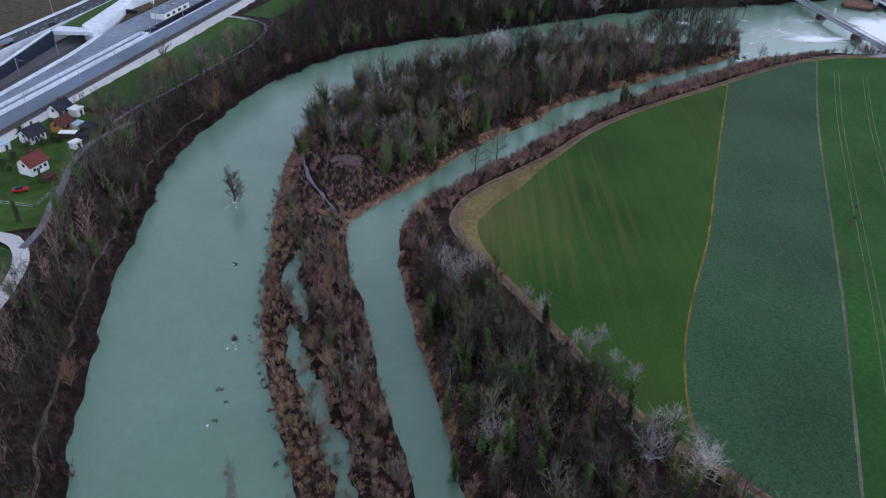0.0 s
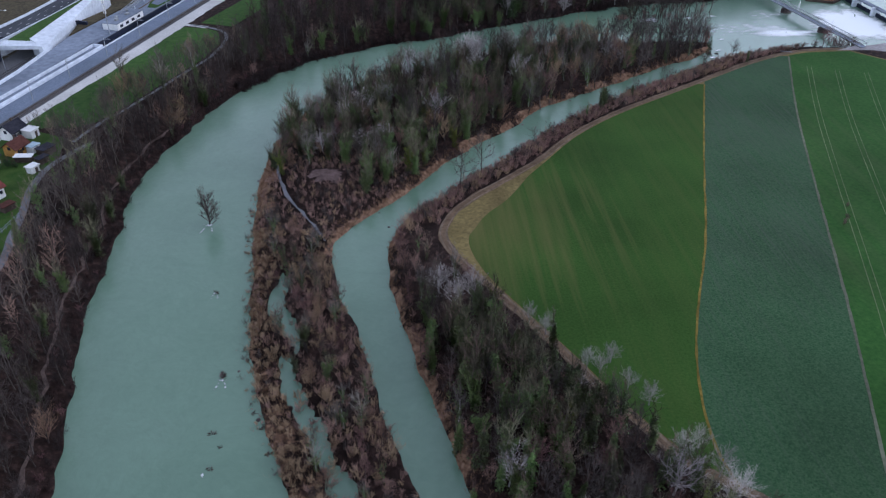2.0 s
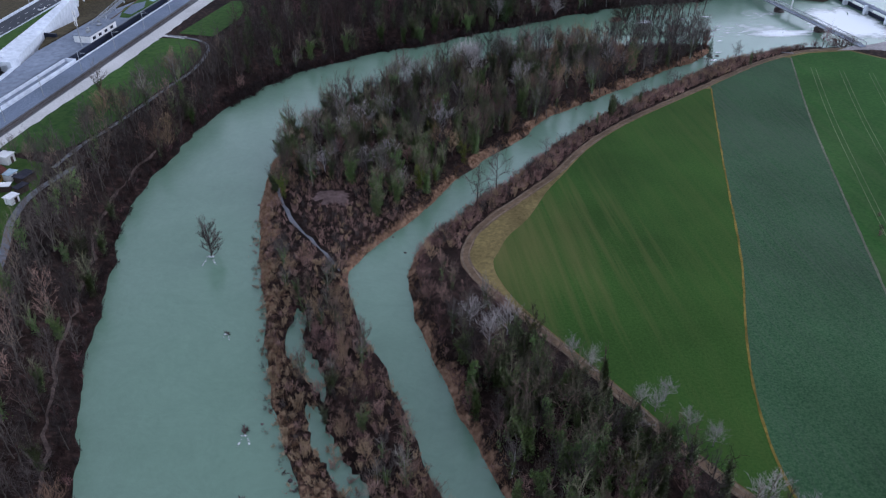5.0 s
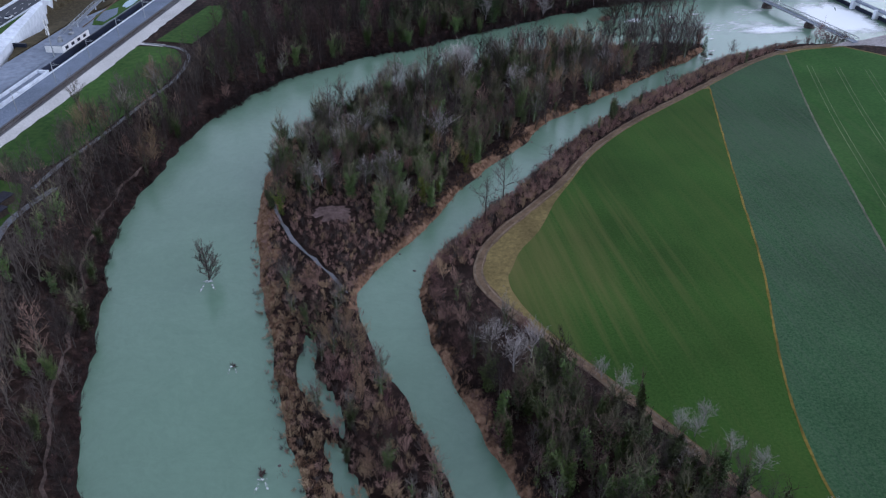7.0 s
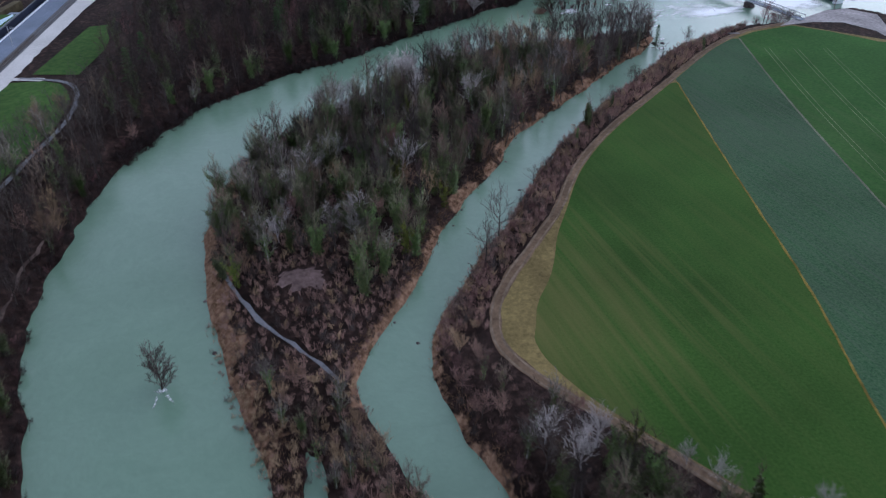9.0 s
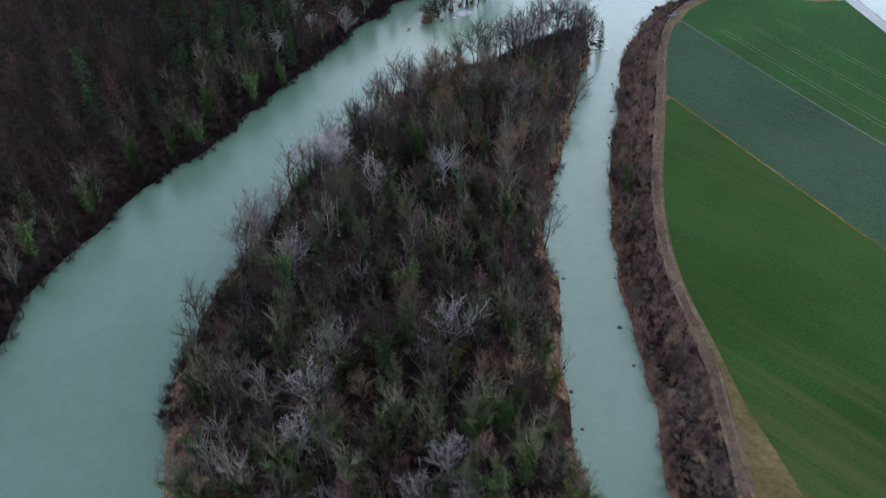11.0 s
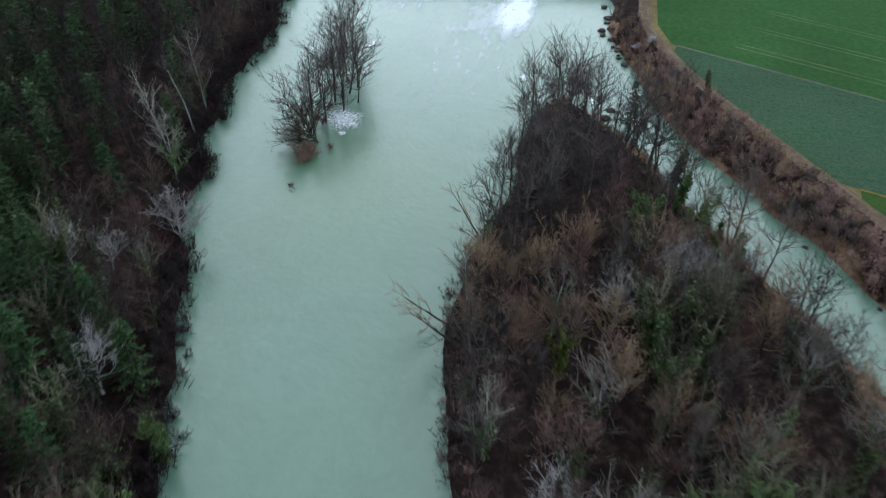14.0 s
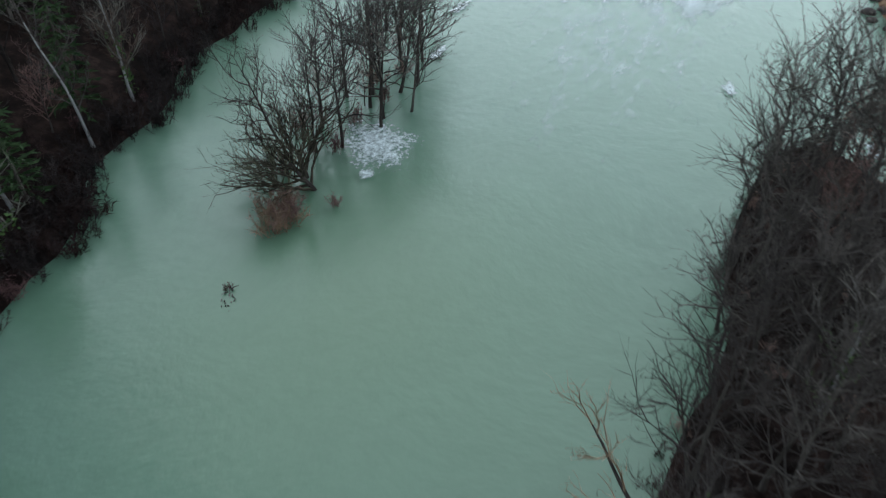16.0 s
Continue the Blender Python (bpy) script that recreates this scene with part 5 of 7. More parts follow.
def shrub_thing(name, label, seed, h, wide, stems, twigs, mat, category="shrub", r=0.019):
    rng = random.Random(seed)
    V, F = [], []
    for k in range(stems):
        az, t = rng.uniform(0, 6.28), rng.uniform(0.15, 1.0)
        b = Vector((rng.gauss(0, 0.25 * wide), rng.gauss(0, 0.25 * wide), -0.15))
        q = b + Vector((math.cos(az) * wide * t, math.sin(az) * wide * t, h * rng.uniform(0.6, 1.1)))
        m = b.lerp(q, 0.5) + Vector((0, 0, h * 0.12))
        spike(V, F, b, m, r * 1.4)
        spike(V, F, m.lerp(b, 0.3), q, r * 1.2)
        for _ in range(twigs):
            u = rng.uniform(0.2, 1)
            s = b.lerp(m, u * 2) if u < 0.5 else m.lerp(q, u * 2 - 1)
            d = Vector((rng.gauss(0, 0.7), rng.gauss(0, 0.7), rng.gauss(0.5, 0.5))).normalized()
            blade(V, F, s, s + d * rng.uniform(0.25, 0.7) * (0.5 + 0.25 * h), r, rng)
    ob = link(name, V, F, mat)
    return tagged(ob, label, category)


KINDS = {}


def kind(key, maker, variants):
    KINDS[key] = [[maker(i), False] for i in range(variants)]


LIGHT = dict(nb=4, side=3, twig_r=0.02, twig_len=0.9, branch=0.26)
kind("brown", lambda i: tree_thing("bare_tree", "leafless brown-twigged tree in the riverside wood", 100 + i, BARK_DARK, TWIG_BROWN, ivy=150, ivy_to=0.5, h=8.8, spread=0.33, limbs=11, twigs=620, up=1.0, trunk_to=0.70, r0=0.13, nb=6), 5)
kind("grey", lambda i: tree_thing("ash_tree", "leafless grey-branched tree in the riverside wood", 120 + i, BARK_PALE, TWIG_GREY, ivy=420, ivy_to=0.6, h=9.2, spread=0.36, limbs=11, twigs=380, up=0.95, trunk_to=0.66, r0=0.14, nb=6, branch=0.33), 5)
kind("pale", lambda i: tree_thing("pale_tree", "leafless tree with whitish branches", 140 + i, BARK_PALE, TWIG_PALE, h=7.8, spread=0.46, limbs=13, twigs=1100, up=0.7, trunk_to=0.55, r0=0.16, nb=6, twig_r=0.015, wave=0.5, branch=0.2, open_=0.75), 4)
kind("red", lambda i: tree_thing("alder_tree", "leafless tree with fine reddish-brown twigs", 160 + i, BARK_DARK, TWIG_RED, h=7.0, spread=0.34, limbs=11, twigs=800, up=1.1, trunk_to=0.64, r0=0.10, nb=6), 4)
kind("tan", lambda i: tree_thing("willow_tree", "leafless willow with dense tan upright twigs", 180 + i, BARK_DARK, TWIG_TAN, h=7.2, spread=0.42, limbs=13, twigs=1300, up=1.1, trunk_to=0.52, r0=0.13, nb=7, twig_len=0.6, twig_r=0.011, low=0.15, wave=0.4), 4)
kind("ivy", lambda i: tree_thing("ivy_tree", "bare olive-twigged tree wrapped in green ivy to its limbs", 200 + i, BARK_DARK, TWIG_OLIVE, ivy=2600, h=8.8, spread=0.33, limbs=11, twigs=330, up=1.05, trunk_to=0.72, r0=0.13, nb=6, branch=0.33, ivy_wide=0.9), 5)
kind("moss", lambda i: tree_thing("ivy_tree", "bare tree with yellow-green mossy ivy round its trunk", 220 + i, BARK_DARK, TWIG_OLIVE, ivy=800, ivy_mat=MOSS, h=7.8, spread=0.36, limbs=10, twigs=450, nb=6, up=1.0, trunk_to=0.75, r0=0.13, ivy_wide=0.6), 2)
kind("column", lambda i: tree_thing("ivy_tree", "dead trunk fully clad in dark green ivy", 230 + i, BARK_DARK, TWIG_BROWN, ivy=1700, ivy_to=1.0, h=6.6, spread=0.14, limbs=6, twigs=120, up=1.6, trunk_to=0.9, r0=0.16, ivy_wide=0.8), 3)
kind("tall", lambda i: tree_thing("shore_tree", "tall dark leafless tree with open limbs on the shore", 240 + i, BARK_DARK, TWIG_BLACK, h=9.4, spread=0.44, limbs=11, twigs=900, up=0.6, trunk_to=0.74, r0=0.14, nb=7, side=4, twig_r=0.009, twig_len=0.5, wave=0.6, branch=0.22, low=0.38, open_=0.75), 5)
kind("narrow", lambda i: tree_thing("poplar_tree", "dense dark leafless tree standing in the river", 255 + i, BARK_DARK, TWIG_BLACK, h=7.4, spread=0.33, limbs=26, twigs=2600, up=0.8, trunk_to=0.8, r0=0.17, low=0.1, twig_len=0.6, twig_r=0.022, nb=6), 1)
kind("spread", lambda i: tree_thing("willow_tree", "old olive-brown willow sprawling over the flood", 258 + i, BARK_DARK, TWIG_OLIVE, h=5.6, spread=0.75, limbs=12, twigs=1000, up=0.45, trunk_to=0.45, r0=0.2, low=0.12, nb=7, twig_len=0.5, twig_r=0.01, wave=0.7, branch=0.22), 2)
kind("birch", lambda i: tree_thing("birch_tree", "slender white-barked birch, leafless", 260 + i, BARK_PALE, TWIG_GREY, h=9.6, spread=0.26, limbs=10, twigs=450, up=1.0, trunk_to=0.9, r0=0.11), 2)
kind("gold", lambda i: tree_thing("mossy_tree", "trunk thickly clad in yellow-green leaves", 236 + i, BARK_DARK, TWIG_BROWN, ivy=1300, ivy_mat=MOSS, ivy_to=1.0, h=6.4, spread=0.16, limbs=7, twigs=150, up=1.6, trunk_to=0.88, r0=0.15, ivy_wide=0.8), 1)
kind("russet", lambda i: tree_thing("beech_tree", "small tree still holding russet leaves", 270 + i, BARK_DARK, TWIG_RED, ivy=300, ivy_mat=RUSSET, ivy_to=0.9, h=7.0, spread=0.40, limbs=9, twigs=400, up=0.9, trunk_to=0.66, r0=0.12, ivy_wide=1.8), 1)
kind("dead", lambda i: tree_thing("dead_tree", "dead bare tree leaning over the water", 275 + i, BARK_DARK, TWIG_TAN, h=7.0, spread=0.36, limbs=5, twigs=120, up=0.9, trunk_to=0.8, r0=0.15, nb=4), 2)
kind("laurel", lambda i: tree_thing("evergreen_bush", "dense dark evergreen bush in a garden", 278 + i, BARK_DARK, TWIG_BROWN, ivy=900, ivy_mat=NEEDLE, ivy_to=1.0, h=5.0, spread=0.5, limbs=10, twigs=150, up=0.6, trunk_to=0.6, r0=0.12, ivy_wide=2.0, low=0.1), 2)
kind("fir", lambda i: conifer(280 + i, 8.5 + i, 2.3), 3)
kind("shrub_red", lambda i: shrub_thing("shrub", "leafless red-brown shrub on the river bank", 300 + i, 1.7, 1.0, 14, 30, TWIG_RED), 3)
kind("shrub_tan", lambda i: shrub_thing("shrub", "leafless tan willow scrub in the flood", 320 + i, 1.9, 1.1, 14, 30, TWIG_TAN), 3)
kind("shrub_grey", lambda i: shrub_thing("shrub", "leafless grey-brown thorn shrub", 340 + i, 2.4, 1.3, 14, 30, TWIG_BROWN), 3)
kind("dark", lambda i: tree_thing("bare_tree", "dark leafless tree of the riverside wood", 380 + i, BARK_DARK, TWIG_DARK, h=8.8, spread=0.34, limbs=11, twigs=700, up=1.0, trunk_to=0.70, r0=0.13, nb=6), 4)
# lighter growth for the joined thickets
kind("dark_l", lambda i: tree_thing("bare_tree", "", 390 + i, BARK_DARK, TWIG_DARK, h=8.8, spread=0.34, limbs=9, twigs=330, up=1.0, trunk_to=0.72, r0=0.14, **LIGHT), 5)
kind("brown_l", lambda i: tree_thing("bare_tree", "", 400 + i, BARK_DARK, TWIG_BROWN, h=8.8, spread=0.33, limbs=9, twigs=330, up=1.0, trunk_to=0.74, r0=0.14, **LIGHT), 5)
kind("grey_l", lambda i: tree_thing("bare_tree", "", 410 + i, BARK_DARK, TWIG_GREY, h=9.2, spread=0.34, limbs=9, twigs=250, up=1.0, trunk_to=0.72, r0=0.15, **LIGHT), 5)
kind("red_l", lambda i: tree_thing("bare_tree", "", 420 + i, BARK_DARK, TWIG_RED, h=7.2, spread=0.36, limbs=8, twigs=360, up=1.0, trunk_to=0.7, r0=0.11, **LIGHT), 3)
kind("ivy_l", lambda i: tree_thing("ivy_tree", "", 430 + i, BARK_DARK, TWIG_OLIVE, ivy=700, h=8.8, spread=0.32, limbs=8, twigs=240, up=1.0, trunk_to=0.74, r0=0.14, ivy_wide=0.9, **LIGHT), 3)
kind("pale_l", lambda i: tree_thing("pale_tree", "", 440 + i, BARK_PALE, TWIG_PALE, h=7.8, spread=0.44, limbs=8, twigs=260, up=0.8, trunk_to=0.58, r0=0.15, **LIGHT), 2)
kind("bush_red", lambda i: shrub_thing("shrub", "", 450 + i, 1.7, 1.0, 10, 17, TWIG_RED, r=0.026), 5)
kind("bush_tan", lambda i: shrub_thing("shrub", "", 460 + i, 1.9, 1.1, 10, 17, TWIG_TAN, r=0.026), 5)
# next two kinds: brush in darkened twig colours, the wood's shade painted in
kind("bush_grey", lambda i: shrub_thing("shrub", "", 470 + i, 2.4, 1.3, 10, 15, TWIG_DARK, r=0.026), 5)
kind("bush_low", lambda i: shrub_thing("shrub", "", 480 + i, 1.7, 1.1, 9, 15, TWIG_SHADED, r=0.026), 5)
USED = random.Random(5)


def plant(key, x, y, size=1.0, group="", z=None, lean=None):
    """Sets a plant of that kind on the ground."""
    slot = USED.choice(KINDS[key])
    z = ground_at(x, y) if z is None else z
    tilt = Euler((lean[0], lean[1], 0) if lean else (USED.gauss(0, 0.03), USED.gauss(0, 0.03), 0))
    turn = tilt.to_matrix() @ Euler((0, 0, USED.uniform(0, 6.28))).to_matrix()
    m = Matrix.LocRotScale((x, y, z), turn.to_quaternion(), (size, size, size * USED.uniform(0.92, 1.1)))
    if slot[1]:
        sx_, sy_, sz_ = slot[0].scale
        ob = copy_thing(slot[0], m @ Matrix.Diagonal((1 / sx_, 1 / sy_, 1 / sz_, 1)))
    else:
        ob, slot[1] = slot[0], True
        slot[0].matrix_basis = m
        slot.append(m)
    if group:
        ob["group"] = group
    return ob


MASS = {}


def mass(bunch, key, x, y, size=1.0):
    """Adds a plant to a joined thicket that nobody could count."""
    slot = USED.choice(KINDS[key])
    m = Matrix.LocRotScale((x, y, ground_at(x, y)), Euler((USED.gauss(0, 0.03), USED.gauss(0, 0.03), USED.uniform(0, 6.28))), (size, size, size * USED.uniform(0.9, 1.15)))
    for ob in (slot[0], *slot[0].children):
        if ob.type == "MESH":
            MASS.setdefault(bunch, []).append((ob.data, m))


def grow_masses(labels):
    """Joins each thicket into one mesh."""
    for bunch, items in MASS.items():
        VS, FV, FN, MI, mats, at = [], [], [], [], [], 0
        for me, m in items:
            co = np.empty(len(me.vertices) * 3, np.float32)
            me.vertices.foreach_get("co", co)
            M = np.array(m)
            VS.append(co.reshape(-1, 3) @ M[:3, :3].T + M[:3, 3])
            lv = np.empty(len(me.loops), np.int32)
            me.loops.foreach_get("vertex_index", lv)
            FV.append(lv + at)
            n = np.empty(len(me.polygons), np.int32)
            me.polygons.foreach_get("loop_total", n)
            FN.append(n)
            if me.materials[0] not in mats:
                mats.append(me.materials[0])
            MI.append(np.full(len(n), mats.index(me.materials[0]), np.int32))
            at += len(me.vertices)
        VS, FV, FN, MI = (np.concatenate(a) for a in (VS, FV, FN, MI))
        me = bpy.data.meshes.new(bunch)
        me.vertices.add(len(VS))
        me.vertices.foreach_set("co", VS.astype(np.float32).ravel())
        me.loops.add(len(FV))
        me.loops.foreach_set("vertex_index", FV)
        me.polygons.add(len(FN))
        me.polygons.foreach_set("loop_start", np.concatenate([[0], np.cumsum(FN)[:-1]]).astype(np.int32))
        for mt in mats:
            me.materials.append(mt)
        me.polygons.foreach_set("material_index", MI)
        me.update(calc_edges=True)
        tagged(new(bunch, me), labels[bunch], "thicket", kind="stuff")


def scatter(poly, gap, seed, margin=0.0, keep=None):
    """Places spread evenly but unevenly inside an outline."""
    rng = random.Random(seed)
    poly = np.array(poly, float)
    (x0, y0), (x1, y1) = poly.min(0), poly.max(0)
    out = []
    ys = np.arange(y0, y1, gap * 0.9)
    for r, y in enumerate(ys):
        for x in np.arange(x0 + (r % 2) * gap / 2, x1, gap):
            out.append((x + rng.uniform(-0.42, 0.42) * gap, y + rng.uniform(-0.42, 0.42) * gap))
    if not out:
        return out
    a = np.array(out)
    ok = inside(a[:, 0], a[:, 1], poly)
    if margin:
        ok &= far_from(a[:, 0], a[:, 1], poly, True) > margin
    if keep is not None:
        ok &= keep(a[:, 0], a[:, 1])
    return [tuple(p) for p in a[ok]]


def mix(rng, *weights):
    keys, w = zip(*weights)
    return rng.choices(keys, w)[0]


rng = random.Random(42)
near_shore = lambda line, x, y: far_from(np.array([x]), np.array([y]), line)[0]
at_pt = lambda line, p: int(np.argmin(np.hypot(*(line - p).T)))
# wood on the right bank
cut, cut_s = at_pt(TRACK_LINE, (2.3, 122.5)), at_pt(RIGHT_SHORE, (-5.4, 125))
WOOD_R = [tuple(p) for p in RIGHT_SHORE[at_pt(RIGHT_SHORE, (9, 36)):cut_s]] + [tuple(p) for p in shifted(TRACK_LINE, 2.0)[:cut][::-1]]
for x, y in scatter(WOOD_R, 3.3, 1, 0.7):
    edge = near_shore(TRACK_LINE, x, y)
    if y > 104 or near_shore(RIGHT_SHORE, x, y) < 2.5:
        k, size = mix(rng, ("red", 3), ("brown", 2), ("grey", 1.2), ("tan", 0.6)), rng.uniform(0.5, 0.75)
    else:
        k, size = mix(rng, ("brown", 2.2), ("dark", 4.6), ("red", 1.4), ("ivy", 4.4), ("grey", 0.5), ("pale", 2.0 if edge < 7 else 0.15), ("moss", 0.3)), rng.uniform(0.68, 1.0)
    plant(k, x, y, size, "trees of the right-bank wood")
for x, y in scatter(WOOD_R, 1.7, 21, 0.2):
    mass("bank_scrub", mix(rng, ("bush_red", 1), ("bush_low", 4), ("bush_grey", 1)), x, y, rng.uniform(0.35, 0.7))
# shrub belt further on
BELT = [tuple(p) for p in RIGHT_SHORE[cut_s:at_pt(RIGHT_SHORE, (108, 210.6))]] + [(108, 206)] + [tuple(p) for p in shifted(TRACK_LINE, 1.0)[cut:-10][::-1]]
for x, y in scatter(BELT, 1.95, 2, 0.3):
    plant(mix(rng, ("shrub_red", 5), ("shrub_grey", 2), ("shrub_tan", 1)), x, y, rng.uniform(0.45, 0.95), "shrubs along the side channel")
for x, y in scatter(BELT, 1.2, 22, 0.1):
    mass("bank_scrub", mix(rng, ("bush_red", 6), ("bush_grey", 0.8), ("bush_tan", 1.6)), x, y, rng.uniform(0.55, 1.0))
# main island wood
WOOD_I = [tuple(p) for p in ISLE_W[at_pt(ISLE_W, (-32, 148)):]] + [tuple(p) for p in ISLE_E[:at_pt(ISLE_E, (-16.3, 123))]]
clear = lambda px, py: (((px + 20) / 7.5) ** 2 + ((py - 141) / 7.0) ** 2 > 1) & (py - 0.25 * px > 139)
for x, y in scatter(WOOD_I, 3.3, 3, 0.9, clear):
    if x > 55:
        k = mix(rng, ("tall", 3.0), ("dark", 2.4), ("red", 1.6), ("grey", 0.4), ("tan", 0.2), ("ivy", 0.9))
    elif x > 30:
        # reddish wood; its paler mix also stands in for brighter backlit haze
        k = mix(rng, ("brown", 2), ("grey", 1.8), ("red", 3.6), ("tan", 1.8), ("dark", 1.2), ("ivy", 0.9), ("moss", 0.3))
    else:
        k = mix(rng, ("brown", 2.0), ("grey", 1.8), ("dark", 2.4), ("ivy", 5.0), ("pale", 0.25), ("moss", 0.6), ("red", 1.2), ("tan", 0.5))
    if (x > 66 and rng.random() < 0.15) or (((x - 26) / 15) ** 2 + ((y - 190) / 6) ** 2 < 1 and rng.random() < 0.6):
        continue
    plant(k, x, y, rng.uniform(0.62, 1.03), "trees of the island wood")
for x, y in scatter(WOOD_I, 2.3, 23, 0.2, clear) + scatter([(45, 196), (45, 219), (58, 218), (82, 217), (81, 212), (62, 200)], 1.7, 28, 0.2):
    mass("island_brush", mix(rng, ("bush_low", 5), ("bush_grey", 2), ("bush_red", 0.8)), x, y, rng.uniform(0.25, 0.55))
for x, y in scatter([(-31, 122), (-18, 120), (-8, 133), (0, 146), (-10, 152), (-22, 160), (-30, 160), (-32, 146)], 1.25, 4, 0.4):
    if ((x + 19.5) / 4.1) ** 2 + ((y - 141.5) / 3.2) ** 2 > 1 and near_shore(np.array([(-30, 148), (-26, 134), (-18.5, 120)]), x, y) > 0.9:
        mass("island_brush", mix(rng, ("bush_red", 4), ("bush_tan", 1), ("bush_grey", 1)), x, y, rng.uniform(0.35, 0.8))
# flooded spit
SPIT = [tuple(p) for p in ISLE_W[at_pt(ISLE_W, (-9, 32)):at_pt(ISLE_W, (-31.5, 126))]] + [tuple(p) for p in ISLE_E[at_pt(ISLE_E, (-16.3, 123)):at_pt(ISLE_E, (4, 32))]]
for x, y in scatter(SPIT, 1.45, 5, 0.0):
    wd = near_shore(ISLE_W, x, y)
    if ground_at(x, y) < -0.1 and rng.random() < 0.6:
        continue
    if wd < 5.0:
        k = mix(rng, ("bush_tan", 7), ("bush_red", 1.5), ("bush_grey", 0.4))
    else:
        k = mix(rng, ("bush_red", 4.4), ("bush_grey", 0.6), ("bush_tan", 2.0))
    mass("flooded_scrub", k, x, y, rng.uniform(0.45, 0.95))
for x, y in scatter(SPIT, 3.0, 25, 0.6):
    if near_shore(ISLE_W, x, y) > 3.2 and ground_at(x, y) > -0.3:
        plant(mix(rng, ("tan", 1.6), ("brown", 2.4), ("red", 1.5), ("grey", 1.2), ("ivy", 0.5)), x, y, rng.uniform(0.42, 0.68), "trees on the flooded spit")
# left-bank wood
WOOD_L = [tuple(p) for p in LEFT_SHORE[at_pt(LEFT_SHORE, (-38, 43)):at_pt(LEFT_SHORE, (-37.5, 199))]] + [(-46, 214), (-49, 226), (-50.5, 214), (-52.5, 203), (-57, 191), (-64, 173), (-68, 165), (-70.5, 155), (-72, 148), (-71.5, 136), (-69.5, 126), (-67, 113), (-65.5, 103), (-64.5, 95), (-64.5, 85), (-72, 70), (-80, 50), (-60, 38)]
for x, y in scatter(WOOD_L, 2.9, 6, 0.8):
    k = mix(rng, ("dark", 8), ("brown", 1.4), ("red", 0.6), ("ivy", 1.6), ("tan", 0.2), ("pale", 0.10))
    size = rng.uniform(0.6, 0.95)
    if near_shore(LEFT_SHORE, x, y) < 5:
        plant(k, x, y, size * 0.9, "trees of the left-bank wood")
    else:
        mass("left_bank_wood", {"tan": "red_l"}.get(k, k + "_l"), x, y, size)
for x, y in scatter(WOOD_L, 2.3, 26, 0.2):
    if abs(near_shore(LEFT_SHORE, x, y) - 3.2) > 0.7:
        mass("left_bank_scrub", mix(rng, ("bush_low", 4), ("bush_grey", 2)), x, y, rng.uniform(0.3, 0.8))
for x, y in ((-55.5, 196), (-60, 184.5), (-63, 177), (-67.5, 176), (-69, 184), (-71, 190), (-53, 207), (-57, 200), (-61.5, 189), (-66, 181)):
    plant(mix(rng, ("tan", 2), ("grey", 2)), x, y, rng.uniform(0.8, 1.05), "trees along the footpath")
for i in range(46):
    v = rng.random()
    x, y = np.interp(v, [0, 0.3, 0.7, 1], [-73, -67.5, -59.8, -55]), np.interp(v, [0, 0.3, 0.7, 1], [158, 171, 190, 205])
    mass("left_bank_wood", mix(rng, ("dark_l", 5), ("brown_l", 1), ("red_l", 0.5)), x + rng.uniform(-4.2, -0.4), y + rng.gauss(0, 1), rng.uniform(0.45, 0.75))
for x, y in scatter([(-86, 160), (-80, 164.5), (-72, 164), (-69, 160), (-71, 150), (-75.5, 156), (-80, 160)], 2.0, 61):
    mass("left_bank_wood", mix(rng, ("dark_l", 2), ("brown_l", 2), ("red_l", 2)), x, y, rng.uniform(0.3, 0.55))
for p in LEFT_SHORE[at_pt(LEFT_SHORE, (-38, 43)):at_pt(LEFT_SHORE, (130, 269))]:
    for _ in range(2):
        d = rng.uniform(-0.4, 2.4)
        n = LEFT_SHORE[min(len(LEFT_SHORE) - 1, at_pt(LEFT_SHORE, p) + 1)] - p
        n = np.array((-n[1], n[0])) / max(np.hypot(*n), 1e-6)
        mass("left_bank_scrub", mix(rng, ("bush_red", 1), ("bush_low", 3), ("bush_grey", 2)), *(p + n * d), rng.uniform(0.45, 0.95))
    thick = noise.noise(Vector((p[0] * 0.13, p[1] * 0.13, 3)))
    if p[1] > 190:
        for _ in range(int(3 + 8 * max(0, thick + 0.3))):
            mass("left_bank_scrub", mix(rng, ("bush_low", 2), ("bush_grey", 2)), *(p + n * rng.uniform(-1.0 - max(0, thick), 1.6)), rng.uniform(0.5, 1.0))
for line, n0, n1 in ((ISLE_W, at_pt(ISLE_W, (-23, 178)), len(ISLE_W) - 1), (ISLE_E, 0, at_pt(ISLE_E, (20, 166)))):
    for i in range(n0, n1):
        p = line[i]
        n = line[i + 1] - p
        n = np.array((-n[1], n[0])) / max(np.hypot(*n), 1e-6)
        thick = noise.noise(Vector((p[0] * 0.15, p[1] * 0.15, 6)))
        for _ in range(1 if line is ISLE_E else int(3 + 6 * max(0, thick + 0.2))):
            mass("island_brush", mix(rng, ("bush_low", 3), ("bush_grey", 2), ("bush_red", 1)), *(p + n * rng.uniform(-1.8, 0.5 + max(0, thick))), rng.uniform(0.3, 0.6 if p[0] > 48 else 0.9))
for p in ISLE_W[at_pt(ISLE_W, (-12, 42)):at_pt(ISLE_W, (-31.5, 140))]:
    for _ in range(4):
        mass("flooded_scrub", mix(rng, ("bush_tan", 3), ("bush_red", 3), ("bush_grey", 2)), p[0] + rng.gauss(-0.4, 0.9), p[1] + rng.gauss(0, 0.7), rng.uniform(0.2, 0.55))
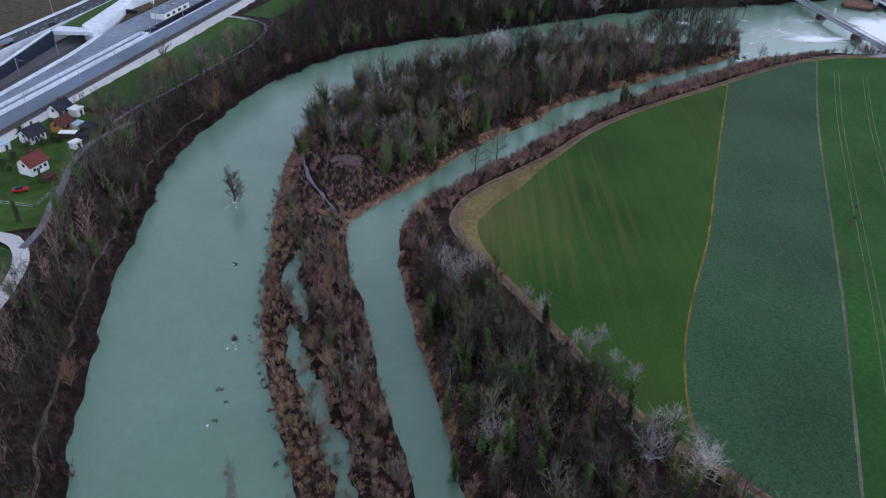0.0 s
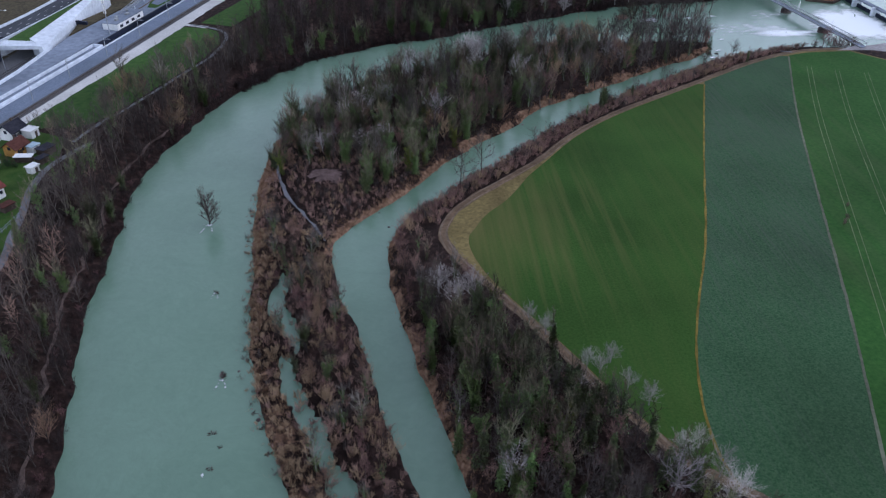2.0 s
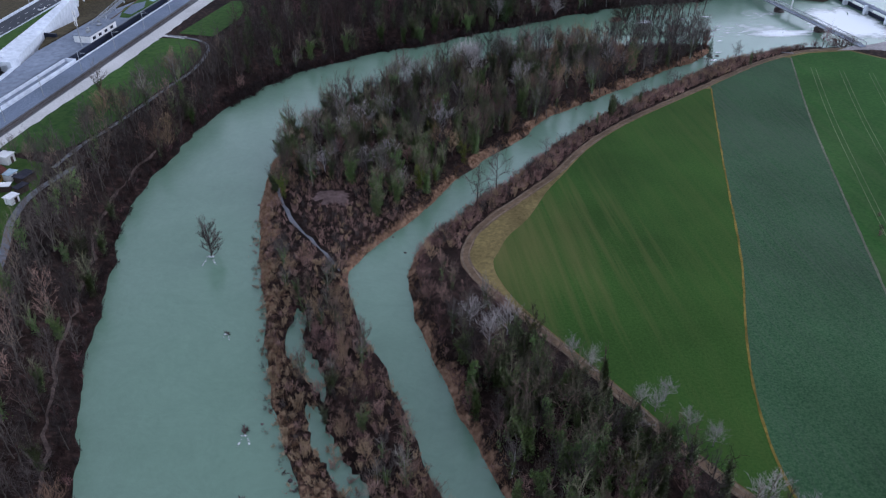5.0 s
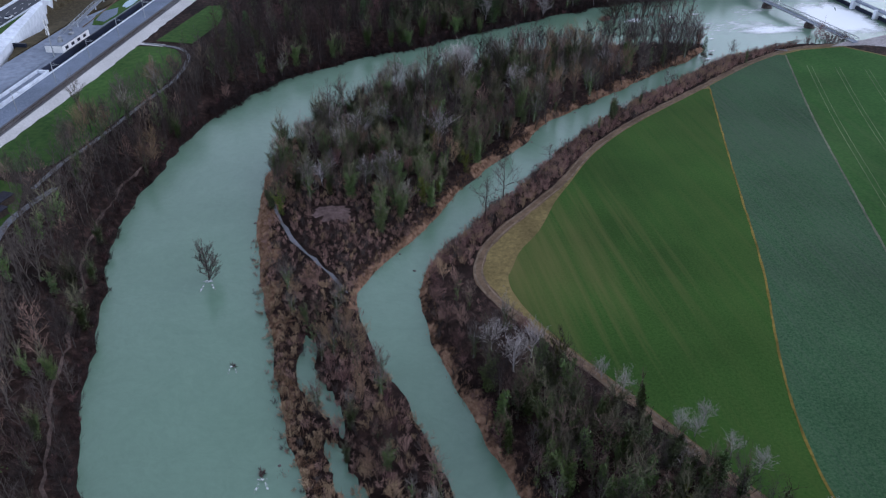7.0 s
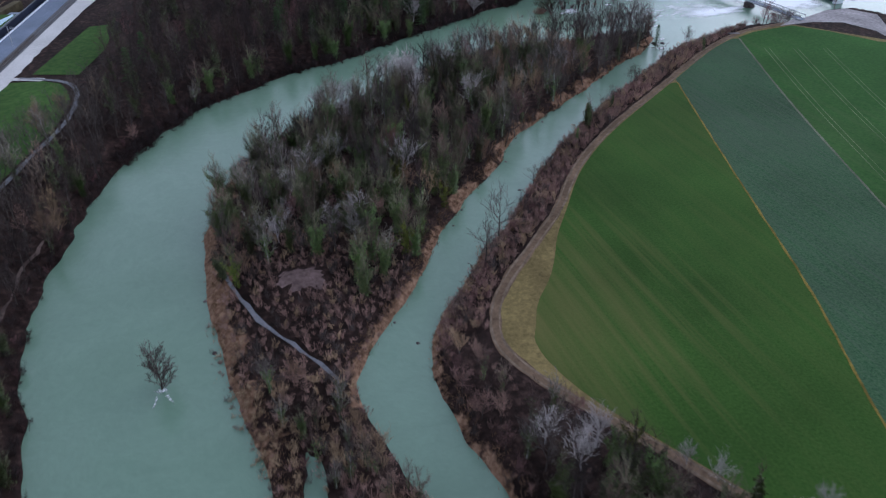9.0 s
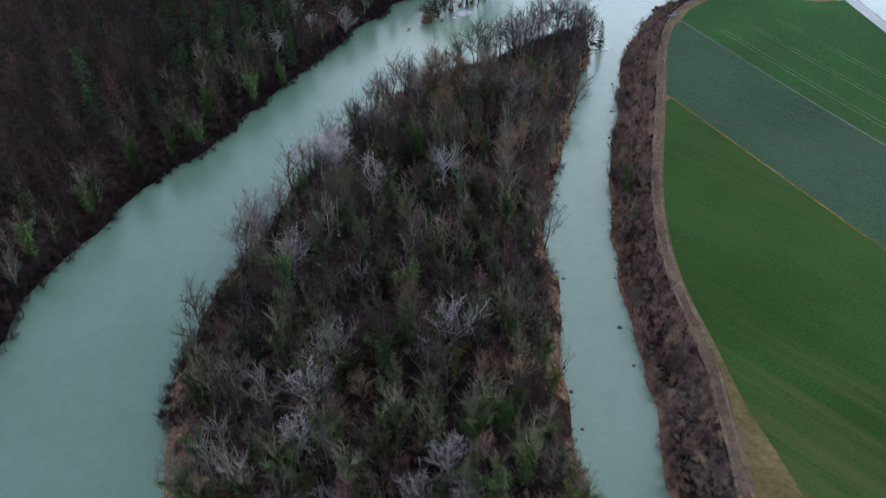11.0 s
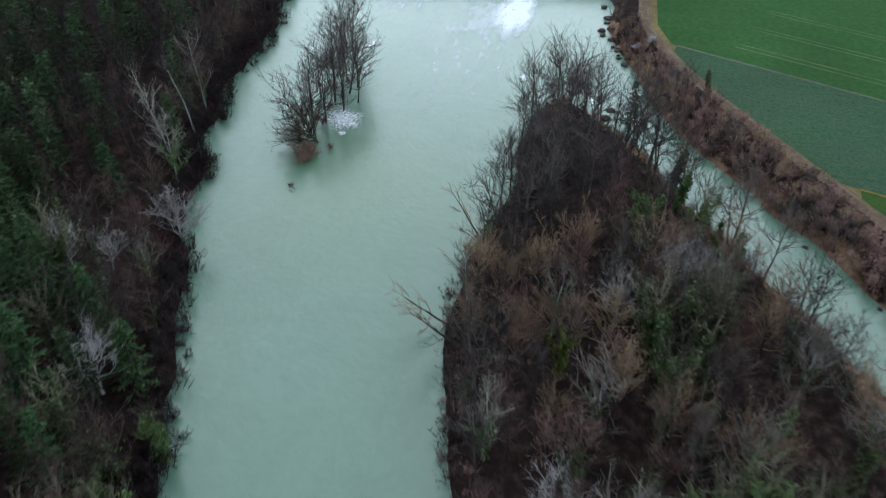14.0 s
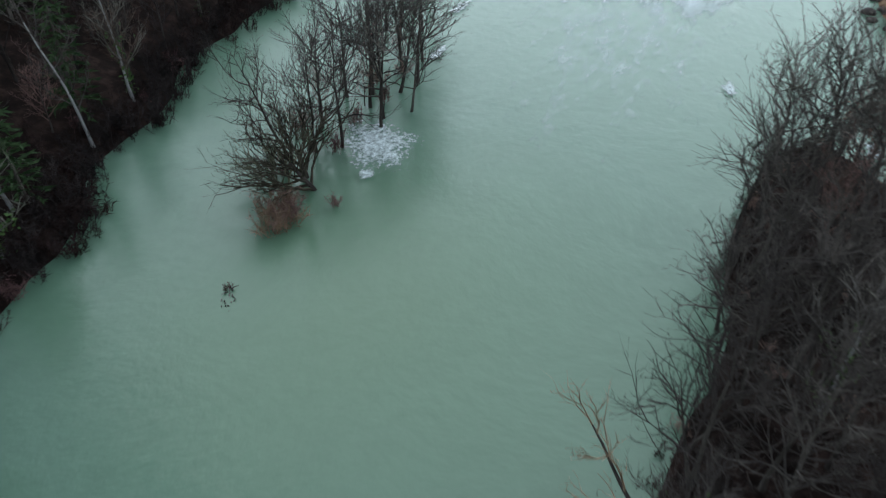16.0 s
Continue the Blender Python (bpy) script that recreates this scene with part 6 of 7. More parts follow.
# deep wood across the bend
WOOD_N = [tuple(p) for p in LEFT_SHORE[at_pt(LEFT_SHORE, (-37, 198)):at_pt(LEFT_SHORE, (150, 275))]] + [(170, 300), (130, 325), (80, 330), (40, 318), (5, 300), (-20, 285), (-40, 264), (-43, 244), (-47.5, 228), (-46, 214)]
for x, y in scatter(WOOD_N, 3.6, 7, 0.8):
    deep = near_shore(LEFT_SHORE, x, y)
    if (y > 300 and x > 20) or (deep > 28 and rng.random() < 0.35):
        continue
    k = mix(rng, ("dark", 5.0), ("brown", 2.2), ("grey", 0.7), ("red", 0.6), ("ivy", 2.4), ("fir", 5.0 if 10 < x < 95 and deep > 6 else 0.3), ("birch", 0.12), ("pale", 0.08))
    size = rng.uniform(0.75, 1.05)
    if deep < 4.5 or (k in ("fir", "birch", "pale") and deep < 25):
        plant(k, x, y, size * (0.85 if deep < 4.5 else 1), "trees of the wood across the bend")
    else:
        mass("far_wood", k if k == "fir" else {"birch": "brown_l"}.get(k, k + "_l"), x, y, size)
for x, y in scatter(WOOD_N, 2.6, 27, 0.2, lambda px, py: far_from(px, py, LEFT_SHORE) < 16):
    mass("far_scrub", mix(rng, ("bush_low", 3), ("bush_grey", 2)), x, y, rng.uniform(0.4, 0.9))

# ---- single trees, snags, islet, white water ----
plant("narrow", -39.8, 128.1, 0.95, z=-0.6)["label"] = "lone leafless tree standing in the flooded river"
for x, y, s in ((42.3, 172.4, 0.85), (43.1, 173.1, 0.75), (41.6, 171.7, 0.65)):
    plant("column", x, y, s, "ivy-clad trunks on the bank")
plant("tall", 10.9, 142.0, 1.0, "lone trees on the channel bank")
plant("tall", 6.1, 136.0, 0.95, "lone trees on the channel bank")
for x, y, s in ((61.5, 188.5, 0.5), (64, 191, 0.45), (75, 197.6, 0.5), (84.5, 202.6, 0.55), (86, 203.6, 0.45), (44, 175, 0.4), (24, 157.5, 0.45), (52, 180, 0.4)):
    plant("tall", x, y, s, "lone trees on the channel bank")
for x, y, s in ((87.6, 199.6, 0.55), (50.5, 178.4, 0.5), (37.5, 167.8, 0.4)):
    plant("column", x, y, s, "ivy-clad stumps on the bank")
for x, y, s in ((9, 203, 0.8), (16, 209.6, 0.85), (33.5, 216, 0.8), (35.5, 217, 0.85), (38, 217.6, 0.7), (52, 219.8, 0.7), (-2.5, 198.6, 0.75), (63.6, 219.0, 0.7), (66.4, 219.3, 0.75), (72.8, 219.5, 0.8), (59, 219.4, 0.6), (64, 215.8, 0.85), (68.5, 216, 0.9), (72.5, 217.2, 0.9), (76.5, 216.4, 1.0), (79.4, 215.4, 0.95), (77.6, 211.6, 0.85), (59.5, 214.6, 0.8), (73.4, 208.6, 0.85), (69.4, 206, 0.8), (57, 219.0, 0.75), (61.5, 217.9, 0.8), (66, 217.9, 0.8), (70, 218.4, 0.95), (74, 218.6, 1.0), (78, 217, 0.85), (80, 213.5, 0.85), (75.5, 208.5, 0.8), (71, 205, 0.8), (67, 202.6, 0.85), (60, 198, 0.75), (56, 195, 0.8), (52, 192.6, 0.75), (25, 172.5, 0.75), (28.5, 176.0, 0.8), (44, 187, 0.8)):
    plant("tall", x, y, s, "open trees along the island shore", lean=(rng.gauss(0, 0.12), rng.gauss(0, 0.12)))
for x, y, s in ((14.5, 205.0, 0.7), (15.9, 205.8, 1.0), (13.6, 206.4, 0.9), (23.6, 208.5, 0.85), (-2.2, 198.6, 0.85), (3.0, 202.0, 0.7), (24.5, 209.4, 0.7), (-13, 170, 1.0), (-17, 166, 0.8), (-9.6, 150.6, 0.6), (51.2, 200.6, 0.65), (-19, 158.5, 0.6)):
    plant("pale", x, y, s, "pale trees of the island wood")
for x, y, s in ((56.5, 199.6, 0.85), (54, 198, 0.8), (33, 192, 1.0), (36, 196, 0.95), (63.2, 203.0, 0.8)):
    plant("column", x, y, s, "ivy-clad trunks of the island wood")
for x, y, s in ((66.2, 255.6, 1.0), (71, 256.6, 0.95), (59, 254, 0.9)):
    plant("birch", x, y, s, "birches on the far bank")
plant("pale", 47.5, 246.8, 0.95)["label"] = "pale-branched tree at the far water's edge"
plant("fir", 80.2, 212.2 - 4, 0.6)["label"] = "slim green pine among bare shore trees"

for x, y, sz in ((12.2, 208.6, 0.8), (17.2, 207.4, 0.9), (0.1, 201.4, 0.85), (-4.6, 198.8, 0.8), (-23.6, 155.3, 0.7), (-21, 153.2, 0.65), (-13, 153.4, 0.75), (-8, 154.6, 0.75), (45.7, 207.5, 0.7), (50.8, 203.7, 0.75), (54.3, 201.9, 0.65), (39.2, 251.5, 0.65), (41, 249.4, 0.6), (26.3, 209.9, 0.8), (55.8, 280, 1.0)):
    plant("pale", x, y, sz, "big whitish trees")
for x, y, sz in ((45.8, 216.6, 1.05), (49.5, 214.2, 1.0), (40.5, 214.6, 1.0), (52.6, 211.0, 0.95), (44, 212, 0.9), (39, 190, 1.0), (34, 188.5, 0.95), (46, 196, 0.9), (-8.2, 157, 0.9), (-13, 165.6, 0.9)):
    plant("tan", x, y, sz, "willows of the island wood")
for x, y, sz in ((43.5, 200.4, 1.0), (42, 201.4, 1.05), (46.4, 201.2, 1.0), (29.4, 198, 0.95), (-8.6, 170.6, 1.0), (-4.7, 179.6, 0.95), (-3.6, 169.8, 1.0), (-9.6, 160.4, 1.0), (9, 163, 0.85), (12, 196.6, 0.95), (28, 195.6, 0.9)):
    plant("ivy", x, y, sz, "ivy-clad trees of the island wood")
for x, y, sz in ((8.4, 94, 0.95), (5.6, 84.4, 0.95), (9.8, 74.2, 1.0), (5.8, 68, 0.95), (11.8, 81, 1.0), (2.2, 83.4, 0.8), (12.5, 69, 0.95)):
    plant("ivy", x, y, sz, "ivy-clad trees of the right-bank wood")
for x, y, sz in ((10.6, 194.2, 0.9), (12, 195, 0.7)):
    plant("moss", x, y, sz, "ivy-clad trees of the island wood")
for x, y, sz in ((26, 77.6, 0.55), (27.6, 68.6, 0.6), (23, 86, 0.5), (15.0, 92.4, 0.5), (17.4, 80, 0.55), (13.2, 95.4, 0.45), (31, 65.6, 0.6), (30, 70, 0.5), (21, 84, 0.5), (19.4, 85, 0.45), (24, 80.6, 0.45)):
    plant("pale", x, y, sz, "pale trees of the right-bank wood")
for x, y, sz in ((69, 276, 1.0), (61.5, 275, 1.0), (51.5, 265, 1.0), (35.5, 254.6, 0.95), (28, 251, 0.9), (71, 271, 1.0), (44, 258, 0.95), (32.5, 244.6, 0.8), (21, 240.5, 0.8), (64, 266, 1.0), (56, 270, 1.05), (48, 271, 1.0), (40, 263, 0.95)):
    plant("fir", x, y, sz, "firs of the wood across the bend")
for x, y, sz in ((66.6, 275, 1.0), (76, 276.7, 1.0), (57.8, 265, 1.0), (58.8, 260.7, 0.9), (40.7, 256.7, 1.0), (43.9, 259.5, 1.0), (34.4, 252.3, 0.95), (33.6, 246.2, 0.8), (25.7, 245.7, 0.9), (28.7, 243.1, 0.8), (21, 241.5, 0.85), (72.8, 268.3, 0.95), (82.7, 274, 0.9), (80, 284, 1.0), (49.7, 254.4, 0.85), (50, 260.2, 0.95), (38, 270.7, 1.0), (22.4, 249, 1.0), (8.3, 238, 0.9), (1, 232, 0.8), (34.6, 258, 1.0), (51.2, 267.2, 1.0), (30, 262, 1.0), (16, 246, 0.95), (45, 265, 1.0), (60, 270, 1.0)):
    plant("fir", x, y, sz, "firs of the wood across the bend")
for x, y, sz in ((-68.6, 117.5, 0.8), (-67.4, 114.6, 0.75), (-73.5, 114.5, 0.7)):
    plant("column", x, y, sz, "ivy-clad trunks beside the lane")

for x, y, sz in ((81.2, 213.6, 0.8), (82.0, 215.2, 0.7)):
    plant("russet", x, y, sz, "russet-leaved trees at the island's tip")
for x, y, sz in ((113.8, 211.3, 0.95), (115.4, 211.6, 0.8), (139.5, 214.5, 0.9)):
    plant("red", x, y, sz, "bushy trees by the footbridge")
for x, y, sz in ((117.2, 211.6, 1.5), (119.4, 211.9, 1.8), (121.6, 212.2, 1.7), (123.6, 212.6, 1.3), (108.4, 212.0, 0.9), (112.0, 212.0, 1.1)):
    plant("shrub_grey", x, y, sz, "bushy growth by the footbridge")
for x, y, lean in ((43.7, 220.6, (-0.9, -0.2)), (54.8, 220.0, (-0.6, 0.1)), (41.5, 219.6, (-0.5, -0.5)), (-21, 176, (0.3, -1.2)), (-19, 181, (0.5, -1.1))):
    plant("dead", x, y, 0.8, "dead trees leaning over the river", lean=lean)
for x, y, sz in ((-81.1, 146.0, 0.5), (-82.6, 144.4, 0.5), (-84.6, 142.4, 0.55), (-79.6, 145.6, 0.42), (-83.2, 140.6, 0.5), (-82.3, 138.4, 0.5), (-85.6, 138, 0.55), (-84, 133, 0.4), (-86.5, 135, 0.5), (-78.4, 135.8, 0.4), (-90.4, 151, 0.4), (-83, 156.4, 0.35)):
    plant("laurel", x, y, sz, "evergreen bushes in the gardens")
for x, y, sz in ((73.5, 119.5, 0.5), (75, 121.5, 0.45), (77.2, 125.5, 0.4)):
    plant("shrub_grey", x, y, sz, "shrubs at the field edge")
for x, y, sz in ((3, 229, 0.9), (9, 232, 0.95), (16, 237, 0.9), (24, 242, 0.95), (30, 246, 1.0), (-6, 226, 0.85), (13, 239, 1.0), (20, 246, 1.0), (5, 236, 0.9), (36, 250, 0.95), (-14, 222, 0.8), (26, 236.6, 0.7)):
    plant("ivy", x, y, sz, "ivy-clad trees across the bend")

for x, y, sz in ((40.4, 201.8, 1.1), (42.3, 200.4, 1.15), (44.4, 202.2, 1.0), (41.6, 203.9, 1.0), (36, 203.4, 0.85), (34.6, 200.8, 0.9), (29.6, 198.2, 0.9), (30.6, 197.2, 0.8), (46, 204.6, 0.95), (47.6, 205.6, 0.8), (66.8, 203.2, 0.9), (35.5, 246, 0.85), (33.4, 245, 0.75), (21.6, 243, 0.9), (14.4, 192.8, 0.75), (19.6, 187.4, 0.8), (-2, 172, 0.8), (-7, 165, 0.8), (2, 178, 0.75), (5, 171, 0.8), (-12, 162, 0.7), (0, 165, 0.75), (9, 180, 0.8), (15, 178, 0.7)):
    plant("column", x, y, sz, "ivy-clad trunks of the island wood")
for x, y, sz in ((11.8, 196.3, 0.95), (10.4, 197.2, 0.9), (11.4, 195, 0.85)):
    plant("gold", x, y, sz, "mossy yellow-green trunks of the island wood")
for x, y, sz in ((4.5, 86, 0.75), (7.5, 78, 0.8), (10.5, 71, 0.8), (13.5, 75, 0.75), (9, 88, 0.7), (16, 70, 0.8), (6.8, 63, 0.8), (12, 62, 0.85), (19, 66, 0.7), (21, 73, 0.65), (3.4, 95, 0.6), (15, 84, 0.7)):
    plant("column", x, y, sz, "ivy-clad trunks of the right-bank wood")

for x, y in scatter([(2, 58), (0, 75), (-3, 92), (6, 100), (14, 90), (22, 76), (28, 66), (20, 58)], 4.2, 71):
    plant("column", x, y, rng.uniform(0.75, 1.1), "ivy-clad trunks of the right-bank wood")

# islet: a few flooded trees with driftwood
for x, y, s, lean in ((71.5, 243.5, 0.8, (0, 0.05)), (75.5, 241.2, 0.9, (0.02, 0.0)), (76.6, 241.6, 0.95, (0.04, -0.03)), (78, 240.4, 0.7, (0, 0)), (80.0, 242.2, 0.95, (0.1, 0.08)), (74, 244.6, 0.85, (0, 0)), (72.6, 242.4, 0.85, (0.1, -0.1)), (77.4, 243, 0.9, (0, 0.08)), (81.6, 241.6, 0.9, (0.05, 0)), (79, 243.6, 0.95, (0, 0)), (84.6, 242.6, 0.85, (0, 0)), (70.2, 244.4, 0.8, (-0.2, -0.2)), (78, 245, 0.85, (0, 0)), (83, 243.4, 0.9, (0, 0)), (86, 245.2, 0.9, (0, 0)), (89, 244.6, 0.95, (0, 0.05)), (91.5, 246.4, 0.95, (0, 0)), (94.5, 246.8, 1.0, (0.1, 0.1)), (88, 247.2, 0.85, (0, 0))):
    plant("tall", x, y, s, "flooded trees of the islet", z=-0.25, lean=lean)
for x, y, s, lean in ((68.3, 241.6, 1.0, (-0.4, -0.3)), (69.0, 242.6, 1.0, (-0.3, -0.1)), (67.2, 242.6, 0.75, (-0.7, -0.2))):
    plant("spread", x, y, s, "flooded trees of the islet", z=-0.25, lean=lean)
for x, y, s in ((72.5, 244.6, 0.55), (75.5, 245.6, 0.6), (79, 246, 0.6), (82, 245.6, 0.6), (85, 246.8, 0.55), (77.5, 243.4, 0.5), (84.5, 244.4, 0.5), (92.5, 247.8, 0.55)):
    plant("red", x, y, s, "flooded trees of the islet", z=-0.2)
for x, y, s in ((64.6, 241.8, 0.9), (65.6, 241.4, 0.95), (66.4, 242.2, 0.8), (67.4, 239.8, 0.5), (73.5, 246, 0.9), (69, 244.4, 1.0), (72, 242.4, 0.8), (75.4, 243, 0.8), (78.5, 242.6, 0.7), (80.6, 244, 0.9), (82.6, 243, 0.7)):
    plant("shrub_red", x, y, s, "driftwood brush round the islet", z=-0.1)
for x, y, s in ((64.0, 241.9, 0.9), (64.8, 241.4, 1.0), (65.6, 242.0, 0.9), (65.2, 242.6, 0.9)):
    plant("shrub_tan", x, y, s, "driftwood brush round the islet", z=-0.35)
for x, y, s in ((-30.6, 87.6, 0.55), (-25.9, 62.9, 0.35), (59.5, 241.3, 0.28)):
    plant("shrub_red", x, y, s, "brush snagged in the current", z=-0.12)


def snag(x, y, seed, size=1.0, wood=BARK_DARK, r0=0.10):
    """Driftwood caught on a shoal: crossed dead limbs."""
    r = random.Random(seed)
    root = new("driftwood")
    root.location = (x, y, 0)
    for _ in range(11):
        a = r.uniform(0, 6.28)
        L = r.uniform(0.25, 0.75) * size
        p = Vector((r.gauss(0, 0.12), r.gauss(0, 0.12), -0.15))
        q = p + Vector((math.cos(a) * L, math.sin(a) * L, r.uniform(0.1, 0.5) * size))
        V, F = [], []
        tube(V, F, [p, p.lerp(q, 0.5) + Vector((0, 0, 0.1)), q], [r0, r0 * 0.7, 0], 5)
        link("limb", V, F, wood, root)
    return tagged(root, "dark driftwood snagged in the current", "driftwood", group="driftwood in the river")


for i, (x, y, s) in enumerate(((-35.0, 107.2, 1.0), (-30.6, 88.2, 1.0), (-30.3, 77.2, 0.9), (-29.4, 71.6, 0.7), (-28.8, 75.0, 0.5), (-20.2, 64.5, 0.8), (-22.6, 73.6, 0.9), (-24, 77.8, 0.7), (-25.4, 80.6, 0.8), (-7.2, 108.2, 0.6), (81.5, 209.5, 1.0))):
    snag(x, y, 500 + i, s)
snag(59.4, 241.2, 520, 0.8, TWIG_GREY, 0.045)
snag(58.6, 240.8, 521, 0.5, TWIG_GREY, 0.045)


def boulder(seed):
    r = random.Random(seed)
    bm = bmesh.new()
    bmesh.ops.create_icosphere(bm, subdivisions=2, radius=1.0)
    for v in bm.verts:
        v.co *= 1 + 0.35 * noise.noise(v.co * 1.7 + Vector((seed, 0, 0)))
        v.co.z *= 0.6
    me = bpy.data.meshes.new("boulder")
    bm.to_mesh(me)
    bm.free()
    me.materials.append(ROCK)
    return me


BOULDERS = [boulder(i) for i in range(5)]


def stone(x, y, s, z=0.0):
    ob = new("boulder", rng.choice(BOULDERS))
    ob.matrix_basis = Matrix.LocRotScale((x, y, z), Euler((0, 0, rng.uniform(0, 6.28))), (s, s * rng.uniform(0.7, 1.1), s * rng.uniform(0.7, 1.0)))
    return tagged(ob, "dark wet boulder at the water's edge", "boulder", group="boulders along the shores")


stone(81.6, 211.0, 0.7)
stone(83.6, 210.6, 0.55)
for line, n0, n1, every in ((ISLE_W, at_pt(ISLE_W, (-20, 68)), at_pt(ISLE_W, (-32, 150)), 2), (ISLE_E, at_pt(ISLE_E, (82, 213)), at_pt(ISLE_E, (-16, 123)), 3), (RIGHT_SHORE, cut_s, cut_s + 70, 3)):
    for p in line[n0:n1:every]:
        if rng.random() < 0.35 + 0.6 * (noise.noise(Vector((p[0] * 0.2, p[1] * 0.2, 8))) > 0):
            stone(p[0] + rng.gauss(0, 1.0), p[1] + rng.gauss(0, 1.0), rng.uniform(0.12, 0.38), -0.04)
for _ in range(46):
    u = rng.random()
    stone(96 + 30 * u + rng.gauss(0, 0.8), 210.0 + 3.0 * math.sin(u * 3) + rng.gauss(0, 0.5), rng.uniform(0.25, 0.6), 0.1)


def foam(name, cx_, cy_, a, b, turn, core, label, seed=0.0, z=0.03, cover=None):
    """A sheet of white water, ragged towards its rim."""
    V, F, C = [], [], []
    rings, segs = 7, 40
    c, s = math.cos(radians(turn)), math.sin(radians(turn))
    for i in range(rings + 1):
        for j in range(segs):
            w = 2 * math.pi * j / segs
            r = i / rings * (1 + 0.45 * noise.noise(Vector((math.cos(w) * 1.5, math.sin(w) * 1.5, seed))) + 0.2 * noise.noise(Vector((math.cos(w) * 4, math.sin(w) * 4, seed))))
            u, v = a * r * math.cos(w), b * r * math.sin(w)
            V.append((cx_ + u * c - v * s, cy_ + u * s + v * c, z + 0.05 * noise.noise(Vector((u * 0.8, v * 0.8, seed)))))
            C.append(core * (1 - (i / rings) ** 2))
            if i:
                k, k2 = (i - 1) * segs, i * segs
                F.append((k + j, k2 + j, k2 + (j + 1) % segs, k + (j + 1) % segs))
    ob = link(name, V, F, cover or (FROTH if a < 5 else FOAM), smooth=True)
    at_ = ob.data.attributes.new("core", "FLOAT", "POINT")
    at_.data.foreach_set("value", np.array(C, np.float32))
    return tagged(ob, label, "shoal" if cover else "white water", kind="structure")


foam("gravel_shoal", -24.8, 60.5, 1.0, 7.5, 15, 0.62, "brown gravel shoal just under the water", 21, 0.02, SHOAL)
foam("white_water", 135, 234, 13.5, 17, 0, 1.0, "boiling white water below the weir", 1)
# midstream foam, whitened further to paint the sky's glare on the river
foam("white_water", 106.5, 230.0, 12, 5.5, 4, 0.36, "white water in midstream with sky glare painted in", 5, 0.045)
foam("white_water", 110.5, 226.6, 12.5, 3.8, 0, 0.72, "streaks of white water running from the weir", 2, 0.06)
foam("white_water", 97, 232, 22, 10, 12, 0.22, "broken white ripples on the current", 3, 0.075)
foam("white_water", 112, 244, 12, 6, 15, 0.24, "broken white ripples on the current", 9, 0.09)
foam("white_water", 73.6, 240.6, 4.4, 3.4, 35, 0.50, "foam caught round the flooded islet trees", 12, 0.10)
for x, y, a, b in ((-30.2, 70.6, 0.3, 0.5), (89.2, 222, 1.6, 0.7), (70.6, 239.6, 0.8, 0.6), (81.4, 207.5, 1.6, 0.8), (85, 213, 1.8, 0.7), (86, 242.0, 2.0, 0.6), (94, 243.6, 2.0, 0.7)):
    foam("white_water", x, y, a, b, rng.uniform(-15, 15), 0.55, "patch of white water behind an obstacle", x, 0.12)
for x, y, a in ((-35.0, 107.0, 0.8), (-30.6, 87.0, 1.0), (-39.8, 127.6, 1.4)):
    foam("white_water", x, y, a * 0.9, a * 0.45, 0, 0.44, "foam breaking on an obstacle", x, 0.12)
    for side in (-1, 1):
        foam("white_water", x + side * 0.55 * a, y - 1.1 * a, 0.30 * a, 1.6 * a, side * 16, 0.40, "thin streak of foam trailing downstream", x + side, 0.14)


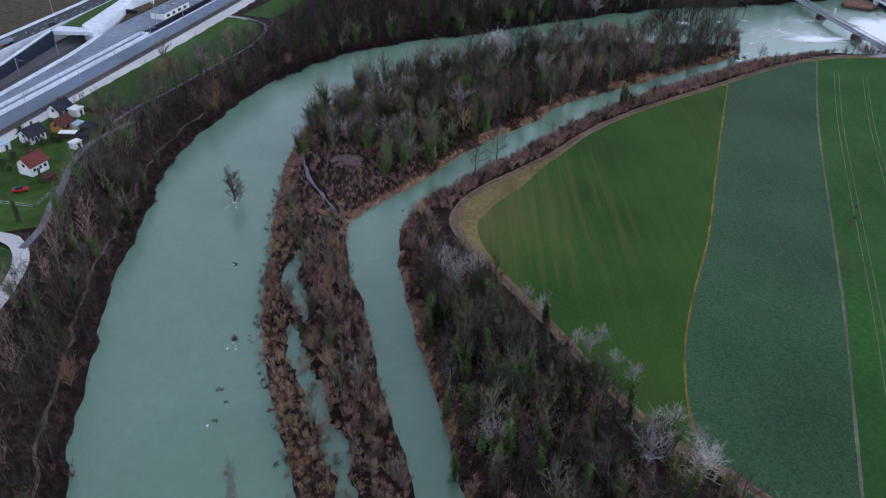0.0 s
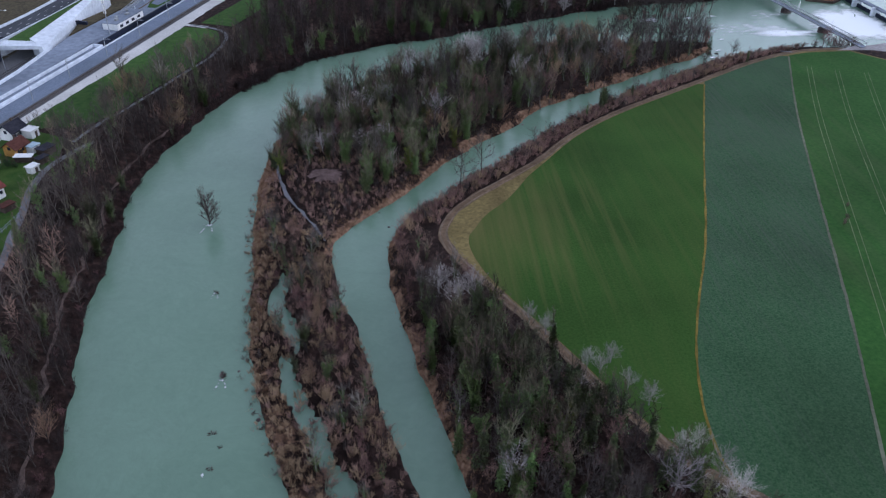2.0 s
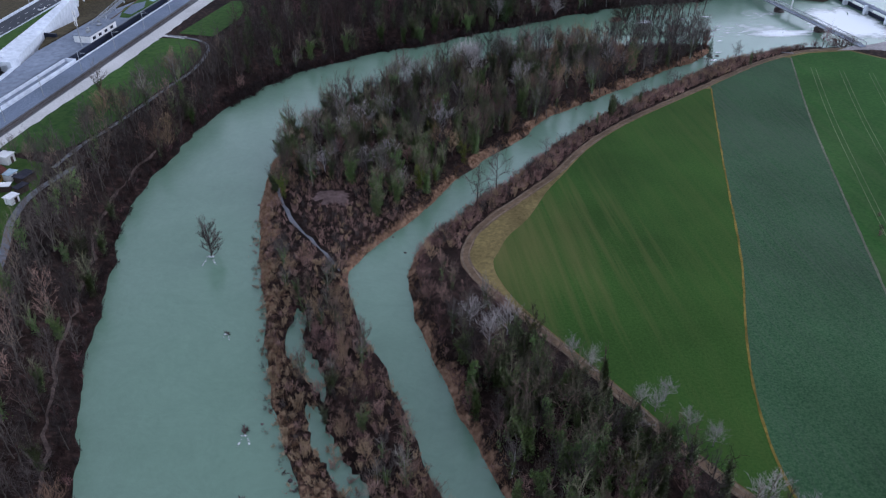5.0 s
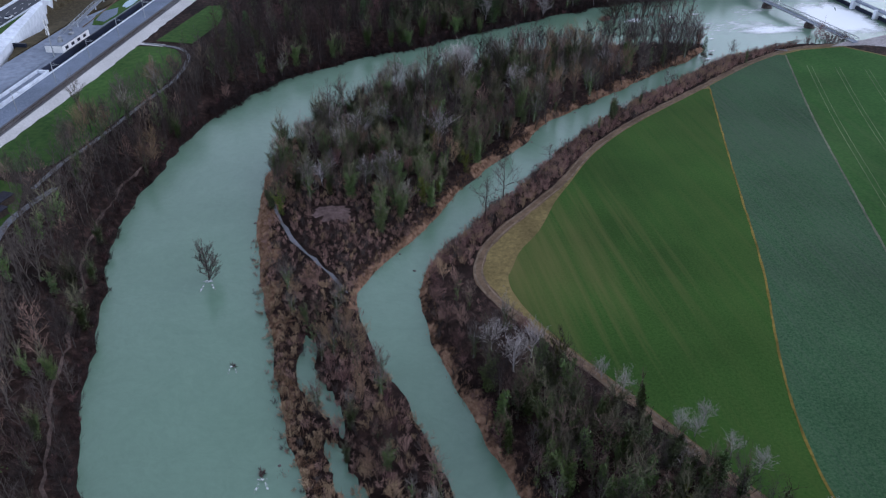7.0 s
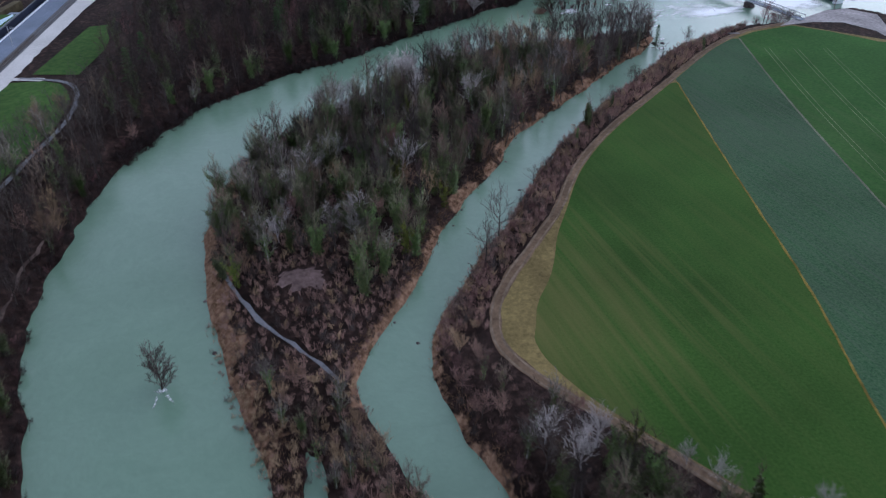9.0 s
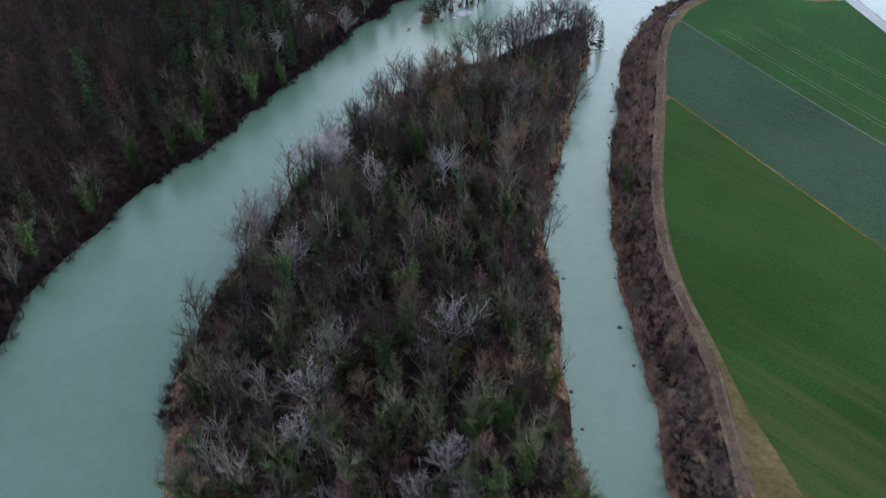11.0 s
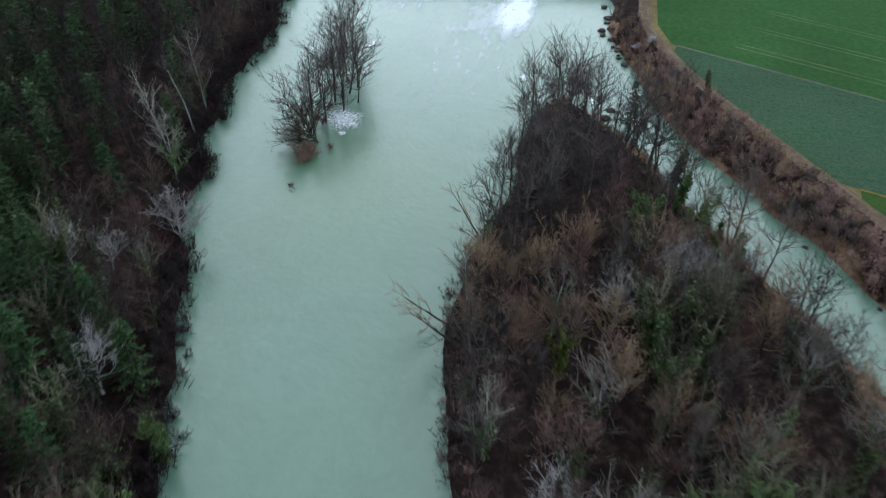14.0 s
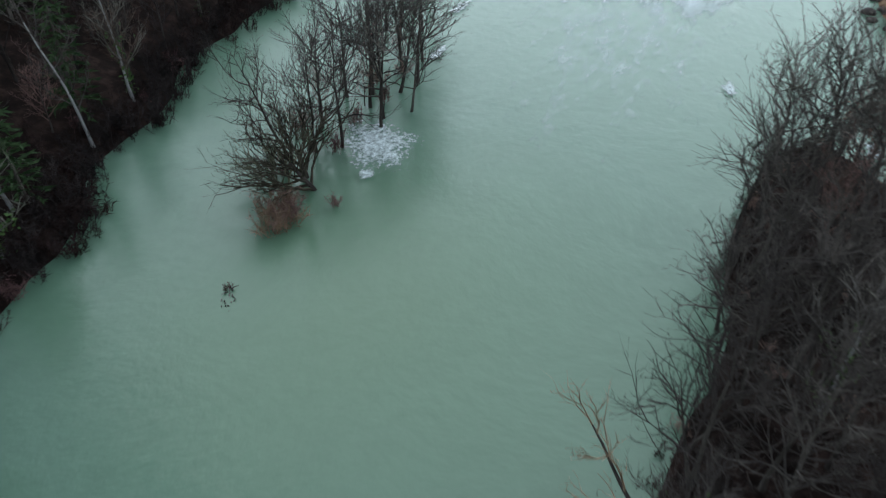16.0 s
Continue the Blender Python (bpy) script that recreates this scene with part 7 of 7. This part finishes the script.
# ---- dry reed and grass along the shores, brush on the wood floor ----
def tufts(name, places, lo_h, hi_h, material, label, seed, n=6, r=0.03):
    q = random.Random(seed)
    V, F = [], []
    for x, y, z in places:
        for _ in range(n):
            p = Vector((x + q.gauss(0, 0.22), y + q.gauss(0, 0.22), z - 0.05))
            spike(V, F, p, p + Vector((q.gauss(0, 0.25), q.gauss(0, 0.25), q.uniform(lo_h, hi_h))), r)
    return tagged(link(name, V, F, material), label, "reed", kind="stuff")


spots = []
q = random.Random(77)
for line, n0, n1, off, deep, dens in ((ISLE_E, at_pt(ISLE_E, (80, 210)), at_pt(ISLE_E, (-16, 121)), -1, 1.7, 14), (ISLE_W, at_pt(ISLE_W, (-24, 82)), at_pt(ISLE_W, (-20, 182)), -1, 3.4, 14), (ISLE_W, at_pt(ISLE_W, (-12, 45)), at_pt(ISLE_W, (-24, 82)), -1, 4.0, 14), (RIGHT_SHORE, at_pt(RIGHT_SHORE, (3, 58)), at_pt(RIGHT_SHORE, (106, 210)), -1, 1.8, 12)):
    inn = shifted(line, -1.0) - line
    for i in range(n0, n1):
        for _ in range(dens):
            d = q.random() ** 1.4 * deep
            p = line[i] + inn[i] * d + np.array((q.gauss(0, 0.5), q.gauss(0, 0.5)))
            z = ground_at(*p)
            if z > -0.05:
                spots.append((p[0], p[1], z))
litter = []
inn = shifted(ISLE_W, -1.0) - ISLE_W
for i in range(at_pt(ISLE_W, (-20, 182)), len(ISLE_W) - 1):
    for _ in range(12):
        p = ISLE_W[i] + inn[i] * q.uniform(-0.4, 2.6) + np.array((q.gauss(0, 0.4), q.gauss(0, 0.4)))
        litter.append((p[0], p[1], max(ground_at(*p), -0.1)))
tufts("shore_litter", litter, 0.15, 0.55, TWIG_SHADED, "dark brushwood and dead stalks on the island shore", 79, 5, 0.03)
tufts("dry_reed", spots, 0.25, 0.7, REED, "dry orange-brown reed and grass along the shores", 78, 5, 0.035)
grow_masses({"bank_scrub": "dense red-brown scrub on the channel bank", "island_brush": "tangled brown brush under the island trees, part of it shade-toned", "flooded_scrub": "tan and brown willow scrub standing in the flood", "left_bank_wood": "leafless brown wood between river and lane", "left_bank_scrub": "brown undergrowth of the riverside wood, darkened in colour for shade", "far_wood": "leafless dark wood with scattered firs across the bend", "far_scrub": "undergrowth along the far bank with shade painted into its colour"})
for slots in KINDS.values():
    for slot in slots:
        if not slot[1]:
            for o in (*slot[0].children, slot[0]):
                bpy.data.objects.remove(o)
